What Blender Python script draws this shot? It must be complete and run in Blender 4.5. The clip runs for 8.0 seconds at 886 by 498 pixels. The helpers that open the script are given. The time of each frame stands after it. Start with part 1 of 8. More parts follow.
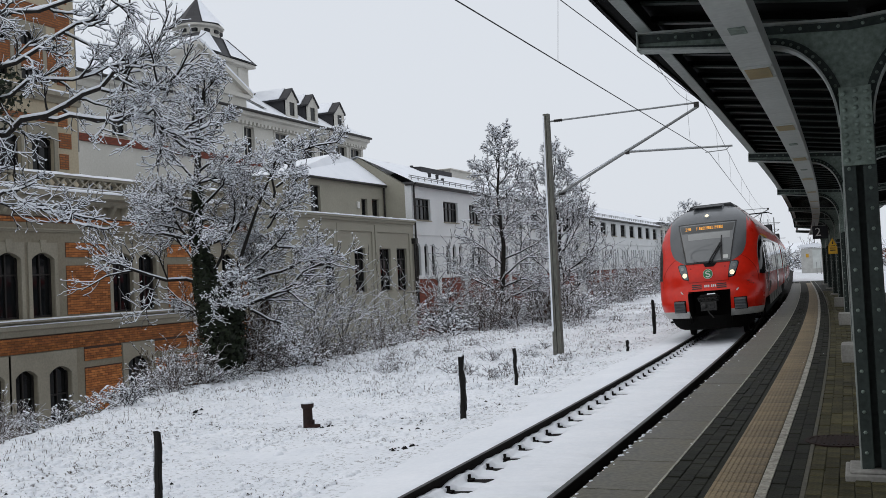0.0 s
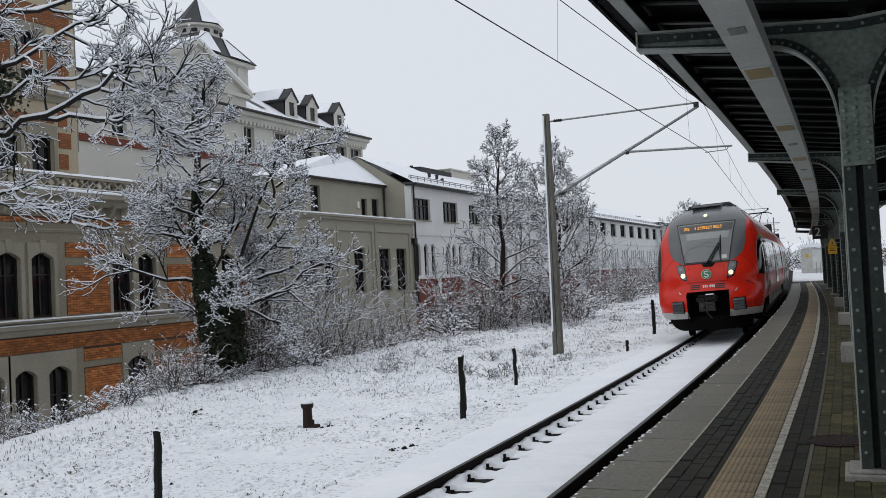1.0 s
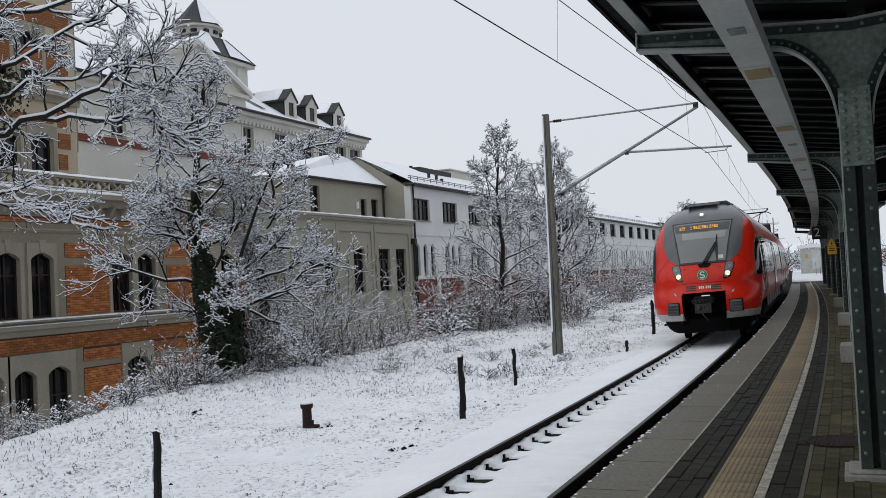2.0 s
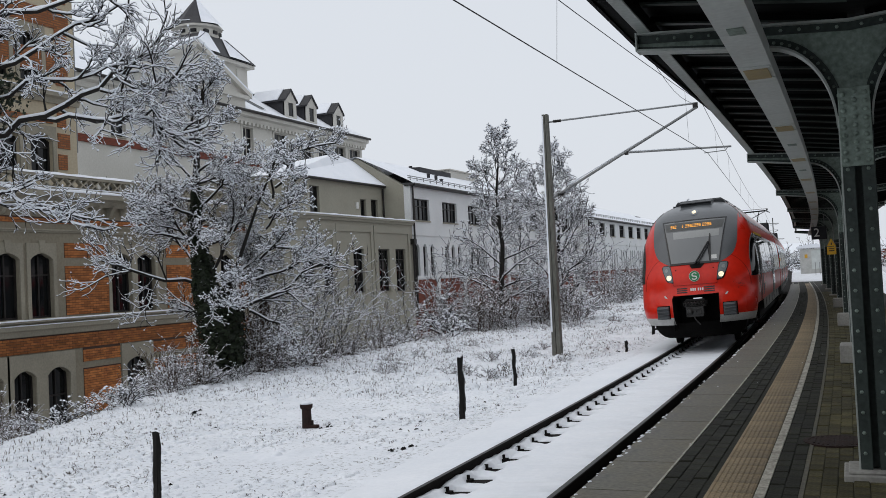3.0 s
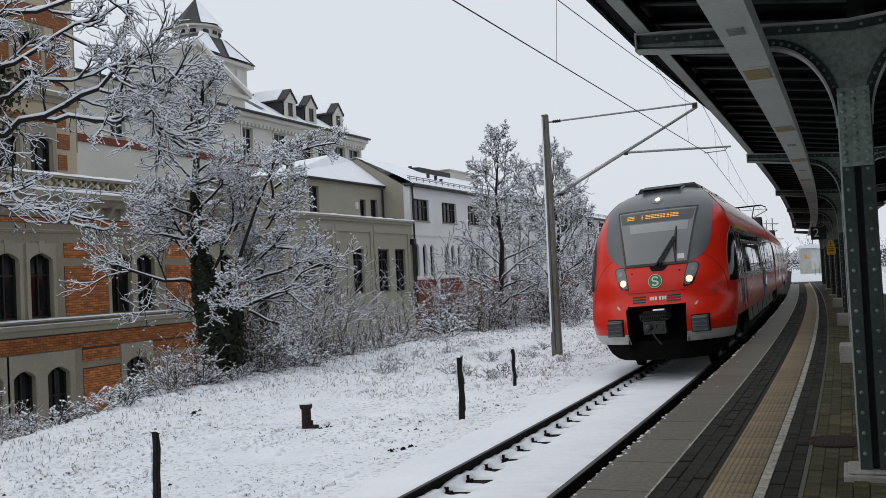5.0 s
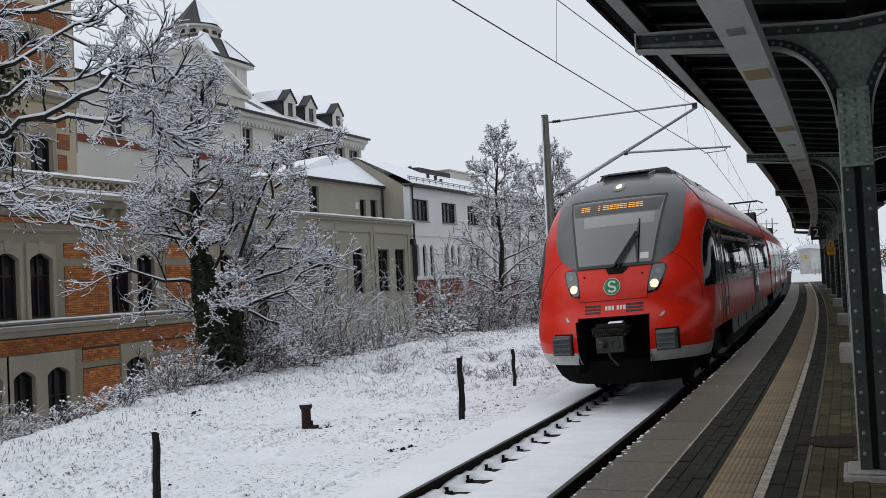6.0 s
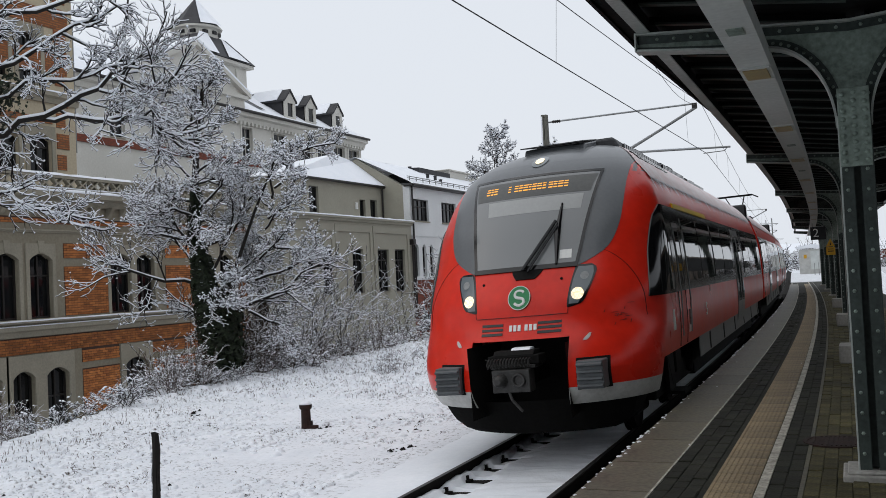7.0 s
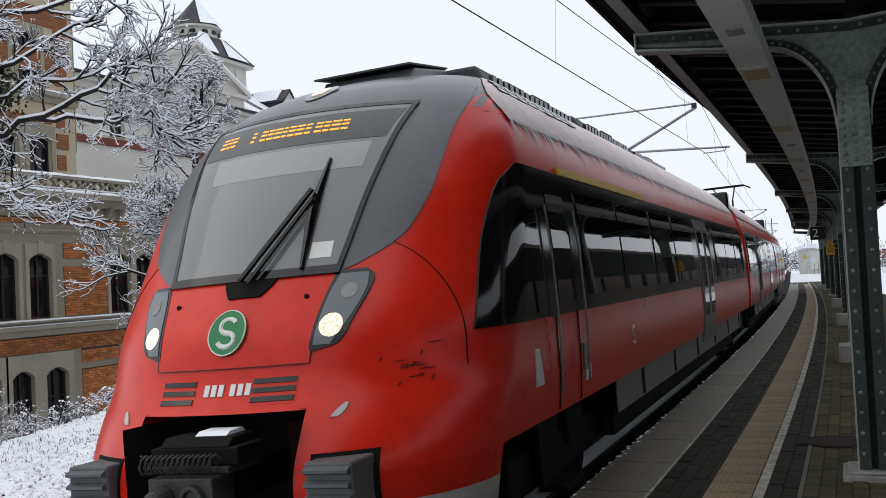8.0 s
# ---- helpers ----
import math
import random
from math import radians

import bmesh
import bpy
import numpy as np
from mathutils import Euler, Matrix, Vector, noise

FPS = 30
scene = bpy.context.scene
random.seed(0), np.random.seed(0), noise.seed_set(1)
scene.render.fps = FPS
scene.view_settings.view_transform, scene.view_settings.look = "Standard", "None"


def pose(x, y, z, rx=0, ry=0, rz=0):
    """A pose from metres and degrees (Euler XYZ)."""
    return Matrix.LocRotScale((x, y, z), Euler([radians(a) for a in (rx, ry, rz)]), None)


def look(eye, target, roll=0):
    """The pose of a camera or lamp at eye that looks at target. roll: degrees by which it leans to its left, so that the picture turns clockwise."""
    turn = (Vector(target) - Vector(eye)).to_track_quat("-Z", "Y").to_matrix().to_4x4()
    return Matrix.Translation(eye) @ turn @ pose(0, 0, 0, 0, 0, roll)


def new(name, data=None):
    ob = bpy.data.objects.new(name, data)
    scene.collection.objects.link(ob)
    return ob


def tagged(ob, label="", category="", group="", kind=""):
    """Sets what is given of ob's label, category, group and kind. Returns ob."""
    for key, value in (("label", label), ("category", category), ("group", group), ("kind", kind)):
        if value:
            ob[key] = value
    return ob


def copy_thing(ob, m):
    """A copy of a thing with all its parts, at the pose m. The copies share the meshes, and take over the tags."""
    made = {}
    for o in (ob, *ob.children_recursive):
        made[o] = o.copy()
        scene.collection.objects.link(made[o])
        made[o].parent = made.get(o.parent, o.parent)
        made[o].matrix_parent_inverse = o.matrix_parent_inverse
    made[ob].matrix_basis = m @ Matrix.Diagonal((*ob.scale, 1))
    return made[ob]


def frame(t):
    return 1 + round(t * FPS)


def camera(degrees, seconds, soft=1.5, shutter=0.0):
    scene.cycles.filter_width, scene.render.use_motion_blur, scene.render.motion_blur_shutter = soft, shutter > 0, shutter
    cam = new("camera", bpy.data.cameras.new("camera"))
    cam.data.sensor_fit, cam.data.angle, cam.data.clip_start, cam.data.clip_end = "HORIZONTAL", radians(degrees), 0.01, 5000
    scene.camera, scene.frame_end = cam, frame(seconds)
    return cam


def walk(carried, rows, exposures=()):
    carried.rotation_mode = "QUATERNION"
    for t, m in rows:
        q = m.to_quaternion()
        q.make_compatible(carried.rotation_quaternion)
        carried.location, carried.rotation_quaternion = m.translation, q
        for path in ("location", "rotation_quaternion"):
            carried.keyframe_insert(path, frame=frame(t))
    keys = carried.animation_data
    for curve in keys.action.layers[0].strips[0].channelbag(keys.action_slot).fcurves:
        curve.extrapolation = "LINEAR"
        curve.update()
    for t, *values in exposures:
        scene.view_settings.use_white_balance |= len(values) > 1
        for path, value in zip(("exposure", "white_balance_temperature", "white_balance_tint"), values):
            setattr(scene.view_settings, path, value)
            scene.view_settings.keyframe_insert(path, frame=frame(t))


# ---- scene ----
# ---------- camera ----------
EYE_Z = 2.067
cam = camera(49.48, 8.0, soft=0.5)
YAW, PITCH, ROLL = 23.698, 1.707, -2.839


def view(dyaw, dpitch):
    """The hand-held pose: turned by small angles from the base view."""
    a, b = radians(YAW + dyaw), radians(PITCH + dpitch)
    eye = Vector((0.0, 0.0, EYE_Z))
    way = Vector((-math.sin(a) * math.cos(b), math.cos(a) * math.cos(b), math.sin(b)))
    return look(eye, eye + way, ROLL)


walk(cam, [(0.0, view(0, 0)), (0.8, view(-0.01, 0)), (1.5, view(-0.03, 0.01)), (3.0, view(-0.065, 0.03)),
           (4.5, view(-0.085, 0.035)), (6.0, view(-0.095, 0.045)), (7.0, view(-0.11, 0.05)), (8.0, view(-0.13, 0.05))],
     exposures=[(0.0, 0.0), (5.5, 0.0), (6.5, 0.05), (7.3, 0.16), (8.0, 0.34)])

# ---------- light: overcast winter sky ----------
world = bpy.data.worlds.new("sky")
scene.world = world
world.use_nodes = True
wn, wl = world.node_tree.nodes, world.node_tree.links
wn.clear()
w_out = wn.new("ShaderNodeOutputWorld")
w_bg = wn.new("ShaderNodeBackground")
w_sky = wn.new("ShaderNodeTexSky")
w_sky.sky_type, w_sky.sun_disc = "NISHITA", False
w_sky.sun_elevation, w_sky.sun_rotation = radians(38), radians(250)
w_sky.air_density, w_sky.dust_density, w_sky.ozone_density = 1.0, 6.0, 1.0
w_mix = wn.new("ShaderNodeMix")
w_mix.data_type = "RGBA"
w_mix.inputs[0].default_value = 0.93
w_mix.inputs[7].default_value = (7.5, 7.9, 8.5, 1)
w_bg.inputs[1].default_value = 0.1
wl.new(w_sky.outputs[0], w_mix.inputs[6])
wl.new(w_mix.outputs[2], w_bg.inputs[0])
wl.new(w_bg.outputs[0], w_out.inputs[0])
sun = new("sun", bpy.data.lights.new("sun", "SUN"))
sun.data.energy, sun.data.angle, sun.data.color = 0.6, radians(80), (1.0, 0.97, 0.93)
sun.matrix_world = look((0, 0, 40), (0 + 8, 8, 40 - 30))


# ---------- materials ----------
def surf(name, c1, c2=None, rough=0.7, metal=0.0, big=1.2, fine=25.0, bump=0.15, spec=0.3, rvar=0.1, island=0.0, rnd=0.0, stretch=(1, 1, 1), coat=0.0):
    """A painted or natural surface: two colours mixed at two scales, fine relief, uneven gloss."""
    m = bpy.data.materials.new(name)
    m.use_nodes = True
    n, l = m.node_tree.nodes, m.node_tree.links
    b = n["Principled BSDF"]
    c2 = c2 or tuple(v * 0.72 for v in c1)
    tc, mp = n.new("ShaderNodeTexCoord"), n.new("ShaderNodeMapping")
    mp.inputs["Scale"].default_value = stretch
    l.new(tc.outputs["Object"], mp.inputs[0])
    na, nb = n.new("ShaderNodeTexNoise"), n.new("ShaderNodeTexNoise")
    na.inputs["Scale"].default_value, na.inputs["Detail"].default_value = big, 6
    nb.inputs["Scale"].default_value, nb.inputs["Detail"].default_value = fine, 4
    l.new(mp.outputs[0], na.inputs[0]), l.new(mp.outputs[0], nb.inputs[0])
    add = n.new("ShaderNodeMath")
    add.operation = "MULTIPLY_ADD"
    add.inputs[1].default_value = 0.55
    l.new(na.outputs[0], add.inputs[0])
    half = n.new("ShaderNodeMath")
    half.operation = "MULTIPLY"
    half.inputs[1].default_value = 0.45
    l.new(nb.outputs[0], half.inputs[0]), l.new(half.outputs[0], add.inputs[2])
    ramp = n.new("ShaderNodeMapRange")
    ramp.inputs[1].default_value, ramp.inputs[2].default_value = 0.36, 0.66
    l.new(add.outputs[0], ramp.inputs[0])
    mix = n.new("ShaderNodeMix")
    mix.data_type = "RGBA"
    mix.inputs[6].default_value, mix.inputs[7].default_value = (*c2, 1), (*c1, 1)
    l.new(ramp.outputs[0], mix.inputs[0])
    col = mix.outputs[2]
    for amount, node, sock in ((island, "ShaderNodeNewGeometry", "Random Per Island"), (rnd, "ShaderNodeObjectInfo", "Random")):
        if amount:
            g, r, hv = n.new(node), n.new("ShaderNodeMapRange"), n.new("ShaderNodeHueSaturation")
            r.inputs[3].default_value, r.inputs[4].default_value = 1 - amount, 1 + amount
            l.new(g.outputs[sock], r.inputs[0]), l.new(r.outputs[0], hv.inputs["Value"]), l.new(col, hv.inputs["Color"])
            col = hv.outputs[0]
    l.new(col, b.inputs["Base Color"])
    rr = n.new("ShaderNodeMapRange")
    rr.inputs[3].default_value, rr.inputs[4].default_value = max(rough - rvar, 0.02), min(rough + rvar, 1)
    l.new(na.outputs[0], rr.inputs[0]), l.new(rr.outputs[0], b.inputs["Roughness"])
    b.inputs["Metallic"].default_value = metal
    b.inputs["Specular IOR Level"].default_value = spec
    b.inputs["Coat Weight"].default_value = coat
    b.inputs["Coat Roughness"].default_value = 0.08
    if bump:
        bp = n.new("ShaderNodeBump")
        bp.inputs["Strength"].default_value, bp.inputs["Distance"].default_value = bump, 0.02
        l.new(add.outputs[0], bp.inputs["Height"]), l.new(bp.outputs[0], b.inputs["Normal"])
    return m


def glow(name, c, strength):
    m = bpy.data.materials.new(name)
    m.use_nodes = True
    b = m.node_tree.nodes["Principled BSDF"]
    b.inputs["Base Color"].default_value = (*c, 1)
    b.inputs["Emission Color"].default_value, b.inputs["Emission Strength"].default_value = (*c, 1), strength
    return m


def glassy(name, tint=(0.02, 0.025, 0.03), rough=0.04, spec=0.5):
    """Dark window glass: little shows behind it, and it mirrors the surroundings."""
    m = bpy.data.materials.new(name)
    m.use_nodes = True
    n, l = m.node_tree.nodes, m.node_tree.links
    b = n["Principled BSDF"]
    b.inputs["Base Color"].default_value = (*tint, 1)
    b.inputs["Roughness"].default_value, b.inputs["IOR"].default_value = rough, 1.5
    b.inputs["Specular IOR Level"].default_value = spec
    tc, no, bp = n.new("ShaderNodeTexCoord"), n.new("ShaderNodeTexNoise"), n.new("ShaderNodeBump")
    no.inputs["Scale"].default_value = 1.3
    bp.inputs["Strength"].default_value, bp.inputs["Distance"].default_value = 0.06, 0.02
    l.new(tc.outputs["Object"], no.inputs[0]), l.new(no.outputs[0], bp.inputs["Height"]), l.new(bp.outputs[0], b.inputs["Normal"])
    return m


def brickwork(name, c1, c2, mortar):
    """Far brickwork: courses of 71 mm with recessed mortar."""
    m = surf(name, c1, c2, 0.85, fine=8)
    n, l = m.node_tree.nodes, m.node_tree.links
    b = n["Principled BSDF"]
    tc, sp, cb, br = n.new("ShaderNodeTexCoord"), n.new("ShaderNodeSeparateXYZ"), n.new("ShaderNodeCombineXYZ"), n.new("ShaderNodeTexBrick")
    l.new(tc.outputs["Object"], sp.inputs[0]), l.new(sp.outputs[1], cb.inputs[0]), l.new(sp.outputs[2], cb.inputs[1]), l.new(cb.outputs[0], br.inputs[0])
    br.inputs["Scale"].default_value = 1.0
    br.inputs["Brick Width"].default_value, br.inputs["Row Height"].default_value = 0.24, 0.078
    br.inputs["Mortar Size"].default_value = 0.015
    br.inputs["Color1"].default_value, br.inputs["Color2"].default_value, br.inputs["Mortar"].default_value = (*c1, 1), (*c2, 1), (*mortar, 1)
    l.new(br.outputs[0], b.inputs["Base Color"])
    bp = n.new("ShaderNodeBump")
    bp.invert = True
    bp.inputs["Strength"].default_value, bp.inputs["Distance"].default_value = 0.6, 0.01
    l.new(br.outputs["Fac"], bp.inputs["Height"]), l.new(bp.outputs[0], b.inputs["Normal"])
    return m


SNOW = surf("snow", (0.86, 0.88, 0.92), (0.78, 0.81, 0.86), 0.6, big=0.9, fine=14, bump=0.6, spec=0.3)
SNOW_WORN = surf("trodden snow", (0.8, 0.82, 0.86), (0.5, 0.52, 0.54), 0.6, big=1.5, fine=20, bump=0.5)
def snow_field():
    """Thin snow with dead grass and soil just showing through."""
    m = surf("thin snow over grass", (0.86, 0.88, 0.92), (0.74, 0.77, 0.82), 0.6, big=1.3, fine=11, bump=1.0, spec=0.3)
    n, l = m.node_tree.nodes, m.node_tree.links
    b = n["Principled BSDF"]
    old = b.inputs["Base Color"].links[0].from_socket
    tc = n.new("ShaderNodeTexCoord")
    fac = None
    for scale, lo, hi in ((15.0, 0.555, 0.635), (0.5, 0.34, 0.6)):
        no, mr = n.new("ShaderNodeTexNoise"), n.new("ShaderNodeMapRange")
        no.inputs["Scale"].default_value, no.inputs["Detail"].default_value, no.inputs["Roughness"].default_value = scale, 4.0, 0.65
        mr.inputs[1].default_value, mr.inputs[2].default_value = lo, hi
        l.new(tc.outputs["Object"], no.inputs[0]), l.new(no.outputs[0], mr.inputs[0])
        if fac is None:
            fac = mr.outputs[0]
        else:
            mu = n.new("ShaderNodeMath")
            mu.operation = "MULTIPLY"
            l.new(fac, mu.inputs[0]), l.new(mr.outputs[0], mu.inputs[1])
            fac = mu.outputs[0]
    mix = n.new("ShaderNodeMix")
    mix.data_type = "RGBA"
    mix.inputs[7].default_value = (0.13, 0.125, 0.115, 1)
    l.new(fac, mix.inputs[0]), l.new(old, mix.inputs[6]), l.new(mix.outputs[2], b.inputs["Base Color"])
    return m


SNOW_FIELD = snow_field()
STEEL_RAIL = surf("rail steel", (0.014, 0.012, 0.011), (0.007, 0.006, 0.0055), 0.85, spec=0.08, big=4, bump=0.2)
RAIL_TOP = surf("worn rail head", (0.075, 0.073, 0.072), (0.04, 0.039, 0.038), 0.5, metal=0.8, big=6)
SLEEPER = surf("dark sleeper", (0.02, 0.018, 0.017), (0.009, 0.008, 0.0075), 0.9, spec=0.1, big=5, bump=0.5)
SLAB = surf("wet concrete slab", (0.145, 0.132, 0.088), (0.03, 0.028, 0.019), 0.5, big=1.6, fine=30, bump=0.25, rvar=0.2, rnd=0.12)
PAVER_DARK = surf("wet dark paver", (0.034, 0.035, 0.025), (0.007, 0.0075, 0.0055), 0.75, spec=0.14, big=2, fine=40, bump=0.5, rvar=0.2, island=0.35, rnd=0.3)
PAVER_BROWN = surf("wet buff paver", (0.098, 0.088, 0.044), (0.019, 0.0175, 0.0095), 0.75, spec=0.14, big=2, fine=40, bump=0.4, rvar=0.2, island=0.3, rnd=0.3)
TACTILE = surf("buff tactile slab", (0.38, 0.29, 0.165), (0.13, 0.098, 0.057), 0.65, big=2, fine=50, bump=0.3, rvar=0.15, rnd=0.14)
WHITE_LINE = surf("worn white line", (0.58, 0.55, 0.47), (0.14, 0.13, 0.105), 0.65, big=9, fine=40, bump=0.3)
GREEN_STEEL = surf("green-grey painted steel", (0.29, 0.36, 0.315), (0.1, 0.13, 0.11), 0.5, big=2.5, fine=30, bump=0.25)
# GREEN_STEEL made darker: the shade on the column is in the colour
GREEN_SHADED = surf("shaded green-grey steel", (0.05, 0.066, 0.06), (0.022, 0.03, 0.027), 0.5, big=2.5, fine=30, bump=0.25)
UNSEEN_BRICK = brickwork("dark brick of the unseen wall", (0.14, 0.105, 0.08), (0.1, 0.075, 0.058), (0.08, 0.07, 0.06))
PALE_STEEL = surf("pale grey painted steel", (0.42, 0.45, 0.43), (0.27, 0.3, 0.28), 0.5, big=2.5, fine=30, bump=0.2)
# near black, so the deep shade under the canopy sits in the colour
ROOF_DARK = surf("shade-black roof boards", (0.007, 0.0075, 0.0075), (0.003, 0.0035, 0.0035), 0.9, spec=0.1, big=1.5, fine=12, bump=0.4)
DUCT = surf("light grey sheet duct", (0.6, 0.63, 0.61), (0.46, 0.485, 0.47), 0.5, big=1.5, fine=20, bump=0.08)
LAMP_COVER = surf("yellowed lamp cover", (0.42, 0.33, 0.16), (0.3, 0.24, 0.13), 0.4, big=5)
CONCRETE = surf("concrete plinth", (0.4, 0.39, 0.36), (0.24, 0.235, 0.22), 0.8, big=4, fine=30, bump=0.4)
GALV = surf("galvanised steel", (0.3, 0.31, 0.31), (0.17, 0.175, 0.175), 0.5, metal=0.5, big=3, fine=25)
MAST_STEEL = surf("weathered mast steel", (0.17, 0.168, 0.145), (0.08, 0.079, 0.068), 0.7, metal=0.1, big=3, stretch=(1, 1, 0.3))
WIRE = surf("dark cable", (0.05, 0.05, 0.05), (0.03, 0.03, 0.03), 0.5, metal=0.6)
BEIGE = surf("beige render", (0.265, 0.237, 0.178), (0.19, 0.168, 0.125), 0.9, big=0.5, fine=14, bump=0.12)
BEIGE_TRIM = surf("beige stucco trim", (0.335, 0.306, 0.24), (0.235, 0.216, 0.17), 0.88, big=0.8, fine=18, bump=0.15)
GREY_RENDER = surf("olive grey render", (0.36, 0.345, 0.28), (0.29, 0.275, 0.225), 0.9, big=0.5, fine=14, bump=0.12)
WHITE_RENDER = surf("white render", (0.74, 0.75, 0.75), (0.62, 0.63, 0.63), 0.9, big=0.6, fine=14, bump=0.1)
CREAM = surf("pale cream stucco", (0.62, 0.605, 0.56), (0.5, 0.485, 0.44), 0.9, big=0.4, fine=10, bump=0.1)
BUFF = surf("warm buff render", (0.5, 0.43, 0.31), (0.39, 0.335, 0.24), 0.9, big=0.5, fine=14, bump=0.12)
BRICK = brickwork("orange brick", (0.36, 0.13, 0.045), (0.23, 0.075, 0.027), (0.15, 0.08, 0.045))
BRICK_PIECE = surf("orange brick piece", (0.43, 0.165, 0.05), (0.26, 0.088, 0.03), 0.85, big=3, fine=20, bump=0.2, island=0.3, rnd=0.3)
MORTAR = surf("grey-brown mortar", (0.075, 0.045, 0.033), (0.05, 0.03, 0.024), 0.9, big=4)
BRICK_RED = brickwork("dark red brick", (0.25, 0.06, 0.035), (0.18, 0.045, 0.028), (0.12, 0.05, 0.035))
SLATE = surf("dark roof slate", (0.045, 0.045, 0.05), (0.025, 0.025, 0.028), 0.6, big=2, fine=20)
FRAME_DARK = surf("dark window frame", (0.025, 0.022, 0.02), (0.015, 0.013, 0.012), 0.45)
FRAME_PALE = surf("pale window frame", (0.5, 0.48, 0.43), (0.4, 0.38, 0.34), 0.6)
PANE = glassy("window glass", (0.008, 0.009, 0.01), 0.05, 0.25)
PANE_DIM = glassy("dim window glass", (0.008, 0.0085, 0.009), 0.08, 0.25)
BARK = surf("wet bark", (0.024, 0.02, 0.017), (0.009, 0.008, 0.007), 0.9, big=6, fine=40, bump=0.6)
IVY = surf("dark ivy leaf", (0.02, 0.03, 0.012), (0.008, 0.012, 0.006), 0.6, big=8, island=0.5)
TWIG_BROWN = surf("dry brown twig", (0.075, 0.048, 0.032), (0.035, 0.023, 0.016), 0.9, big=6, island=0.35)
GRASS = surf("dead grass", (0.11, 0.078, 0.052), (0.045, 0.033, 0.024), 0.85, big=3, island=0.4)
OLD_WOOD = surf("rotten black post wood", (0.014, 0.0125, 0.0115), (0.006, 0.0055, 0.005), 0.9, big=8, bump=0.8, stretch=(1, 1, 0.2))
RUST = surf("rusty iron", (0.035, 0.017, 0.013), (0.014, 0.008, 0.007), 0.85, big=8, bump=0.6)
RED = surf("traffic red train paint", (0.68, 0.022, 0.008), (0.54, 0.016, 0.006), 0.3, big=0.9, fine=9, bump=0.0, spec=0.14, rvar=0.08, coat=0.3)
RED.node_tree.nodes["Principled BSDF"].inputs["Coat Roughness"].default_value = 0.24
ROOF_FROST = surf("frosted red roof paint", (0.78, 0.755, 0.765), (0.64, 0.48, 0.475), 0.55, big=2.5, fine=30, bump=0.15)
GREY_MASK = surf("dark grey train paint", (0.112, 0.119, 0.126), (0.09, 0.096, 0.102), 0.38, big=1.2, bump=0.0, coat=0.2)
BAND = surf("black train band", (0.008, 0.008, 0.009), (0.005, 0.005, 0.006), 0.1, bump=0.0, spec=0.4, rvar=0.03)
TRAIN_WHITE = surf("dirty white train paint", (0.52, 0.52, 0.5), (0.36, 0.36, 0.34), 0.4, big=3, bump=0.0)
TRAIN_GREY = surf("light grey train paint", (0.22, 0.225, 0.225), (0.13, 0.133, 0.13), 0.4, big=2, bump=0.0)
UNDER = surf("near-black underframe", (0.008, 0.0075, 0.007), (0.004, 0.0038, 0.0036), 0.8, spec=0.15, big=3, bump=0.3)
ROOF_BOX = surf("charcoal roof boxes", (0.05, 0.052, 0.056), (0.022, 0.023, 0.025), 0.6, big=4, fine=30, bump=0.3)
RUBBER = surf("grey rubber buffer", (0.11, 0.12, 0.125), (0.075, 0.08, 0.085), 0.55, big=4)
# tint raised: the sky's grey reflection and the pale cab are in the colour
SCREEN = glassy("windscreen glass", (0.165, 0.172, 0.175), 0.05)
TRAIN_PANE = glassy("train window glass", (0.006, 0.007, 0.008), 0.02, 0.3)
BLIND = surf("pale blind cloth", (0.34, 0.345, 0.34), (0.3, 0.305, 0.3), 0.5, big=2, bump=0.0)
LENS = glassy("headlamp lens", (0.12, 0.14, 0.15), 0.1)
LAMP_ON = glow("lit headlamp", (1.0, 0.85, 0.6), 0.9)
_n, _l = LAMP_ON.node_tree.nodes, LAMP_ON.node_tree.links
_tc, _vo, _mr = _n.new("ShaderNodeTexCoord"), _n.new("ShaderNodeTexVoronoi"), _n.new("ShaderNodeMapRange")
_vo.inputs["Scale"].default_value = 55
_mr.inputs[1].default_value, _mr.inputs[2].default_value, _mr.inputs[3].default_value, _mr.inputs[4].default_value = 0.1, 0.6, 1.7, 0.25
_l.new(_tc.outputs["Object"], _vo.inputs["Vector"]), _l.new(_vo.outputs["Distance"], _mr.inputs[0]), _l.new(_mr.outputs[0], _n["Principled BSDF"].inputs["Emission Strength"])
COUPLER = surf("greased coupler steel", (0.06, 0.059, 0.057), (0.022, 0.021, 0.02), 0.5, metal=0.3, big=6, bump=0.2)
PLOUGH = surf("near-black plough", (0.007, 0.0067, 0.0063), (0.004, 0.0038, 0.0036), 0.8, spec=0.08, big=4, bump=0.2)
LED = glow("amber display bars", (1.0, 0.42, 0.05), 0.52)
LED_BACK = surf("display backing", (0.085, 0.087, 0.085), (0.06, 0.062, 0.06), 0.3, bump=0.0)
GREEN_SIGN = surf("green sign enamel", (0.02, 0.2, 0.07), (0.016, 0.17, 0.06), 0.3, bump=0.0)
WHITE_SIGN = surf("white sign enamel", (0.75, 0.75, 0.72), (0.62, 0.62, 0.6), 0.35, bump=0.0)
YELLOW_SIGN = surf("yellow sign enamel", (0.6, 0.33, 0.02), (0.5, 0.27, 0.02), 0.4, bump=0.0)
YELLOW_STRIPE = surf("yellow first class stripe", (0.75, 0.5, 0.03), (0.65, 0.42, 0.03), 0.4, bump=0.0)
BLACK_SIGN = surf("black sign enamel", (0.014, 0.015, 0.018), (0.01, 0.011, 0.013), 0.35, bump=0.0)


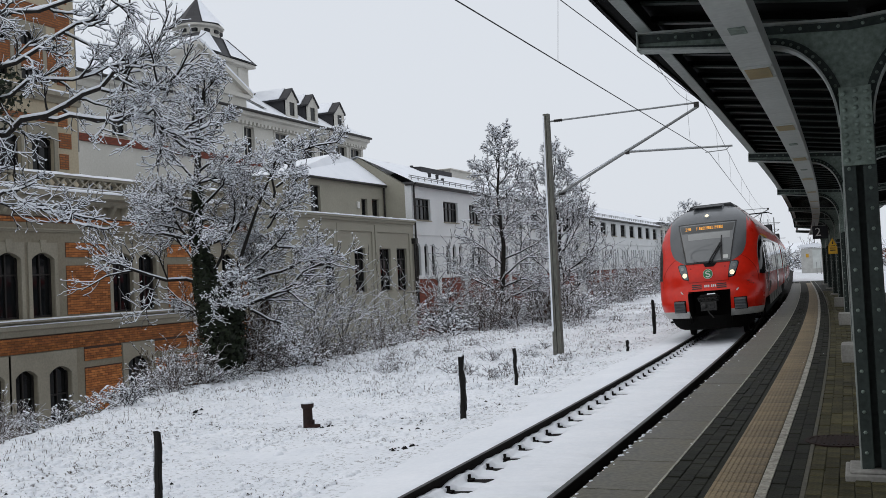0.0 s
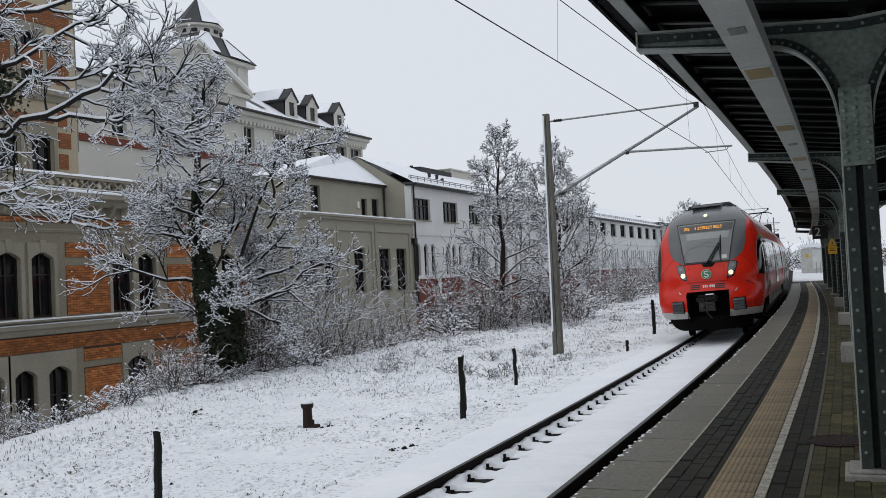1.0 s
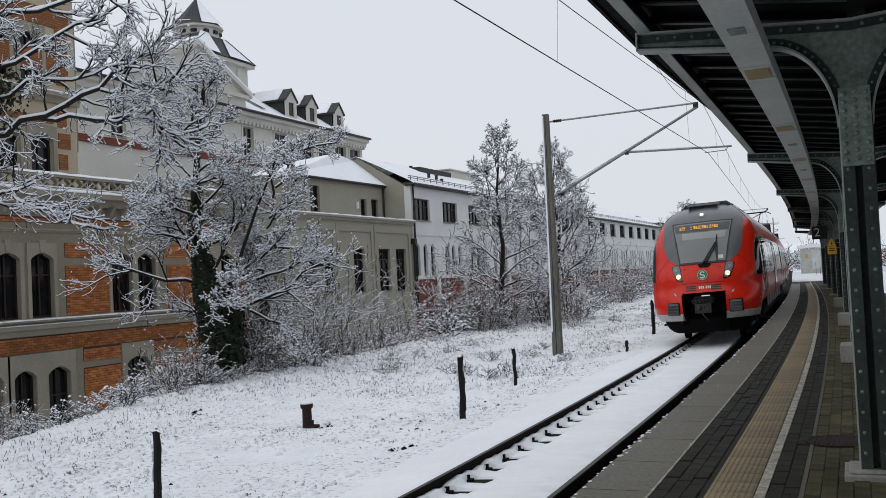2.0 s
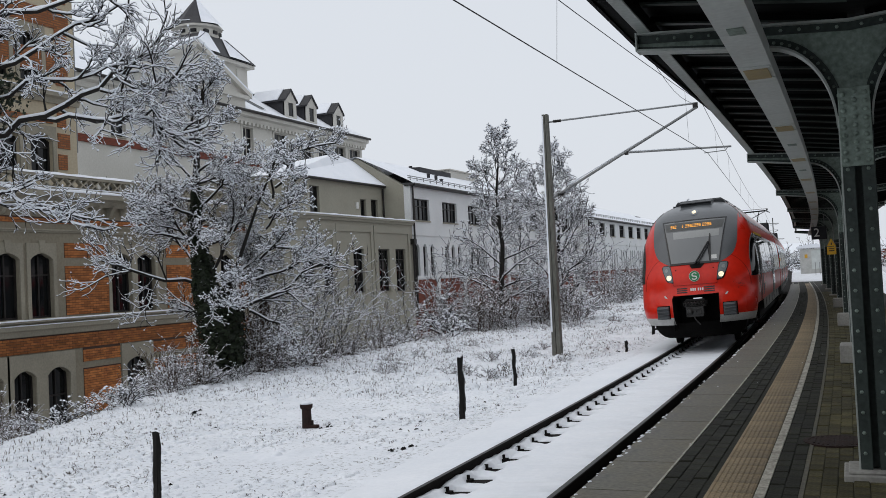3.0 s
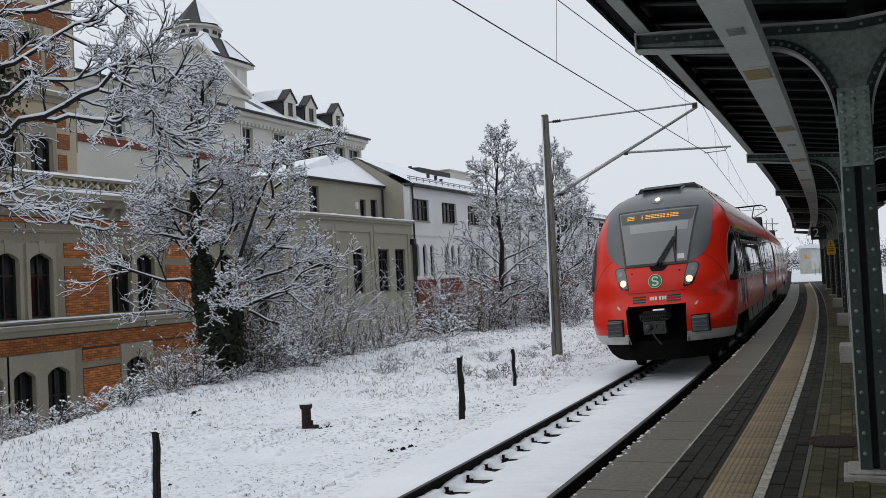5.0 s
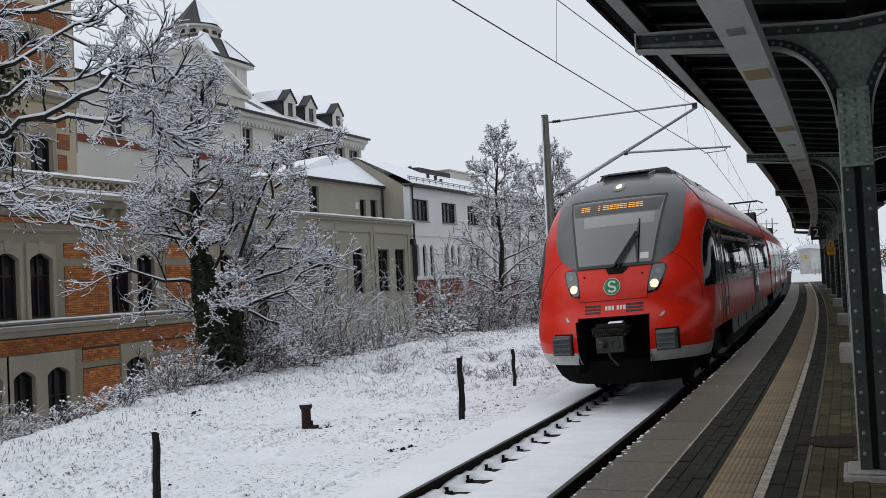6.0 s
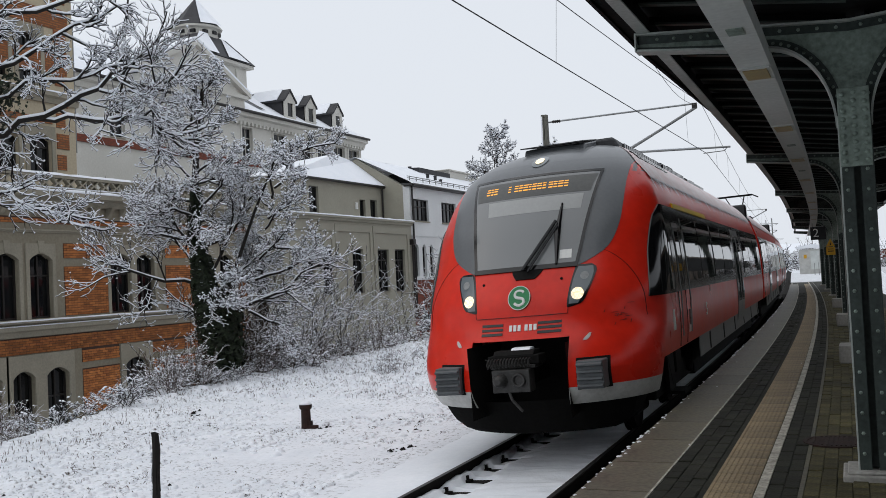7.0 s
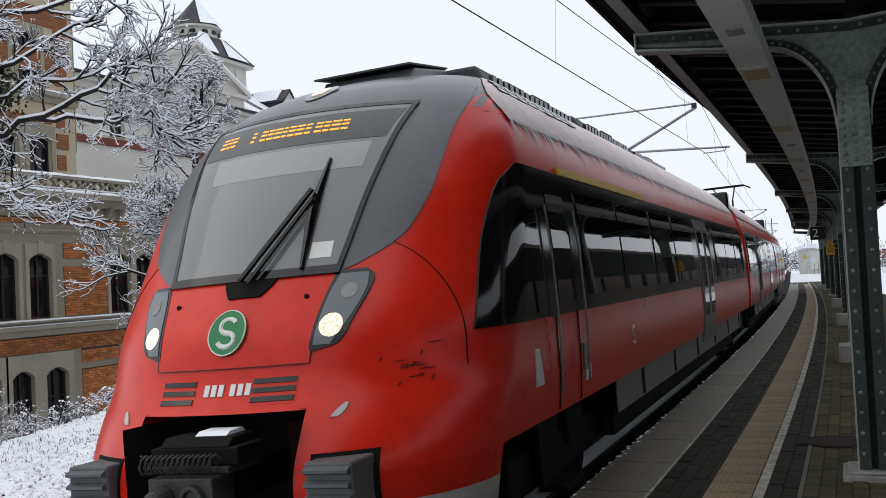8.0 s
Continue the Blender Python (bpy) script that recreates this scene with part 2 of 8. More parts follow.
# ---------- geometry helpers ----------
class Geo:
    """Collects vertices and faces of one mesh."""

    def __init__(self):
        self.v, self.f = [], []

    def add(self, vs, fs):
        k = len(self.v)
        self.v += [tuple(p) for p in vs]
        self.f += [tuple(i + k for i in f) for f in fs]
        return self

    def box(self, x0, x1, y0, y1, z0, z1):
        return self.add([(x0, y0, z0), (x1, y0, z0), (x1, y1, z0), (x0, y1, z0), (x0, y0, z1), (x1, y0, z1), (x1, y1, z1), (x0, y1, z1)],
                        [(0, 3, 2, 1), (4, 5, 6, 7), (0, 1, 5, 4), (1, 2, 6, 5), (2, 3, 7, 6), (3, 0, 4, 7)])

    def prism(self, outline, a, b, axis="x"):
        """An outline of (p, q) pushed along axis from a to b."""
        n = len(outline)
        put = {"x": lambda p, q, r: (r, p, q), "y": lambda p, q, r: (p, r, q), "z": lambda p, q, r: (p, q, r)}[axis]
        vs = [put(p, q, a) for p, q in outline] + [put(p, q, b) for p, q in outline]
        return self.add(vs, [tuple(range(n))[::-1], tuple(range(n, 2 * n))] + [(i, (i + 1) % n, n + (i + 1) % n, n + i) for i in range(n)])

    def grid(self, rows):
        """Rows of equal length of points, joined by quads."""
        n = len(rows[0])
        return self.add([p for r in rows for p in r],
                        [(i * n + j, i * n + j + 1, (i + 1) * n + j + 1, (i + 1) * n + j) for i in range(len(rows) - 1) for j in range(n - 1)])

    def tube(self, pts, radii, n=6, cap=True):
        pts = [Vector(p) for p in pts]
        if isinstance(radii, (int, float)):
            radii = [radii] * len(pts)
        rings = []
        for i, p in enumerate(pts):
            d = (pts[min(i + 1, len(pts) - 1)] - pts[max(i - 1, 0)])
            d = d.normalized() if d.length > 1e-9 else Vector((0, 0, 1))
            a = d.cross(Vector((0, 0, 1)) if abs(d.z) < 0.9 else Vector((1, 0, 0))).normalized()
            b = a.cross(d)
            rings.append([p + (a * math.cos(2 * math.pi * k / n) + b * math.sin(2 * math.pi * k / n)) * radii[i] for k in range(n)])
        k0 = [p for r in rings for p in r]
        fs = [(i * n + k, i * n + (k + 1) % n, (i + 1) * n + (k + 1) % n, (i + 1) * n + k) for i in range(len(pts) - 1) for k in range(n)]
        if cap:
            fs += [tuple(range(n))[::-1], tuple((len(pts) - 1) * n + k for k in range(n))]
        return self.add(k0, fs)

    def lathe(self, prof, c, n=16, axis="z"):
        """A profile of (radius, height) turned about a line through c."""
        put = {"z": lambda r, h, a: (c[0] + r * math.cos(a), c[1] + r * math.sin(a), c[2] + h),
               "y": lambda r, h, a: (c[0] + r * math.cos(a), c[1] + h, c[2] + r * math.sin(a)),
               "x": lambda r, h, a: (c[0] + h, c[1] + r * math.cos(a), c[2] + r * math.sin(a))}[axis]
        vs = [put(r, h, 2 * math.pi * k / n) for r, h in prof for k in range(n)]
        fs = [(i * n + k, i * n + (k + 1) % n, (i + 1) * n + (k + 1) % n, (i + 1) * n + k) for i in range(len(prof) - 1) for k in range(n)]
        fs += [tuple(range(n))[::-1], tuple((len(prof) - 1) * n + k for k in range(n))]
        return self.add(vs, fs)

    def mesh(self, name, material, smooth=False):
        me = bpy.data.meshes.new(name)
        me.from_pydata(self.v, [], self.f)
        me.materials.append(material)
        bm = bmesh.new()
        bm.from_mesh(me)
        if len(bm.faces) < 60000:
            bmesh.ops.recalc_face_normals(bm, faces=bm.faces)
        bm.to_mesh(me)
        bm.free()
        if smooth:
            me.shade_smooth()
        me.update()
        return me


def part(name, geo, material, parent=None, label="", smooth=False, bevel=0.0, kind=""):
    """One mesh object, under a thing or a part."""
    me = geo if isinstance(geo, bpy.types.Mesh) else geo.mesh(name, material, smooth)
    ob = new(name, me)
    if parent is not None:
        ob.parent = parent
    if bevel:
        md = ob.modifiers.new("bevel", "BEVEL")
        md.width, md.segments, md.limit_method = bevel, 2, "ANGLE"
    return tagged(ob, label=label, kind=kind)


def thing(name, label, category, at=(0, 0, 0), group="", kind=""):
    ob = new(name)
    ob.location = at
    return tagged(ob, label, category, group, kind)


# ---------- the line of the track ----------
X0, K0, K1, CANT = -3.434, -0.0016784, 2.1715e-5, 0.0436
Y_STRAIGHT = 77.3


def track_x(y):
    if y <= Y_STRAIGHT:
        return X0 + K0 * y * y / 2 + K1 * y ** 3 / 6
    s = K0 * Y_STRAIGHT + K1 * Y_STRAIGHT ** 2 / 2
    return X0 + K0 * Y_STRAIGHT ** 2 / 2 + K1 * Y_STRAIGHT ** 3 / 6 + s * (y - Y_STRAIGHT)


def track_slope(y):
    y = min(y, Y_STRAIGHT)
    return K0 * y + K1 * y * y / 2


def beside(y, lat, z, cant=False):
    """A point beside the track's axis: lat metres to its platform side."""
    return (track_x(y) + lat, y - lat * track_slope(y), z + (lat * CANT if cant else 0))


def sweep(geo, outline, ys, cant=False):
    """An outline of (lat, z), closed, pushed along the track."""
    n = len(outline)
    rings = [[beside(y, a, z, cant) for a, z in outline] for y in ys]
    k = len(rings)
    fs = [(i * n + j, i * n + (j + 1) % n, (i + 1) * n + (j + 1) % n, (i + 1) * n + j) for i in range(k - 1) for j in range(n)]
    return geo.add([p for r in rings for p in r], fs + [tuple(range(n))[::-1], tuple((k - 1) * n + j for j in range(n))])


def span(a, b, step):
    n = max(1, round((b - a) / step))
    return [a + (b - a) * i / n for i in range(n + 1)]


# ---------- ground ----------
CREST = [(-60, -12.5), (5, -12.2), (11, -12.6), (14, -13.6), (18, -15.0), (24, -14.7), (31, -15.6), (44, -16.2), (52, -15.8), (75, -17.5), (90, -19), (300, -40)]


def crest_x(y):
    for (a, xa), (b, xb) in zip(CREST, CREST[1:]):
        if y <= b:
            return xa + (xb - xa) * max(0, (y - a)) / (b - a)
    return CREST[-1][1]


def ground_z(x, y):
    lat = x - track_x(y)
    z = -0.25 + 0.05 * noise.noise((x * 0.35, y * 0.35, 1)) + 0.02 * noise.noise((x * 1.7, y * 1.7, 4)) + 0.022 * noise.noise((x * 2.9, y * 2.9, 9))
    if -2.6 < lat < -1.0:
        z = z + 0.10 * math.sin((lat + 2.6) / 1.6 * math.pi)
    if lat > -1.0:
        z = min(z, -0.30)
    c = crest_x(y)
    if x < c:
        d = c - x
        f = min(1, max(0, 1.0 - (y - 60) / 40)) if y > 60 else 1
        z -= f * (min(d, 6.0) ** 2 / (min(d, 6.0) + 1.2)) * 0.62
    return z


def ground():
    xs = [-900, -400, -200, -120, -80, -60, -45, -35, -30] + span(-27, -17, 0.6) + span(-16.8, -3.4, 0.16) + [-2, 0, 3, 6, 9, 12, 20, 40, 90, 200, 500, 900]
    ys = [-400, -100, -40, -15, -5, 0] + span(2, 34, 0.17) + span(34.4, 70, 0.6) + [75, 80, 90, 100, 115, 130, 160, 200, 260, 350, 500, 900, 1600]
    g = Geo().grid([[(x, y, ground_z(x, y)) for x in xs] for y in ys])
    tagged(part("ground", g, SNOW_FIELD, smooth=True), "snow-covered embankment with thin dead grass showing", "ground", kind="structure")


ground()


# ---------- track ----------
def rails():
    ys = span(-25, 90, 1.0) + span(95, 260, 8)
    prof = [(-0.075, -0.172), (-0.075, -0.158), (-0.012, -0.14), (-0.009, -0.045), (-0.036, -0.035), (-0.036, -0.004),
            (-0.03, 0.0), (0.03, 0.0), (0.036, -0.004), (0.036, -0.035), (0.009, -0.045), (0.012, -0.14), (0.075, -0.158), (0.075, -0.172)]
    for c in (-0.7535, 0.7535):
        ob = part("rail", sweep(Geo(), [(c + a, z) for a, z in prof], ys, True), STEEL_RAIL)
        tagged(ob, "dark steel running rail on snowy sleepers", "rail", "rails of the track", "structure")
        part("rail_head", sweep(Geo(), [(c - 0.024, 0.0), (c - 0.024, 0.003), (c + 0.024, 0.003), (c + 0.024, 0.0)], ys, True), RAIL_TOP, ob, "worn bright running surface")
    bed = thing("track_bed", "snow-filled ballast bed with sleepers showing beside the rails", "track", kind="structure")
    g = Geo()
    rows = []
    lats = [-0.738, -0.70, -0.66, -0.62, -0.585, -0.55, -0.515, -0.48, -0.445, -0.41, -0.37, -0.3, -0.2, 0, 0.2, 0.38, 0.47, 0.54, 0.60, 0.68, 0.738]
    for y in span(2, 36, 0.04) + span(36.1, 60, 0.1) + span(62, 230, 4):
        row = []
        for a in lats:
            e = abs(a)
            near = min(1.3, max(0, (e - 0.37 + 0.14 * noise.noise((1, y * 0.9, 8))) / 0.07)) if a < 0 else 0.7 * max(0, (e - 0.42) / 0.24)
            k = abs(((y / 0.6) % 1) - 0.5) * 2
            z = -0.125 + 0.026 * noise.noise((a * 3, y * 2.2, 2)) + 0.02 * noise.noise((a * 7, y * 6, 3)) - 0.05 * max(0, noise.noise((a * 4, y * 3.1, 12)) - 0.35)
            on = min(1.0, max(0.0, (0.4 - k) / 0.14)) * (0.8 + 0.7 * noise.noise((a * 2, round((y - 2.7) / 0.6) * 3.1, 7)))
            z -= near ** 1.1 * (0.004 + 0.02 * noise.noise((a * 4, y * 3.3, 7)) + (0.36 if a < 0 else 0.16) * on)
            if a < 0:
                z -= 0.016 * min(1.0, near)
            if a < -0.64:
                z = -0.085 + 0.025 * noise.noise((a * 5, y * 5, 9)) - 0.03 * max(0.0, noise.noise((3, y * 2.3, 4)))
            row.append(beside(y, a, z, True))
        rows.append(row)
    part("snow_fill", g.grid(rows), SNOW, bed, "white snow between the rails", smooth=True)
    g = Geo()
    for s in (-1, 1):
        sweep(g, [(s * 0.64, -0.3), (s * 0.64, -0.21), (s * 0.9, -0.21), (s * 0.9, -0.3)], span(-20, 90, 2) + [120, 240], True)
    part("ballast", g, SLEEPER, bed, "dark wet ballast under the rails")
    rows = [[beside(y, a, z + 0.014 * noise.noise((a * 3, y * 1.5, 5)) + 0.014 * noise.noise((a * 7, y * 6, 15)), True) for a, z in ((-2.4, -0.2), (-2.2, -0.155), (-2.0, -0.12), (-1.83, -0.095), (-1.66, -0.075), (-1.5, -0.06), (-1.33, -0.055), (-1.16, -0.05), (-1.0, -0.045), (-0.92, -0.05), (-0.85, -0.06), (-0.81, -0.1))] for y in span(2, 44, 0.1) + span(44.3, 60, 0.3) + span(62, 230, 4)]
    part("snow_shoulder", Geo().grid(rows), SNOW, bed, "snow bank outside the rail", smooth=True)
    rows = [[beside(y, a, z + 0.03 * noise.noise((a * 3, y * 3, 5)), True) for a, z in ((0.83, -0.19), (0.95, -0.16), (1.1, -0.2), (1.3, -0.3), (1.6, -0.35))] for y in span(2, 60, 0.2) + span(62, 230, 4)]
    part("edge_strip", Geo().grid(rows), SLEEPER, bed, "dark strip below the platform edge", smooth=True)
    sl = Geo()
    sl.prism([(-0.13, -0.2), (-0.11, 0.0), (0.11, 0.0), (0.13, -0.2)], -1.28, 1.28, "x")
    me = sl.mesh("sleeper", SLEEPER)
    fa = Geo().box(-0.055, 0.055, -0.05, 0.05, 0, 0.03).box(-0.02, 0.02, -0.02, 0.02, 0.03, 0.075)
    mf = fa.mesh("rail_fastening", STEEL_RAIL)
    for i in range(110):
        y = 2.7 + 0.6 * i
        ob = part("sleeper", me, SLEEPER, bed)
        ob.matrix_basis = Matrix.Translation(beside(y, 0, -0.172, True)) @ pose(0, 0, 0, 0, -math.degrees(math.atan(CANT)), -math.degrees(math.atan(track_slope(y))))
        if i < 50:
            for c in (-0.655, 0.655, 0.86):
                o2 = part("rail_fastening", mf, STEEL_RAIL, bed)
                o2.matrix_basis = Matrix.Translation(beside(y, c, -0.172, True))


rails()


# ---------- platform ----------
PZ = 0.555
COL_Y = [-1.6, 7.3, 16.35, 25.2, 34.1, 43.0, 51.9, 60.8]


def platform():
    near = span(-12, 60, 1.5) + span(64, 130, 6)
    ob = part("platform", sweep(Geo(), [(1.62, -0.6), (1.62, PZ - 0.10), (1.72, PZ - 0.06), (5.4, PZ - 0.06), (5.4, -0.6)], near), CONCRETE)
    tagged(ob, "railway platform with slab edge and small dark pavers", "platform", kind="structure")

    def strip(name, a, b, z0, z1, material, label, y0=-12, y1=72):
        return part(name, sweep(Geo(), [(a, z0), (a, z1), (b, z1), (b, z0)], span(y0, y1, 1.5)), material, ob, label)

    strip("paver_bed", 1.75, 5.38, PZ - 0.06, PZ - 0.012, PAVER_DARK, "dark joint sand")
    strip("line", 2.722, 2.788, PZ - 0.02, PZ + 0.003, WHITE_LINE, "worn white line")
    strip("joint_fill", 1.575, 2.04, PZ - 0.02, PZ - 0.004, WHITE_LINE, "pale mortar between the edge slabs", y1=66)
    strip("gutter", 2.99, 3.02, PZ - 0.02, PZ + 0.001, SLAB, "narrow mortar joint")
    strip("joint", 2.046, 2.062, PZ - 0.02, PZ + 0.001, WHITE_LINE, "pale mortar joint")
    part("snow_patch", sweep(Geo(), [(1.6, PZ - 0.01), (1.6, PZ + 0.02), (5.4, PZ + 0.02), (5.4, PZ - 0.01)], span(72, 130, 4)), SNOW_WORN, ob, "trodden snow on the far end")
    # edge slabs, each with a chipped nose
    for y in span(-6, 66, 1.0):
        g = Geo().prism([(1.55, PZ - 0.11), (1.55, PZ - 0.012), (1.565, PZ), (2.045, PZ), (2.045, PZ - 0.11)], -0.496, 0.496, "y")
        o = part("edge_slab", g if y == -6 else EDGE[0], SLAB, ob)
        if y == -6:
            EDGE.append(o.data)
        o.matrix_basis = Matrix.Translation((track_x(y), y - 1.8 * track_slope(y), 0.0)) @ pose(0, 0, 0, 0, 0, -math.degrees(math.atan(track_slope(y))))
    # tactile slabs with ribs
    g = Geo().box(2.414, 2.712, -0.148, 0.148, PZ - 0.04, PZ)
    for k in range(8):
        c = 2.433 + k * 0.0372
        g.prism([(c - 0.009, PZ), (c - 0.006, PZ + 0.004), (c + 0.006, PZ + 0.004), (c + 0.009, PZ)], -0.146, 0.146, "y")
    me = g.mesh("tactile_slab", TACTILE)
    for y in span(4.0, 66, 0.3):
        o = part("tactile_slab", me, TACTILE, ob)
        o.matrix_basis = Matrix.Translation((track_x(y), y - 2.56 * track_slope(y), 0.0)) @ pose(0, 0, 0, 0, 0, -math.degrees(math.atan(track_slope(y))))
    # small pavers: the nearest as pieces, the rest joined
    rng = random.Random(11)
    pv = Geo()
    a, b = 0.049, 0.099
    pv.add([(-a, -b, -0.05), (a, -b, -0.05), (a, b, -0.05), (-a, b, -0.05), (-a, -b, -0.005), (a, -b, -0.005), (a, b, -0.005), (-a, b, -0.005),
            (-a + 0.006, -b + 0.006, 0), (a - 0.006, -b + 0.006, 0), (a - 0.006, b - 0.006, 0), (-a + 0.006, b - 0.006, 0)],
           [(0, 1, 5, 4), (1, 2, 6, 5), (2, 3, 7, 6), (3, 0, 4, 7), (4, 5, 9, 8), (5, 6, 10, 9), (6, 7, 11, 10), (7, 4, 8, 11), (8, 9, 10, 11)])
    dark, brown = pv.mesh("paver", PAVER_DARK), pv.mesh("paver", PAVER_BROWN)
    rest = {0: Geo(), 1: Geo()}
    count = 0
    # the two dark columns past the white line hold the floor's shade too
    cols = [(2.115 + 0.1 * i, 0) for i in range(3)] + [(2.84 + 0.1 * i, 0) for i in range(2)] + [(3.07 + 0.1 * i, 1) for i in range(16)]
    for lat, tone in cols:
        off = 0.1 * (round(lat * 10) % 2)
        for y in span(4.4, 48, 0.2):
            dz, yy = rng.uniform(-0.007, 0.003), y + off
            if 5.9 < yy < 9.3 and count < 300 and lat > 2.0:
                o = part("paver", brown if tone else dark, PAVER_DARK, ob)
                o.matrix_basis = Matrix.Translation((*beside(yy, lat, PZ + dz)[:2], PZ + dz)) @ pose(0, 0, 0, 0, 0, -math.degrees(math.atan(track_slope(yy))))
                count += 1
            else:
                q = beside(yy, lat, PZ + dz)
                rest[tone].add([(p[0] + q[0], p[1] + q[1], p[2] + q[2]) for p in pv.v], pv.f)
    part("paving_dark", rest[0], PAVER_DARK, ob, "small dark wet pavers", kind="stuff")
    part("paving_brown", rest[1], PAVER_BROWN, ob, "small buff-brown wet pavers", kind="stuff")


EDGE = []
platform()


def crumbs():
    """Crumbs of snow left along the platform edge."""
    rng = random.Random(2)
    g = Geo()
    for i in range(360):
        y = 5 + 34 * rng.random() ** 1.2
        on_edge = rng.random() < 0.93
        if on_edge and noise.noise((y * 1.1, 0, 3)) < rng.uniform(-0.5, 0.25):
            continue
        q = beside(y, 1.555 + abs(rng.gauss(0, 0.022)) if on_edge else rng.uniform(1.6, 3.3), PZ)
        s = rng.uniform(0.006, 0.022) if on_edge else rng.uniform(0.004, 0.012)
        g.add([(q[0] + s * a, q[1] + s * b * 2.0, q[2] + s * c * 0.5) for a, b, c in ((1, 0.2, 0), (0.1, 1, 0), (-1, 0, 0), (0, -1.1, 0), (0.1, 0, 1))], [(0, 1, 4), (1, 2, 4), (2, 3, 4), (3, 0, 4)])
    tagged(part("snow_crumbs", g, SNOW), "small crumbs of snow along the platform edge", "snow", kind="stuff")


crumbs()


def manhole():
    t = thing("manhole_cover", "round iron manhole cover in the platform paving", "manhole cover", (-0.29, 8.62, PZ + 0.002))
    part("ring", Geo().lathe([(0.27, -0.02), (0.27, 0.006), (0.235, 0.006), (0.235, -0.02)], (0, 0, 0), 32), RUST, t)
    g = Geo().lathe([(0.23, -0.02), (0.23, 0.004), (0.001, 0.004)], (0, 0, 0), 32)
    for i in range(-5, 6):
        h = math.sqrt(0.22 ** 2 - (i * 0.036) ** 2)
        g.box(i * 0.036 - 0.008, i * 0.036 + 0.008, -h, h, 0.003, 0.009)
    part("lid", g, RUST, t, "ribbed iron lid")


manhole()


# ---------- canopy ----------
def canopy():
    ys = span(-6, 62, 1.0)
    def edged(outline):
        """A sweep whose track-side edge follows the roof's own line."""
        g = Geo()
        n = len(outline)
        rings = [[beside(y, a + (roof_edge(y) - 1.66 if a < 2 else 0), z) for a, z in outline] for y in ys]
        return g.add([p for r in rings for p in r], [(i * n + j, i * n + (j + 1) % n, (i + 1) * n + (j + 1) % n, (i + 1) * n + j) for i in range(len(ys) - 1) for j in range(n)])
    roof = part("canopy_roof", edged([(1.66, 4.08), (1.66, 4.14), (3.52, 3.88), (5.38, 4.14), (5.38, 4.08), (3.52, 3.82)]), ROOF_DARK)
    tagged(roof, "platform canopy roof of boards, deep shade in its colour", "canopy", kind="structure")
    part("fascia", edged([(1.645, 4.06), (1.645, 4.16), (1.675, 4.16), (1.675, 4.06)]), UNDER, roof, "dark steel edge of the roof")
    part("fascia", edged([(5.37, 4.06), (5.37, 4.16), (5.40, 4.16), (5.40, 4.06)]), UNDER, roof, "dark steel edge of the roof")
    part("snow_cover", edged([(1.65, 4.16), (1.68, 4.21), (3.52, 3.95), (5.36, 4.21), (5.39, 4.16), (3.52, 3.89)]), SNOW, roof, "snow on the roof")
    for lat, z in ((2.05, 3.84), (4.99, 3.84)):
        part("purlin", sweep(Geo(), [(lat - 0.045, z), (lat - 0.045, z + 0.012), (lat + 0.045, z + 0.012), (lat + 0.045, z)], ys), PALE_STEEL, roof, "pale lower flange of a purlin")
        # steel web in the boards' near-black: shade under the edge coloured in
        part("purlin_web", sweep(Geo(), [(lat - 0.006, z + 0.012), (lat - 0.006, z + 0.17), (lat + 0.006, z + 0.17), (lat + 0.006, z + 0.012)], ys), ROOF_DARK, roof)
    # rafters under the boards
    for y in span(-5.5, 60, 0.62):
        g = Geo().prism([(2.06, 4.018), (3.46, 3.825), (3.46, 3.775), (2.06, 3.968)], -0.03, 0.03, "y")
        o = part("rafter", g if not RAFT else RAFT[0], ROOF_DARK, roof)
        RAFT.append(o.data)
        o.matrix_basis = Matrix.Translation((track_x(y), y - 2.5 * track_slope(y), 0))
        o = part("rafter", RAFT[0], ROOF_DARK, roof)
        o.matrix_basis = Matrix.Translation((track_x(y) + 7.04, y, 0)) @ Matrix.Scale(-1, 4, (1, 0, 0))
        g = Geo().prism([(2.1, 3.962), (3.46, 3.774), (3.46, 3.766), (2.1, 3.954)], -0.034, 0.03, "y").prism([(2.1, 3.968), (3.46, 3.78), (3.46, 3.766), (2.1, 3.954)], -0.04, -0.034, "y")
        o = part("rafter_flange", g if not RAFT_FLANGE else RAFT_FLANGE[0], GREEN_SHADED, roof)
        RAFT_FLANGE.append(o.data)
        o.matrix_basis = Matrix.Translation((track_x(y), y - 2.5 * track_slope(y), 0))


RAFT, RAFT_FLANGE = [], []
ROOF_LINE = [(-20, 1.72), (9, 1.72), (12, 1.82), (15, 1.96), (18, 2.03), (27, 1.89), (90, 1.93)]


def roof_edge(y):
    for (a, la), (b, lb) in zip(ROOF_LINE, ROOF_LINE[1:]):
        if y <= b:
            return la + (lb - la) * (y - a) / (b - a)
    return ROOF_LINE[-1][1]


canopy()


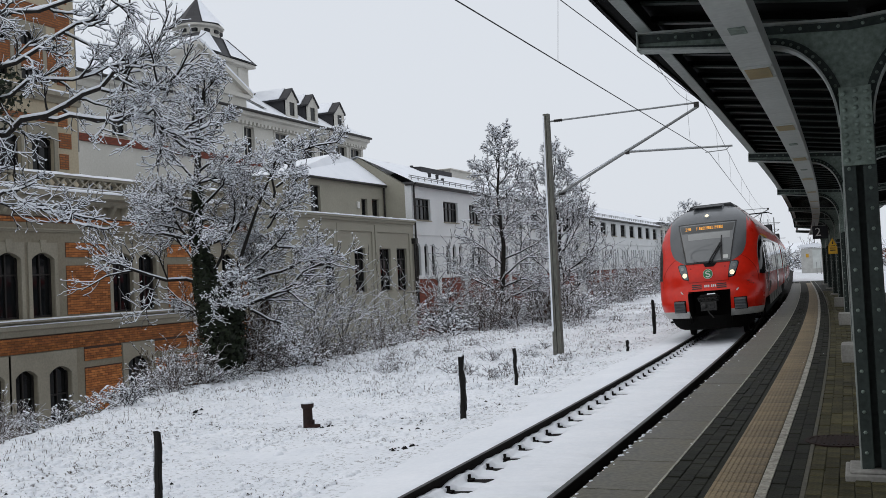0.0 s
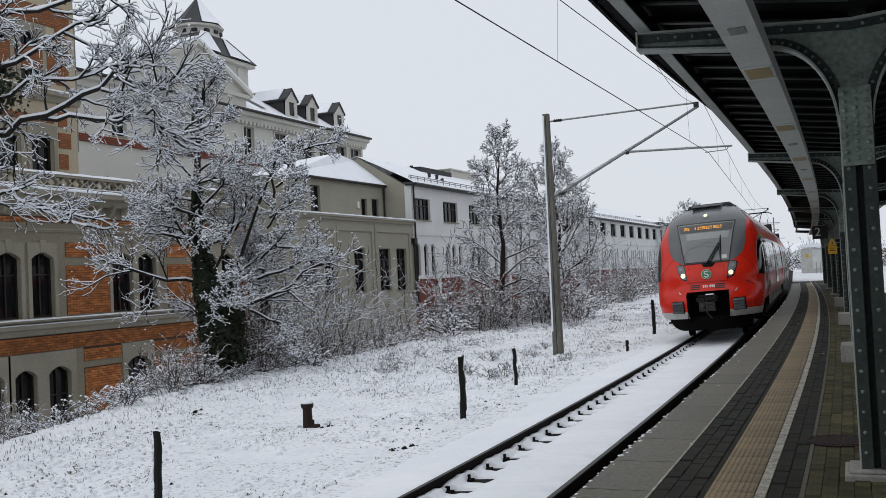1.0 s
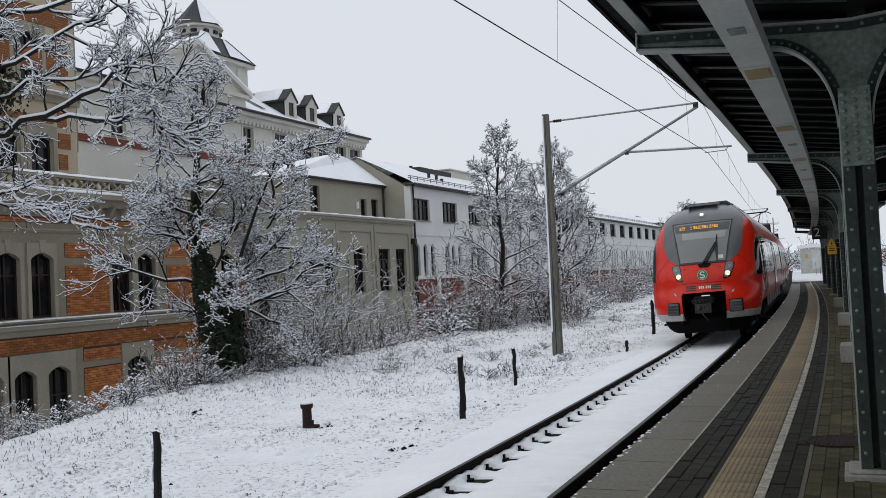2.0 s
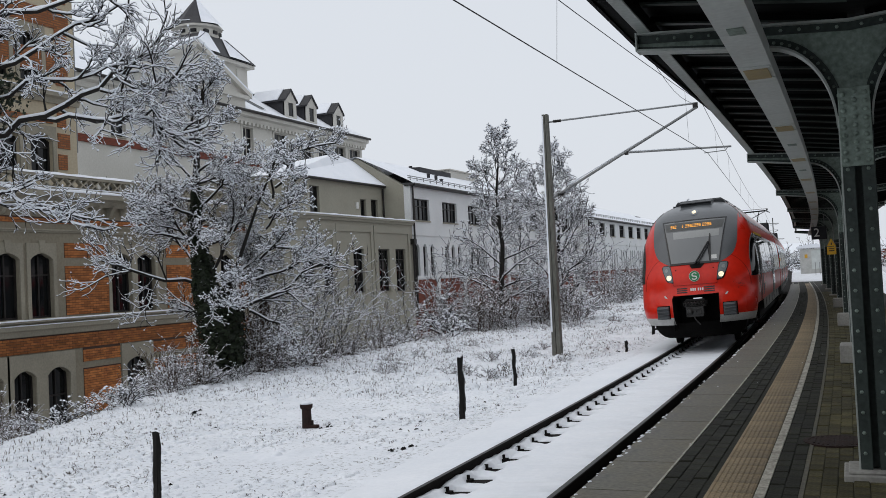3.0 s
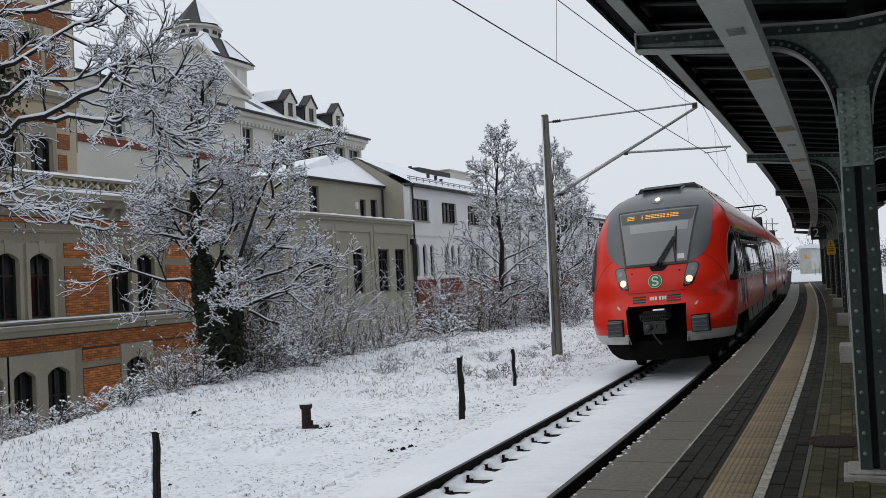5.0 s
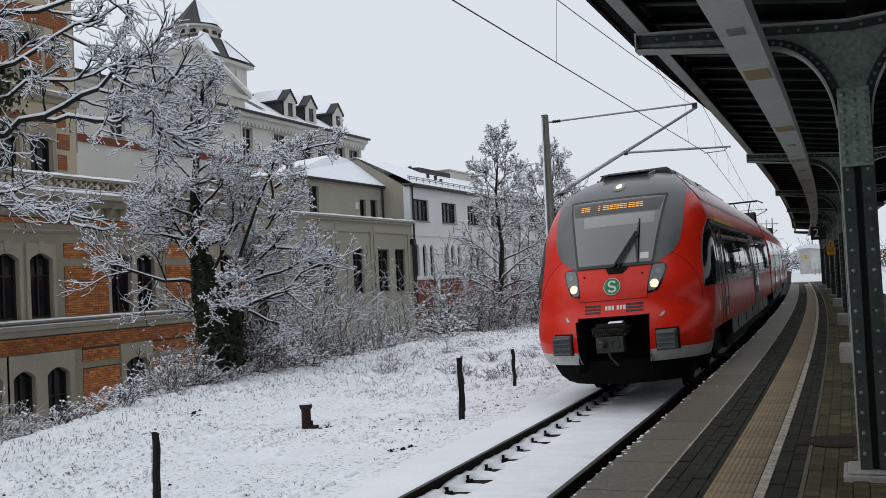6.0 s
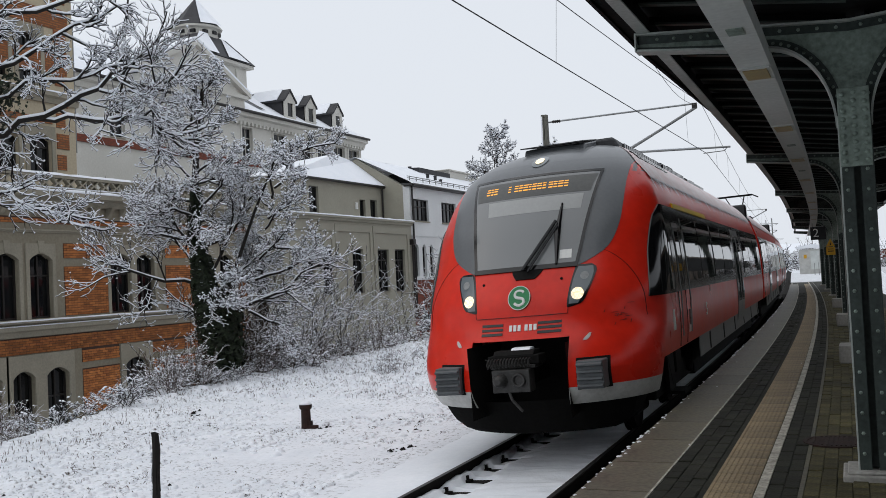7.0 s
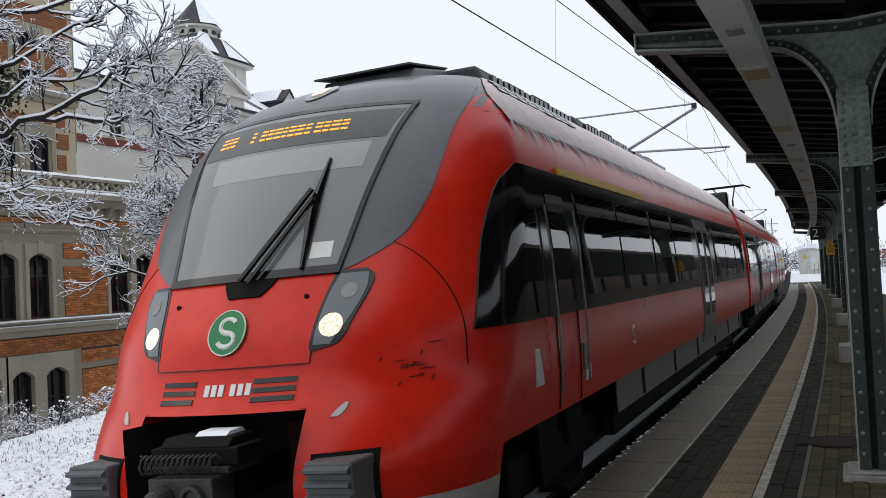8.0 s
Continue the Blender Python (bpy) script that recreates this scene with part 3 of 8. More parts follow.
def duct():
    t = thing("cable_duct", "light grey sheet-metal cable duct with yellowed lamp covers", "duct")
    for y in span(-5.4, 59, 1.8):
        g = Geo().box(2.705, 2.935, -0.896, 0.896, 3.50, 3.63)
        o = part("duct_section", g if not DUC else DUC[0], DUCT, t, bevel=0.006 if not DUC else 0)
        DUC.append(o.data)
        o.matrix_basis = Matrix.Translation((track_x(y), y, 0)) @ pose(0, 0, 0, 0, 0, -math.degrees(math.atan(track_slope(y))))
    for y in (-1.2, 7.62, 10.95, 14.5, 18.2, 21.8, 25.4, 29, 32.6, 36.2):
        for name, g, m in (("lamp_cover", Geo().box(2.735, 2.905, -0.2, 0.2, 3.488, 3.499), LAMP_COVER),
                           ("lamp_end", Geo().box(2.71, 2.93, 0.205, 0.29, 3.492, 3.499), DUCT), ("lamp_end", Geo().box(2.71, 2.93, -0.29, -0.205, 3.492, 3.499), DUCT)):
            o = part(name, g, m, t)
            o.matrix_basis = Matrix.Translation((track_x(y), y, 0))
    for y in (6.15, 12.6, 16.3):
        o = part("inspection_plate", Geo().box(2.77, 2.87, -0.09, 0.09, 3.493, 3.499), GREEN_STEEL, t)
        o.matrix_basis = Matrix.Translation((track_x(y), y, 0))
    for y in COL_Y:
        o = part("hanger", Geo().box(2.8, 2.84, -0.02, 0.02, 3.63, 3.8), GALV, t)
        o.matrix_basis = Matrix.Translation((track_x(y), y, 0))


DUC = []
duct()


def arch(cx, cz, rx, rz, a0, a1, n=14):
    return [(cx + rx * math.cos(radians(a0 + (a1 - a0) * i / n)), cz + rz * math.sin(radians(a0 + (a1 - a0) * i / n))) for i in range(n + 1)]


def canopy_column(y, first):
    """A riveted steel column with arched brackets and cantilever beams; its middle is at lat 3.45."""
    c = 3.47
    t = thing("canopy_column", "riveted green-grey steel canopy column with arched brackets", "column", (track_x(y), y, 0), "canopy columns")
    t.rotation_euler = (0, 0, -math.atan(track_slope(y)))
    if not first:
        return t
    w = 0.098
    part("base", Geo().box(c - 0.21, c + 0.21, -0.24, 0.24, PZ - 0.02, PZ + 0.035).box(c - 0.18, c + 0.18, -0.2, 0.2, PZ + 0.035, PZ + 0.055), CONCRETE, t, "pale concrete footing", bevel=0.01)
    # track-side flange pale, the other dark: side light put into the colours
    part("flange", Geo().box(c - w - 0.012, c - w, -0.11, 0.11, PZ + 0.03, 3.06), PALE_STEEL, t, "paler track-side flange, its light in the colour", bevel=0.003)
    part("flange", Geo().box(c + w, c + w + 0.012, -0.11, 0.11, PZ + 0.03, 3.06), GREEN_SHADED, t, bevel=0.003)
    part("web", Geo().box(c - w, c + w, -0.02, 0.02, PZ + 0.03, 3.2), GREEN_SHADED, t)
    g = Geo()
    for s in (-1, 1):
        for f in (-1, 1):
            x = c + s * w
            g.box(min(x, x - s * 0.075), max(x, x - s * 0.075), min(f * 0.11, f * 0.1), max(f * 0.11, f * 0.1), PZ + 0.03, 3.2)
    part("angle_iron", g, GREEN_SHADED, t)
    part("gusset", Geo().box(c - w - 0.005, c + w + 0.005, -0.127, -0.112, 2.7, 3.25), GREEN_STEEL, t, "riveted plate", bevel=0.004)
    # fan-shaped bracket web on both sides and its pale curved flange
    for s in (-1, 1):
        arc = arch(c + s * 0.56, 3.0, 0.455, 0.62, 180 if s > 0 else 0, 90)
        out = arc + [(c + s * 0.56, 3.73), (c, 3.72), (c, 3.0)]
        part("bracket", Geo().prism(out, -0.012, 0.012, "y"), GREEN_STEEL, t)
        g = Geo()
        inn = arch(c + s * 0.56, 3.0, 0.44, 0.605, 180 if s > 0 else 0, 90)
        for i in range(len(arc) - 1):
            g.prism([arc[i], arc[i + 1], inn[i + 1], inn[i]], -0.075, 0.075, "y")
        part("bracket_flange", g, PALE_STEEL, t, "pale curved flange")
        # cantilever beam, tapering and rising to the edge
        g = Geo()
        rim = arch(c + s * 0.56, 3.0, 0.515, 0.68, 180 if s > 0 else 0, 90)
        for i in range(len(arc) - 1):
            g.prism([arc[i], arc[i + 1], rim[i + 1], rim[i]], -0.022, -0.012, "y")
        part("bracket_angle", g, GREEN_SHADED, t, "dark riveted angle round the arch")
        e = c + s * 1.48
        part("beam_angle", Geo().prism([(c, 3.665), (e, 3.775), (e, 3.835), (c, 3.725)], -0.024, -0.014, "y"), GREEN_SHADED, t, "dark riveted angle along the beam")
        part("beam_angle", Geo().prism([(c + s * 0.6, 3.626), (e, 3.727), (e, 3.75), (c + s * 0.6, 3.655)], -0.024, -0.014, "y"), GREEN_SHADED, t)
        part("beam", Geo().prism([(c, 3.58), (c + s * 0.56, 3.62), (e, 3.725), (e, 3.835), (c, 3.725)], -0.014, 0.014, "y"), GREEN_STEEL, t)
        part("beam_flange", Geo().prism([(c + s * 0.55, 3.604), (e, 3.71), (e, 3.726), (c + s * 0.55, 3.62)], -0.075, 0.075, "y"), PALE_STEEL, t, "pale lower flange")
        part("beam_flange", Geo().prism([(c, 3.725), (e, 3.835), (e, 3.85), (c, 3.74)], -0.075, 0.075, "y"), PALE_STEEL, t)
        part("end_plate", Geo().box(min(e, e + s * 0.012), max(e, e + s * 0.012), -0.08, 0.08, 3.71, 3.85), PALE_STEEL, t)
        g = Geo()
        for k in range(12):
            x = c + s * (0.08 + k * 0.125)
            if k < 11:
                g.lathe([(0.014, 0.0), (0.012, -0.009), (0.005, -0.014)], (x, -0.024, 3.695 + 0.0743 * (0.08 + k * 0.125)), 6, "y")
        for p, q in list(zip(arc, rim))[1:-1]:
            g.lathe([(0.013, 0.0), (0.011, -0.008), (0.005, -0.012)], ((p[0] + q[0]) / 2, -0.022, (p[1] + q[1]) / 2), 6, "y")
        part("rivets", g, GREEN_STEEL, t, "row of rivet heads", kind="stuff")
    g = Geo()
    for k in range(9):
        for x, dz in ((-0.072, 0.0), (0.0, 0.012), (0.072, 0.0)):
            g.lathe([(0.018, 0.0), (0.015, -0.012), (0.006, -0.018)], (c + x, -0.127, 2.74 + k * 0.058 + dz), 8, "y")
    for k in range(15):
        for x in (-0.066, 0.066):
            g.lathe([(0.014, 0.0), (0.011, -0.008), (0.005, -0.012)], (c + x, -0.11, 0.72 + k * 0.14), 6, "y")
    part("rivets", g, GREEN_STEEL, t, "rivet heads", kind="stuff")
    return t


first_col = canopy_column(COL_Y[1], True)
for y in COL_Y[:1] + COL_Y[2:]:
    o = copy_thing(first_col, Matrix.Translation((track_x(y), y, 0)) @ pose(0, 0, 0, 0, 0, -math.degrees(math.atan(track_slope(y)))))


# ---------- the train ----------
NOSE_W = [0.30, 0.5, 0.75, 1.0, 1.25, 1.48, 1.79, 2.2, 2.7, 3.2, 3.48, 3.7, 3.85, 3.95]
NOSE_V = [0.5, 0.25, 0.04, 0.02, 0.15, 0.31, 0.42, 0.68, 0.98, 1.38, 1.85, 2.6, 3.6, 5.0]
HALF_W = [1.15, 1.25, 1.36, 1.42, 1.45, 1.46, 1.46, 1.45, 1.40, 1.24, 1.05, 0.80, 0.50, 0.05]


def ease(xs, ys, x):
    """Smooth interpolation through a profile."""
    if x <= xs[0]:
        return ys[0]
    for i in range(len(xs) - 1):
        if x <= xs[i + 1]:
            t = (x - xs[i]) / (xs[i + 1] - xs[i])
            m0 = (ys[i + 1] - ys[max(i - 1, 0)]) / (xs[i + 1] - xs[max(i - 1, 0)])
            j = min(i + 2, len(xs) - 1)
            m1 = (ys[j] - ys[i]) / (xs[j] - xs[i])
            h = xs[i + 1] - xs[i]
            return (2 * t ** 3 - 3 * t * t + 1) * ys[i] + (t ** 3 - 2 * t * t + t) * h * m0 + (3 * t * t - 2 * t ** 3) * ys[i + 1] + (t ** 3 - t * t) * h * m1
    return ys[-1]


def half_width(w):
    return max(0.02, ease(NOSE_W, HALF_W, w))


def nose_v(w):
    return ease(NOSE_W, NOSE_V, w)


def round_a(w):
    return 1.1 if w < 2 else 1.1 - 0.055 * min(1, (w - 2) / 1.2) - 0.45 * max(0, w - 3.2) / 0.75


def front_point(u, w, out=0.0):
    """The nose surface at lateral u and height w, moved outwards a little."""
    hw, a = half_width(w), round_a(w)

    def at(uu, ww):
        h = half_width(ww)
        k = min(abs(uu) / h, 0.9999)
        return nose_v(ww) + round_a(ww) * (1 - math.sqrt(1 - k * k))
    v = at(u, w)
    if out:
        e = 0.01
        n = Vector(((at(u + e, w) - at(u - e, w)) / (2 * e), -1, (at(u, w + e) - at(u, w - e)) / (2 * e))).normalized()
        return (u + n.x * out, v + n.y * out, w + n.z * out)
    return (u, v, w)


def side_point(v, w, s=1, out=0.0):
    """The side surface at v metres behind the nose, wrapping on to the nose's corner."""
    hw, a, v0 = half_width(w), round_a(w), nose_v(w)
    if v < v0 + a:
        k = 1 - (v - v0) / a
        u = hw * math.sqrt(max(0, 1 - k * k))
    else:
        u = hw
    return (s * (u + out), v - out * 0.3 * (v < v0 + a), w)


def patch(rows, thick, fn, nu=10):
    """A thin panel that follows a surface: rows of (w, a, b), fn(x, w, out)."""
    top = [[fn(a + (b - a) * i / nu, w, thick) for i in range(nu + 1)] for w, a, b in rows]
    bot = [[fn(a + (b - a) * i / nu, w, -0.01) for i in range(nu + 1)] for w, a, b in rows]
    g = Geo().grid(top)
    edge_t = top[0] + [r[-1] for r in top[1:]] + top[-1][::-1][1:] + [r[0] for r in top[1:-1]][::-1]
    edge_b = bot[0] + [r[-1] for r in bot[1:]] + bot[-1][::-1][1:] + [r[0] for r in bot[1:-1]][::-1]
    g.grid([edge_t + edge_t[:1], edge_b + edge_b[:1]])
    return g


def rows_between(pairs, n=14):
    """Fill rows of (w, a, b) between given ones."""
    ws = [p[0] for p in pairs]
    out = []
    for i in range(n + 1):
        w = ws[0] + (ws[-1] - ws[0]) * i / n
        out.append((w, ease(ws, [p[1] for p in pairs], w), ease(ws, [p[2] for p in pairs], w)))
    return out


def shell(L, nose, w0, w1, nw, vmax=None, notch=0.0, sides=(1, -1)):
    """The skin from height w0 to w1; a nose in front or a flat end; notch leaves a gap about the middle."""
    g = Geo()
    ws = [w0 + (w1 - w0) * i / nw for i in range(nw + 1)]
    for s in sides:
        rows = []
        for w in ws:
            hw, a, v0 = half_width(w), round_a(w), nose_v(w)
            row = []
            if nose:
                mid = min(0.56, 0.4 * hw)
                if notch == 0:
                    row += [front_point(s * mid * i / 4, w) for i in range(4)]
                th0 = math.asin(mid / hw)
                for i in range(17):
                    th = th0 + (math.pi / 2 - th0) * i / 16
                    row.append((s * hw * math.sin(th), v0 + a * (1 - math.cos(th)), w))
                if vmax is None:
                    row += [(s * hw, v, w) for v in (4.5, 6.5, 9, 12, 15, L) if v > v0 + a + 0.05]
                    while len(row) < (4 if notch == 0 else 0) + 17 + 6:
                        row.append(row[-1])
                else:
                    row = [(p[0], min(p[1], vmax), p[2]) for p in row]
            else:
                row = [(0.0 if notch == 0 else s * 0.5, 0.12, w), (s * (hw - 0.1), 0.12, w), (s * hw, 0.22, w)] + [(s * hw, L * k / 8, w) for k in range(1, 9)]
            rows.append(row)
        g.grid(rows)
    return g


def bogie(parent, v, wheels):
    b = part("bogie", Geo().box(-1.15, -0.98, v - 1.7, v + 1.7, 0.42, 0.72).box(0.98, 1.15, v - 1.7, v + 1.7, 0.42, 0.72).box(-1.1, 1.1, v - 0.35, v + 0.35, 0.4, 0.7)
             .box(1.0, 1.2, v - 0.25, v + 0.25, 0.6, 0.95).box(-1.2, -1.0, v - 0.25, v + 0.25, 0.6, 0.95)
             .tube([(1.2, v - 1.2, 0.9), (1.2, v - 0.9, 0.5)], 0.05).tube([(1.2, v + 1.2, 0.9), (1.2, v + 0.9, 0.5)], 0.05), UNDER, parent, "near-black bogie frame", bevel=0.02)
    for dv in (-1.25, 1.25):
        g = Geo()
        for s in (-1, 1):
            g.lathe([(0.02, -0.06), (0.30, -0.05), (0.37, -0.065), (0.385, -0.065), (0.39, 0.045), (0.415, 0.05), (0.415, 0.07), (0.3, 0.06), (0.02, 0.06)][::1], (s * 0.76, 0, 0), 24, "x") if s < 0 else \
                g.lathe([(0.02, -0.06), (0.3, -0.06), (0.415, -0.07), (0.415, -0.05), (0.39, -0.045), (0.385, 0.065), (0.37, 0.065), (0.30, 0.05), (0.02, 0.06)], (s * 0.76, 0, 0), 24, "x")
        g.tube([(-0.9, 0, 0), (0.9, 0, 0)], 0.08, 10)
        for k in range(5):
            a = 2 * math.pi * k / 5
            g.tube([(0.84, 0.2 * math.cos(a), 0.2 * math.sin(a)), (0.87, 0.2 * math.cos(a), 0.2 * math.sin(a))], 0.03, 6)
        o = part("wheelset", g, STEEL_RAIL, parent, "dark steel wheels on an axle", smooth=False)
        o.location = (0, v + dv, 0.415)
        wheels.append((o, v + dv))


def side_details(t, L, nose, s):
    def fn(v, w, out):
        return side_point(v, w, s, out) if nose else (s * (half_width(w) + out), v, w)
    sp = fn
    band = rows_between([(1.70, 1.02, L - 0.25), (1.98, 1.17, L - 0.25), (2.33, 1.39, L - 0.25), (2.64, 1.67, L - 0.25), (2.79, 1.98, L - 0.25)] if nose else
                        [(1.68, 0.4, L - 0.4), (2.2, 0.4, L - 0.4), (2.78, 0.4, L - 0.4)], 16)
    if nose:
        part("window_band", patch([(w, a, 3.0) for w, a, b in band], 0.016, fn, 26), BAND, t, "black band round the cab side window", smooth=True)
        part("window_band", patch([(w, 3.0, b) for w, a, b in band], 0.010, fn, 12), BAND, t, "black band round the windows", smooth=True)
    else:
        part("window_band", patch(band, 0.006, fn, 8), BAND, t, "black band round the windows", smooth=True)
    if nose:
        wins = [(1.45, 2.1, 1.74, 2.45), (3.35, 4.85, 1.82, 2.66), (4.92, 6.55, 1.82, 2.66), (6.75, 8.2, 1.82, 2.66), (8.3, 9.9, 1.82, 2.66), (12.7, 14.3, 1.82, 2.66), (14.4, 16, 1.82, 2.66), (16.2, 17.9, 1.82, 2.66)]
        doors = [(10.55, 12.05)]
    else:
        wins = [(0.6, 2.2, 1.82, 2.66), (2.3, 3.9, 1.82, 2.66), (5.8, 7.3, 1.82, 2.66), (7.4, 8.9, 1.82, 2.66), (9.0, 10.4, 1.82, 2.66), (12.2, 13.8, 1.82, 2.66), (13.9, 15.5, 1.82, 2.66)]
        doors = [(4.1, 5.6), (10.55, 12.05)]
    for a, b, c, d in wins:
        lean = 0.3 if a == 1.45 else 0.0
        part("side_window", patch(rows_between([(c, a - lean * 0.6, b), ((c + d) / 2, a, b), (d, a + lean, b)], 6), 0.020, fn, 6), TRAIN_PANE, t, smooth=True)
    for a, b in doors:
        m = (a + b) / 2
        for p, q in ((a, m - 0.012), (m + 0.012, b)):
            leaf = part("passenger_door", patch(rows_between([(0.74, p, q), (1.7, p, q), (2.72, p, q)], 12), 0.016, fn, 3), TRAIN_GREY, t, "grey sliding door leaf", smooth=True)
            part("door_window", patch(rows_between([(1.25, p + 0.12, q - 0.12), (1.9, p + 0.12, q - 0.12), (2.6, p + 0.12, q - 0.12)], 8), 0.022, fn, 3), TRAIN_PANE, leaf, smooth=True)
    if nose:
        # driver's door with rails, stripe and bars
        for v in (2.28, 3.08):
            part("grab_rail", Geo().tube([sp(v, w, 0.05) for w in (1.15, 1.6, 2.1, 2.5)], 0.009, 8), GALV, t, "thin steel grab rail")
        part("door_groove", patch(rows_between([(1.02, 2.36, 2.375), (1.8, 2.36, 2.375), (2.7, 2.36, 2.375)], 8), 0.010, fn, 1), BAND, t)
        part("door_groove", patch(rows_between([(1.02, 2.985, 3.0), (1.8, 2.985, 3.0), (2.7, 2.985, 3.0)], 8), 0.010, fn, 1), BAND, t)
        part("door_window", patch(rows_between([(1.78, 2.44, 2.92), (2.2, 2.44, 2.92), (2.6, 2.44, 2.92)], 6), 0.022, fn, 3), TRAIN_PANE, t)
        part("door_handle", Geo().tube([sp(2.9, 1.25, 0.06), sp(2.9, 1.45, 0.06)], 0.02, 8), GALV, t)
        part("first_class_stripe", patch(rows_between([(2.79, 3.1, 6.7), (2.82, 3.1, 6.7), (2.86, 3.1, 6.7)], 2), 0.022, fn, 12), YELLOW_STRIPE, t, "yellow stripe")
        part("data_plate", patch(rows_between([(1.25, 1.78, 1.95), (1.35, 1.78, 1.93), (1.5, 1.78, 1.88)], 3), 0.008, fn, 2), WHITE_SIGN, t)
        bow = [(0.062 * math.cos(radians(a)), 0.046 + 0.046 * math.sin(radians(a))) for a in range(20, 271, 25)] + [(0.066 * math.cos(radians(a)), -0.046 + 0.046 * math.sin(radians(a))) for a in range(90, -161, -25)]
        part("side_emblem", Geo().tube([sp(5.1 + a * s * 0.75, 1.36 + b * 0.95, 0.004) for a, b in bow], 0.012, 6), WHITE_SIGN, t, "small white double bow")
        part("pictogram", patch(rows_between([(1.14, 3.15, 3.3), (1.2, 3.15, 3.3), (1.26, 3.15, 3.3)], 2), 0.008, fn, 2), WHITE_SIGN, t)
    lo0 = 4.4 if nose else 1.9
    sk = L - 2.0
    part("skirt", patch(rows_between([(0.70, lo0, sk), (0.85, lo0, sk), (1.0, lo0, sk)], 3), 0.004, lambda v, w, out: (s * (half_width(max(w, 0.95)) - 0.015 + out), v, w), 12), TRAIN_GREY, t, "light grey lower skirt")
    for v in span(lo0 + 1.2, sk - 0.4, 2.3):
        part("skirt_gap", patch(rows_between([(0.72, v, v + 0.14), (0.85, v, v + 0.14), (0.98, v, v + 0.14)], 2), 0.009, lambda v, w, out: (s * (half_width(max(w, 0.95)) - 0.015 + out), v, w), 1), UNDER, t)


def roof_unit(t, v0, v1, hw, z0, z1):
    part("roof_unit", Geo().prism([(-hw, z0), (-hw + 0.12, z1), (hw - 0.12, z1), (hw, z0)], v0, v1, "y"), ROOF_BOX, t, "charcoal roof equipment box", bevel=0.03)
    for k, f in enumerate((0.12, 0.47, 0.8)):
        v = v0 + (v1 - v0) * f
        part("roof_lid", Geo().box(-hw + 0.2, hw - 0.16, v - 0.2 - 0.1 * k, v + 0.25, z1 - 0.01, z1 + 0.03 + 0.012 * k), ROOF_BOX, t, bevel=0.01)
    for s in (-1, 1):
        g = Geo()
        for v in span(v0 + 0.15, v1 - 0.15, 0.16):
            g.box(min(s * (hw - 0.03), s * (hw + 0.01)), max(s * (hw - 0.03), s * (hw + 0.01)), v - 0.05, v + 0.05, z0 + 0.03, z0 + 0.03 + (z1 - z0) * 0.4)
        part("grille", g, BAND, t, kind="stuff")


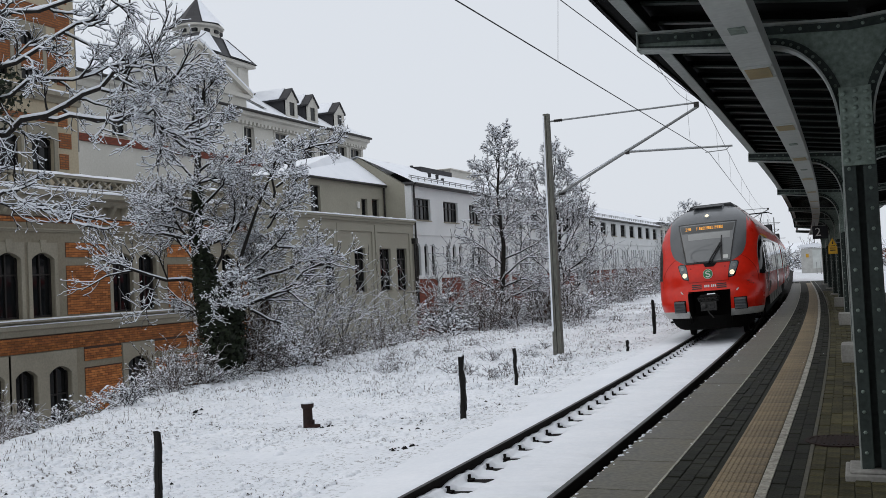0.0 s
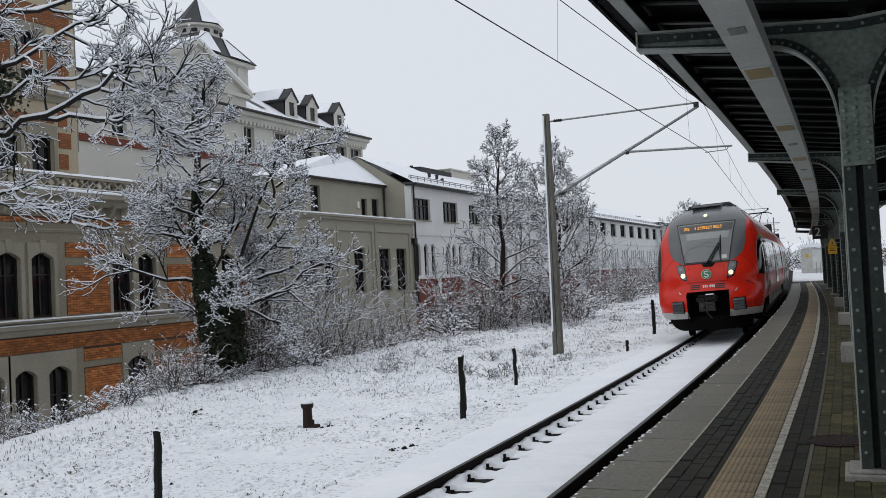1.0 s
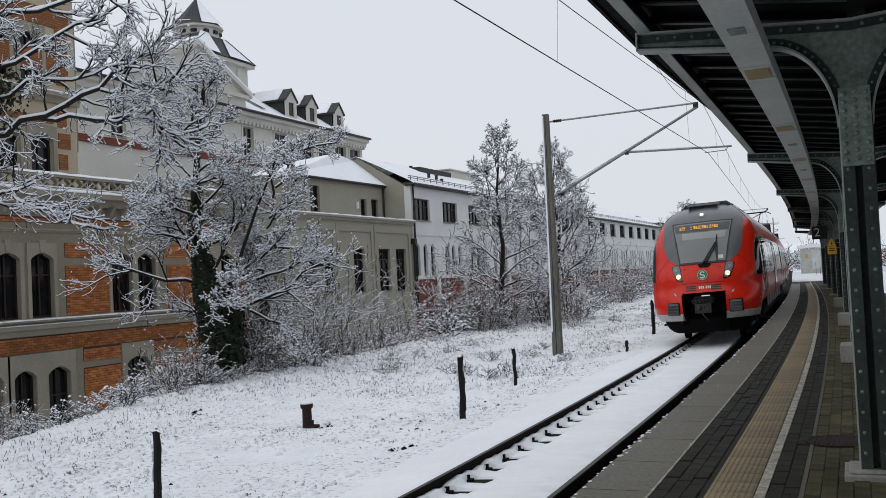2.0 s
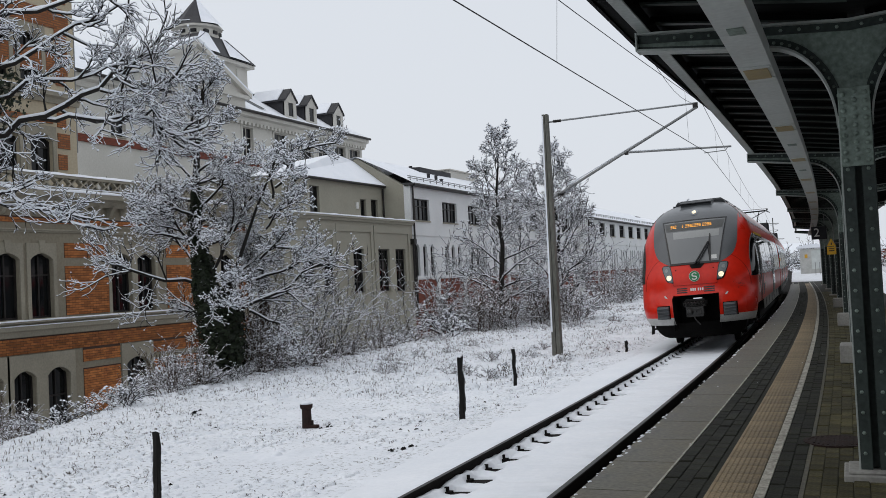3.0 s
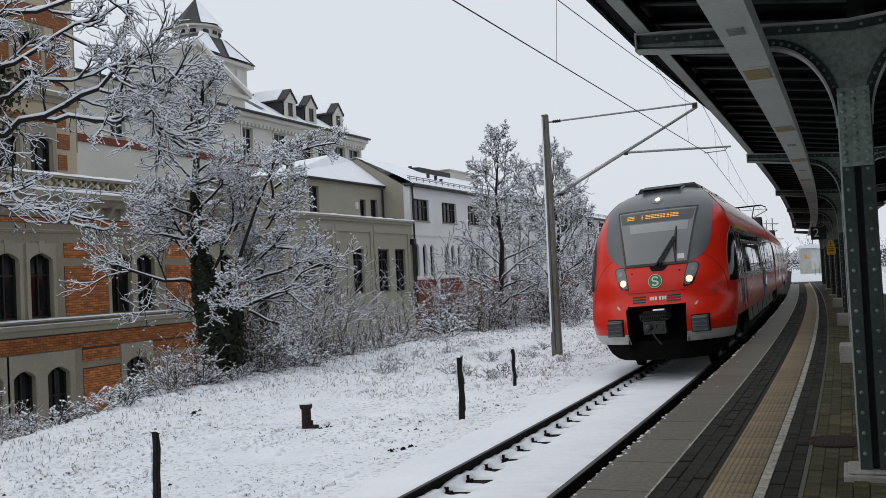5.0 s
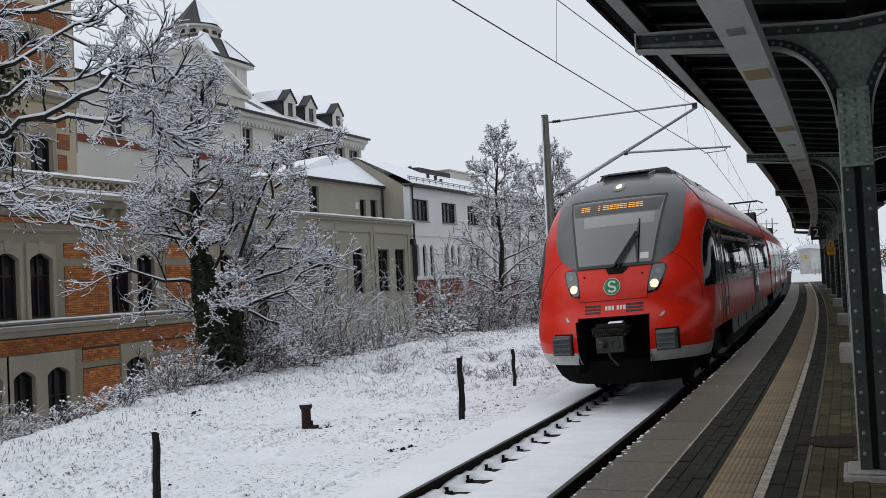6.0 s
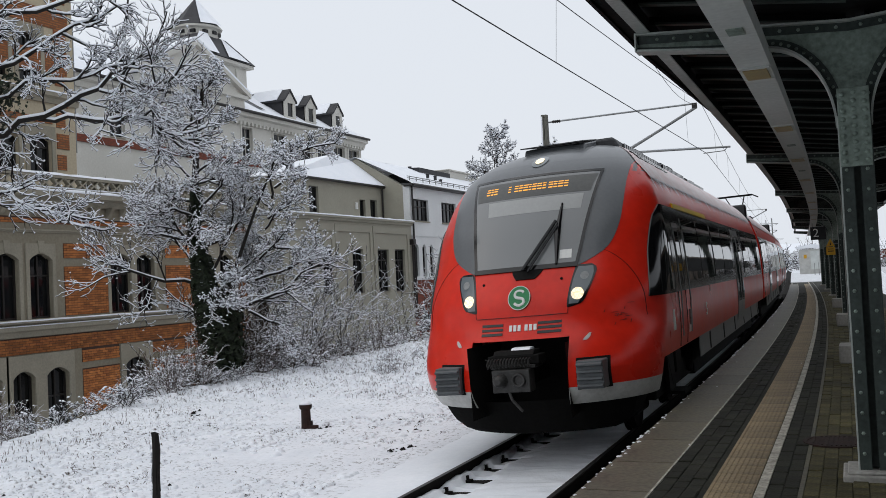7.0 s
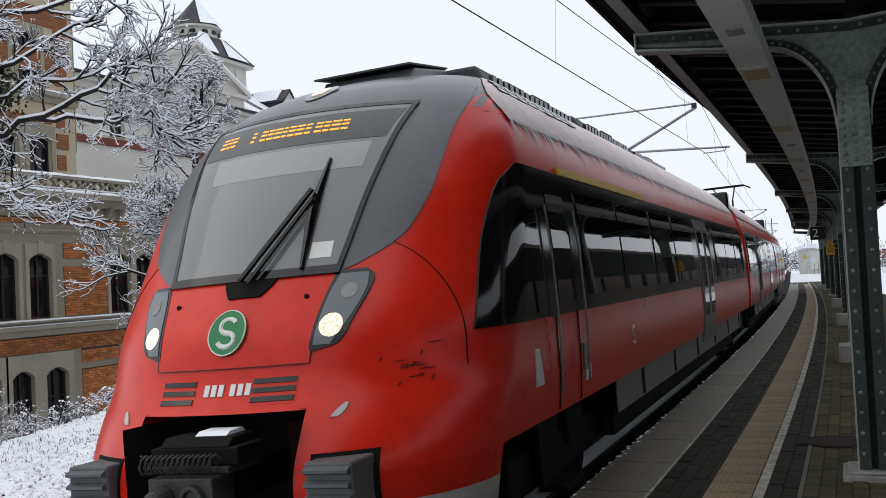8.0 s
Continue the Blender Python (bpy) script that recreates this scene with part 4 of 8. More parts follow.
def head_car(wheels):
    L = 18.55
    t = thing("railcar", "red electric railcar with grey cab mask, front lamps lit", "train")
    # shell: red below, grey roof above
    part("body", shell(L, True, 1.35, 3.24, 36), RED, t, "glossy red body", smooth=True)
    part("lower_body", shell(L, True, 1.0, 1.35, 7, notch=1), RED, t, "glossy red lower body", smooth=True)
    part("roof", shell(L, True, 3.24, 3.94, 14), GREY_MASK, t, "dark grey roof", smooth=True)
    for s in (1, -1):
        part("nose_skirt", shell(L, True, 0.82, 1.0, 3, vmax=1.45, notch=1, sides=(s,)), RED, t, smooth=True)
        part("bumper_stripe", shell(L, True, 0.63, 0.82, 4, vmax=1.35, notch=1, sides=(s,)), TRAIN_WHITE, t, "dirty white stripe", smooth=True)
    g = Geo()
    for s in (1, -1):
        g.grid([[(s * u * k, 0.42 + 0.35 * (u / 1.15) ** 2 + (0.62 - w) * 0.5, w) for u in (0, 0.2, 0.4, 0.6, 0.8, 1.0, 1.15)] + [(s * 1.15 * k, 1.5, w)] for w, k in ((0.27, 0.72), (0.32, 0.83), (0.42, 0.92), (0.52, 0.96), (0.66, 1.0))])
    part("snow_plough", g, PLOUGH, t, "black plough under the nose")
    # red roof shoulder above the side windows
    for s in (1, -1):
        part("roof_shoulder", patch(rows_between([(3.2, 1.9, L), (3.28, 2.04, L), (3.36, 2.24, L), (3.42, 2.6, L), (3.46, 3.4, L)], 8), 0.004, lambda v, w, out: side_point(v, w, s, out), 90), RED, t, smooth=True)
        rng = random.Random(6)
        g = Geo()
        for i in range(165):
            v = 2.35 + i * 0.098
            dw = rng.uniform(0.03, 0.1) if rng.random() < 0.6 else rng.uniform(0.1, 0.21)
            hw = rng.uniform(0.02, 0.055)
            a, b, c = [side_point(v + d, w, s, 0.017) for d, w in ((-hw, 3.175), (hw, 3.175), (rng.uniform(-0.01, 0.08), 3.165 - dw))]
            g.add([a, b, c], [(0, 2, 1)])
        part("snow_fringe", g, SNOW_WORN, t, "ragged snow along the roof edge", kind="stuff")
        g = Geo()
        vs = span(2.3, L - 0.2, 0.2)
        g.grid([[(p[0], p[1], p[2] + 0.016 * noise.noise((v * 5, w * 6, s))) for v in vs for p in (side_point(max(v, nose_v(w) + 0.75 * round_a(w)), w, s, 0.015),)] for w in (3.16, 3.2, 3.24, 3.3, 3.38, 3.46, 3.55, 3.66, 3.76)])
        part("snow_cover", g, ROOF_FROST, t, "thin frosty snow on the red roof slope", smooth=True)
        side_details(t, L, True, s)
    # cab mask, windscreen, display
    part("cab_mask", patch(rows_between([(2.1, -0.58, 0.58), (2.16, -0.72, 0.72), (2.3, -0.92, 0.92), (2.55, -1.03, 1.03), (2.8, -1.06, 1.06), (3.1, -1.07, 1.07), (3.3, -1.07, 1.07), (3.45, -1.02, 1.02)], 26), 0.006, front_point, 30), GREY_MASK, t, "dark grey surround of the windscreen", smooth=True)
    ws = part("windscreen", patch(rows_between([(2.13, -0.575, 0.6), (2.7, -0.67, 0.7), (3.24, -0.78, 0.8)], 26), 0.020, front_point, 30), SCREEN, t, "dark raked windscreen", smooth=True)
    for rows in ([(2.12, -0.60, -0.565), (2.7, -0.695, -0.66), (3.25, -0.80, -0.77)], [(2.12, 0.59, 0.62), (2.7, 0.69, 0.72), (3.25, 0.79, 0.82)]):
        part("screen_seal", patch(rows_between(rows, 12), 0.024, front_point, 2), BAND, ws, smooth=True)
    part("screen_seal", patch(rows_between([(2.10, -0.6, 0.62), (2.125, -0.6, 0.62), (2.15, -0.6, 0.62)], 3), 0.024, front_point, 30), BAND, ws, smooth=True)
    part("screen_seal", patch(rows_between([(3.235, -0.8, 0.82), (3.25, -0.8, 0.82), (3.265, -0.8, 0.82)], 2), 0.024, front_point, 30), BAND, ws, smooth=True)
    dp = part("destination_display", patch(rows_between([(2.985, -0.69, 0.71), (3.1, -0.72, 0.74), (3.2, -0.74, 0.77)], 5), 0.0225, front_point, 30), LED_BACK, ws, "amber destination display", smooth=True)
    part("sun_blind", patch(rows_between([(2.78, -0.5, 0.62), (2.87, -0.51, 0.63), (2.96, -0.52, 0.64)], 4), 0.0215, front_point, 30), BLIND, ws, "pale blind behind the glass", smooth=True)
    part("sticker", patch(rows_between([(2.2, 0.42, 0.55), (2.25, 0.42, 0.55), (2.3, 0.42, 0.55)], 2), 0.023, front_point, 2), WHITE_SIGN, ws)
    x = -0.58
    for wd, gap in ((0.05, 0.012), (0.03, 0.012), (0.05, 0.15), (0.03, 0.05), (0.045, 0.012), (0.045, 0.01), (0.06, 0.01), (0.03, 0.012), (0.05, 0.01), (0.055, 0.012), (0.04, 0.03), (0.05, 0.01), (0.04, 0.012), (0.06, 0.01), (0.045, 0.01)):
        for lo, hi in ((3.065, 3.078), (3.1, 3.112), (3.13, 3.14)):
            part("display_bar", patch([(lo, x, x + wd), (hi, x, x + wd)], 0.026, front_point, 2), LED, dp)
        x += wd + gap
    # red front panel with joint, grilles and sign
    part("front_panel", patch(rows_between([(1.6, -0.53, 0.53), (1.85, -0.55, 0.55), (2.1, -0.6, 0.6)], 8), 0.008, front_point, 14), RED, t, "red front flap", smooth=True)
    for s in (-1, 1):
        part("panel_gap", patch(rows_between([(1.6, min(s * 0.529, s * 0.534), max(s * 0.529, s * 0.534)), (1.85, min(s * 0.549, s * 0.554), max(s * 0.549, s * 0.554)), (2.1, min(s * 0.599, s * 0.604), max(s * 0.599, s * 0.604))], 6), 0.0105, front_point, 1), BAND, t)
        part("chin_scuff", patch(rows_between([(1.30, s * 0.70, s * 0.74), (1.33, s * 0.72, s * 0.77), (1.37, s * 0.76, s * 0.78)], 4), 0.007, front_point, 2), TRAIN_WHITE, t, "chipped paint")
    part("panel_gap", patch([(1.597, -0.53, 0.53), (1.601, -0.53, 0.53)], 0.0105, front_point, 14), BAND, t)
    rng = random.Random(52)
    for k in range(16):
        u, w, ln = rng.gauss(1.04, 0.06), rng.gauss(1.53, 0.06), rng.uniform(0.02, 0.08)
        dw = rng.uniform(-0.25, 0.5) * ln
        part("scratch", patch([(w, u, u + ln * 0.5), (w + 0.0035, u + ln * 0.2, u + ln)] if k % 3 else [(w, u, u + 0.006), (w + abs(dw) + 0.02, u + 0.008, u + 0.013)], 0.006, front_point, 2), RUST, t, "dark scratch in the paint")
    for s in (-1, 1):
        part("screw", Geo().lathe([(0.016, 0), (0.016, -0.01), (0.006, -0.012)], front_point(s * 0.46, 1.98, 0.008), 8, "y"), UNDER, t)
    for s in (-1, 1):
        c0, c1 = (0.2, 0.48) if s > 0 else (-0.46, -0.18)
        gr = part("front_grille", patch(rows_between([(1.39, c0, c1), (1.46, c0, c1), (1.54, c0, c1)], 3), 0.001, front_point, 4), RED, t)
        for w in (1.405, 1.455, 1.505):
            part("grille_slot", patch([(w, c0 + 0.01, c1 - 0.01), (w + 0.028, c0 + 0.01, c1 - 0.01)], 0.007, front_point, 4), BAND, gr)
    x = -0.115
    for k in range(6):
        part("number_bar", patch([(1.445, x, x + 0.034), (1.51, x, x + 0.034)], 0.008, front_point, 1), WHITE_SIGN, t)
        x += 0.05 + (0.03 if k == 2 else 0)
    c = Vector(front_point(0.0, 1.80, 0.012))
    sg = part("round_sign", Geo().add([front_point(0.13 * math.cos(a), 1.80 + 0.13 * math.sin(a), 0.026) for a in [2 * math.pi * k / 40 for k in range(40)]]
                                     + [front_point(0.13 * math.cos(a), 1.80 + 0.13 * math.sin(a), 0.0) for a in [2 * math.pi * k / 40 for k in range(40)]],
                                     [tuple(range(40))] + [(k, (k + 1) % 40, 40 + (k + 1) % 40, 40 + k) for k in range(40)]), GREEN_SIGN, t, "round green sign")
    part("sign_ring", Geo().tube([front_point(0.126 * math.cos(a), 1.80 + 0.126 * math.sin(a), 0.024) for a in [2 * math.pi * k / 40 for k in range(41)]], 0.005, 6), WHITE_SIGN, sg)
    pts = [(0.062 * math.cos(radians(a)), 0.046 + 0.046 * math.sin(radians(a))) for a in range(20, 271, 25)] + [(0.066 * math.cos(radians(a)), -0.046 + 0.046 * math.sin(radians(a))) for a in range(90, -161, -25)]
    part("sign_swoosh", Geo().tube([front_point(a * 0.86, 1.80 + b * 0.86, 0.012) for a, b in pts], 0.0185, 8), WHITE_SIGN, sg, "white double bow")
    # headlamps
    for s in (-1, 1):
        def fl(u, w, out, s=s):
            return front_point(s * u, w, out)
        hl = part("headlight", patch(rows_between([(1.665, 0.525, 0.56), (1.70, 0.525, 0.68), (1.85, 0.545, 0.755), (2.0, 0.575, 0.81), (2.08, 0.60, 0.82), (2.12, 0.635, 0.77)], 14), 0.011, fl, 8), BAND, t, "slanting headlight", smooth=True)
        part("lens", patch(rows_between([(1.695, 0.545, 0.64), (1.85, 0.565, 0.735), (2.0, 0.595, 0.79), (2.095, 0.63, 0.785)], 12), 0.015, fl, 8), LENS, hl, smooth=True)
        for u, w, r, m in ((0.635, 1.80, 0.066, LAMP_ON), (0.70, 1.99, 0.045, GALV)):
            part("lamp", Geo().add([fl(u + r * math.cos(a), w + r * math.sin(a), 0.018) for a in [2 * math.pi * k / 20 for k in range(20)]], [tuple(range(20))]), m, hl)
    top = part("top_light", Geo().add([front_point(0.1 * math.cos(a), 3.47 + 0.085 * math.sin(a), 0.014) for a in [2 * math.pi * k / 28 for k in range(28)]] + [front_point(0, 3.47, 0.02)], [(k, (k + 1) % 28, 28) for k in range(28)]), LENS, t, "round upper headlight")
    part("lamp", Geo().add([front_point(0.055 * math.cos(a), 3.47 + 0.046 * math.sin(a), 0.024) for a in [2 * math.pi * k / 20 for k in range(20)]] + [front_point(0, 3.47, 0.027)], [(k, (k + 1) % 20, 20) for k in range(20)]), LAMP_ON, top)
    # wiper
    base = Vector(front_point(0.02, 2.08, 0.06))
    mid = Vector(front_point(0.36, 2.62, 0.07))
    wp = part("wiper", Geo().tube([base, mid], 0.02, 6).tube([Vector(front_point(0.08, 2.06, 0.06)), Vector(front_point(0.38, 2.56, 0.07))], 0.015, 6), BAND, t, "black wiper")
    part("blade", Geo().tube([front_point(0.39, 2.14, 0.03), front_point(0.38, 2.5, 0.035), front_point(0.41, 2.85, 0.03)], [0.014, 0.038, 0.012], 6), BAND, wp)
    part("motor_cover", patch(rows_between([(2.0, -0.06, 0.16), (2.06, -0.1, 0.22), (2.12, -0.12, 0.26)], 4), 0.02, front_point, 6), UNDER, wp)
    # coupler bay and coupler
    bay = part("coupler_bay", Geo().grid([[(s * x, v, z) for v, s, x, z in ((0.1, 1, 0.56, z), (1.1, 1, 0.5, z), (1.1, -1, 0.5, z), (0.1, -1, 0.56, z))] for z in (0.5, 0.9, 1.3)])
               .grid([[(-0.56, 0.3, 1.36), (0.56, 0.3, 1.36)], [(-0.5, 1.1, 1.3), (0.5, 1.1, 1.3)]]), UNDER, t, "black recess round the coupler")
    cp = part("coupler", Geo().box(-0.22, 0.2, -0.12, 0.08, 0.82, 1.06)
              .lathe([(0.075, 0), (0.075, -0.04), (0.05, -0.04), (0.05, -0.01)], (0.08, -0.12, 0.95), 16, "y").lathe([(0.08, 0), (0.06, -0.1), (0.03, -0.13)], (-0.12, -0.12, 0.95), 16, "y")
              .tube([(-0.05, -0.1, 0.84), (0.0, -0.16, 0.75), (0.1, -0.14, 0.62)], 0.018, 6), COUPLER, t, "dark automatic coupler", bevel=0.012)
    part("drawbar", Geo().box(-0.1, 0.1, 0.08, 1.0, 0.86, 1.02), UNDER, cp)
    part("top_housing", Geo().box(-0.26, 0.24, -0.02, 0.3, 1.06, 1.1), COUPLER, cp, bevel=0.012)
    part("electric_head", Geo().box(-0.3, 0.28, 0.02, 0.3, 1.1, 1.2).prism([(0.02, 1.2), (0.08, 1.25), (0.3, 1.25), (0.3, 1.2)], -0.24, 0.22, "x"), UNDER, cp, bevel=0.01)
    part("spring", Geo().tube([(-0.28 + i * 0.005, -0.09 + 0.05 * math.sin(i * 0.9), 1.13 + 0.05 * math.cos(i * 0.9)) for i in range(100)], 0.008, 4), COUPLER, cp)
    part("snow_cover", Geo().prism([(0.1, 1.251), (0.14, 1.272), (0.26, 1.275), (0.29, 1.251)], -0.05, 0.16, "x"), SNOW, cp, "snow lying on the coupler")
    for s in (-1, 1):
        u0, u1 = sorted((s * 0.66, s * 0.95))
        part("buffer_recess", patch(rows_between([(0.79, u0 - 0.02, u1 + 0.025), (0.95, u0 - 0.02, u1 + 0.025), (1.12, u0 - 0.02, u1 + 0.025)], 6), 0.006, front_point, 6), UNDER, t, "black surround of the buffer")
        bf = part("buffer_block", Geo().box(u0, u1, 0.06, 0.5, 0.8, 1.1), RUBBER, t, "ribbed grey rubber buffer", bevel=0.015)
        for w in (0.815, 0.888, 0.961, 1.034):
            part("rib", Geo().prism([(0.06, w), (0.02, w + 0.015), (0.02, w + 0.03), (0.06, w + 0.045)], u0 + 0.01, u1 - 0.01, "x"), RUBBER, bf)
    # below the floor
    part("underframe", Geo().box(-1.2, 1.2, 5.0, L - 2, 0.4, 0.98).box(-1.3, 1.3, 1.6, L, 0.95, 1.02), UNDER, t, "near-black underfloor boxes")
    # boxes added to block light and the bright snow behind the bogie
    part("nose_light_block", Geo().box(-1.0, 1.0, 1.4, 2.2, 0.3, 0.95), UNDER, t, bevel=0.04)
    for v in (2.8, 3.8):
        part("bogie_light_block", Geo().box(-0.68, 0.68, v, v + 0.6, 0.22, 0.85), UNDER, t, bevel=0.04)
    for s in (-1, 1):
        part("step", Geo().prism([(s * 1.2, 0.42), (s * 1.42, 0.42), (s * 1.42, 0.46), (s * 1.24, 0.46), (s * 1.24, 0.95), (s * 1.2, 0.95)], 2.4, 2.9, "y"), UNDER, t)
    bogie(t, 3.6, wheels)
    # roof equipment
    part("aerial_fairing", Geo().prism([(2.62, 3.66), (2.7, 3.77), (3.4, 3.88), (3.4, 3.7)], -0.44, 0.4, "x"), GREY_MASK, t, "grey fairing ahead of the roof boxes", bevel=0.02)
    part("fairing_plate", Geo().prism([(2.58, 3.775), (2.58, 3.79), (3.42, 3.9), (3.42, 3.885)], -0.47, 0.4, "x"), ROOF_BOX, t, "thin dark cover plate")
    # louvres in the roof shoulder behind the cab
    for s in (-1, 1):
        for k in range(3):
            for i in range(9):
                a, w = 2.75 + i * 0.27 + k * 0.06, 3.45 + 0.05 * k
                part("louvre", patch([(w, a, a + 0.22), (w + 0.034, a + 0.03, a + 0.25)], 0.03, lambda v, ww, out, s=s: side_point(max(v, nose_v(ww) + 0.75 * round_a(ww)), ww + max(out, 0), s, out), 2), BAND, t)
        # curved joint where the nose cap meets the side
        part("cap_joint", patch(rows_between([(1.5, 0.93, 0.934), (1.75, 0.98, 0.984), (2.0, 1.0, 1.004), (2.2, 0.98, 0.984), (2.32, 0.92, 0.924), (2.38, 0.85, 0.854)], 24), 0.004, lambda v, w, out, s=s: side_point(v, w, s, out), 1), UNDER, t, smooth=True)
    roof_unit(t, 3.5, 6.4, 0.74, 3.70, 3.90)
    roof_unit(t, 6.9, 9.6, 0.74, 3.70, 3.92)
    roof_unit(t, 10.2, 13.2, 0.7, 3.72, 3.92)
    return t, L


def mid_car(wheels, L, tail):
    t = thing("railcar", "red electric railcar following the cab car", "train")
    part("body", shell(L, False, 1.0, 3.24, 16), RED, t, "glossy red body", smooth=False)
    part("roof", shell(L, False, 3.24, 3.94, 8), GREY_MASK, t, "dark grey roof", smooth=False)
    part("bellows", Geo().box(-1.2, 1.2, -0.35, 0.12, 0.9, 3.7), BAND, t, "black gangway bellows", bevel=0.05)
    part("underframe", Geo().box(-1.2, 1.2, 2, L - 2, 0.4, 0.98).box(-1.3, 1.3, 0.2, L, 0.95, 1.02), UNDER, t)
    for s in (1, -1):
        g = Geo()
        vs = span(0.3, L - 0.2, 0.4)
        g.grid([[(s * (half_width(w) + 0.012), v, w + 0.03 + 0.01 * noise.noise((v, w, 3))) for v in vs] for w in (3.12, 3.2, 3.3, 3.45, 3.55, 3.66, 3.76)])
        part("snow_cover", g, ROOF_FROST, t, "thin frosty snow on the red roof slope", smooth=True)
        side_details(t, L, False, s)
    bogie(t, 0.0, wheels)
    if tail:
        bogie(t, L - 3.5, wheels)
    roof_unit(t, 5.5, 10, 0.7, 3.72, 3.93)
    if not tail:
        pg = part("pantograph", Geo().box(-0.6, 0.6, 13.3, 15.1, 3.96, 4.02), UNDER, t, "raised pantograph")
        for s in (-1, 1):
            part("lower_arm", Geo().tube([(s * 0.3, 13.5, 4.02), (s * 0.2, 14.9, 4.5)], 0.035, 6), UNDER, pg)
            part("upper_arm", Geo().tube([(s * 0.2, 14.9, 4.5), (s * 0.4, 13.9, 4.96)], 0.025, 6), UNDER, pg)
        part("head", Geo().tube([(-0.95, 13.9, 4.82), (-0.7, 13.9, 4.96), (0.7, 13.9, 4.96), (0.95, 13.9, 4.82)], 0.03, 6).tube([(-0.7, 14.15, 4.95), (0.7, 14.15, 4.95)], 0.03, 6), UNDER, pg)
        for s in (-1, 1):
            part("insulator", Geo().lathe([(0.04, 0), (0.07, 0.03), (0.04, 0.06), (0.07, 0.09), (0.04, 0.12)], (s * 0.5, 13.4, 3.86), 10), BRICK_RED, pg)
    return t


HEAD_WHEELS, MID_WHEELS, TAIL_WHEELS = [], [], []
head, HEAD_L = head_car(HEAD_WHEELS)
MID_L = 15.9
middle = mid_car(MID_WHEELS, MID_L, False)
tail = mid_car(TAIL_WHEELS, 17.5, True)

# the nose's place along the line, in metres ahead of the eye
NOSE = [(0.0, 26.92), (0.5, 26.82), (1.0, 26.62), (1.5, 26.3), (2.0, 25.8), (2.4, 25.24), (2.8, 24.55), (3.0, 24.17), (3.5, 22.97), (4.0, 21.62), (4.5, 20.07),
        (5.0, 18.35), (5.5, 16.5), (6.0, 14.47), (6.5, 12.23), (7.0, 9.78), (7.5, 7.15), (8.0, 4.31)]


def nose_at(t):
    return ease([a for a, b in NOSE], [b for a, b in NOSE], t)


def car_pose(y, a, b):
    """A car whose front end is at y and whose bogies stand a and b metres behind it."""
    p = Vector((track_x(y + a), y + a, 0))
    q = Vector((track_x(y + b), y + b, 0))
    d = (q - p).normalized()
    o = p - d * a
    turn = math.atan2(-d.x, d.y)
    return Matrix.Translation(o) @ Matrix.Rotation(turn, 4, "Z") @ Matrix.Rotation(-math.atan(CANT), 4, "Y")


def motions():
    times = [i * 0.25 for i in range(33)]
    walk(head, [(t, car_pose(nose_at(t), 4.0, 19.5)) for t in times])
    walk(middle, [(t, car_pose(nose_at(t) + HEAD_L + 0.35, 0.0, MID_L)) for t in times])
    walk(tail, [(t, car_pose(nose_at(t) + HEAD_L + MID_L + 0.7, 0.0, 14.0)) for t in times])
    fine = [i * 0.1 for i in range(81)]
    for o, v in HEAD_WHEELS + MID_WHEELS:
        walk(o, [(t, Matrix.Translation(o.location) @ Matrix.Rotation((nose_at(0) - nose_at(t)) / 0.415, 4, "X")) for t in fine])


# ---------- buildings ----------
FX = -22.7


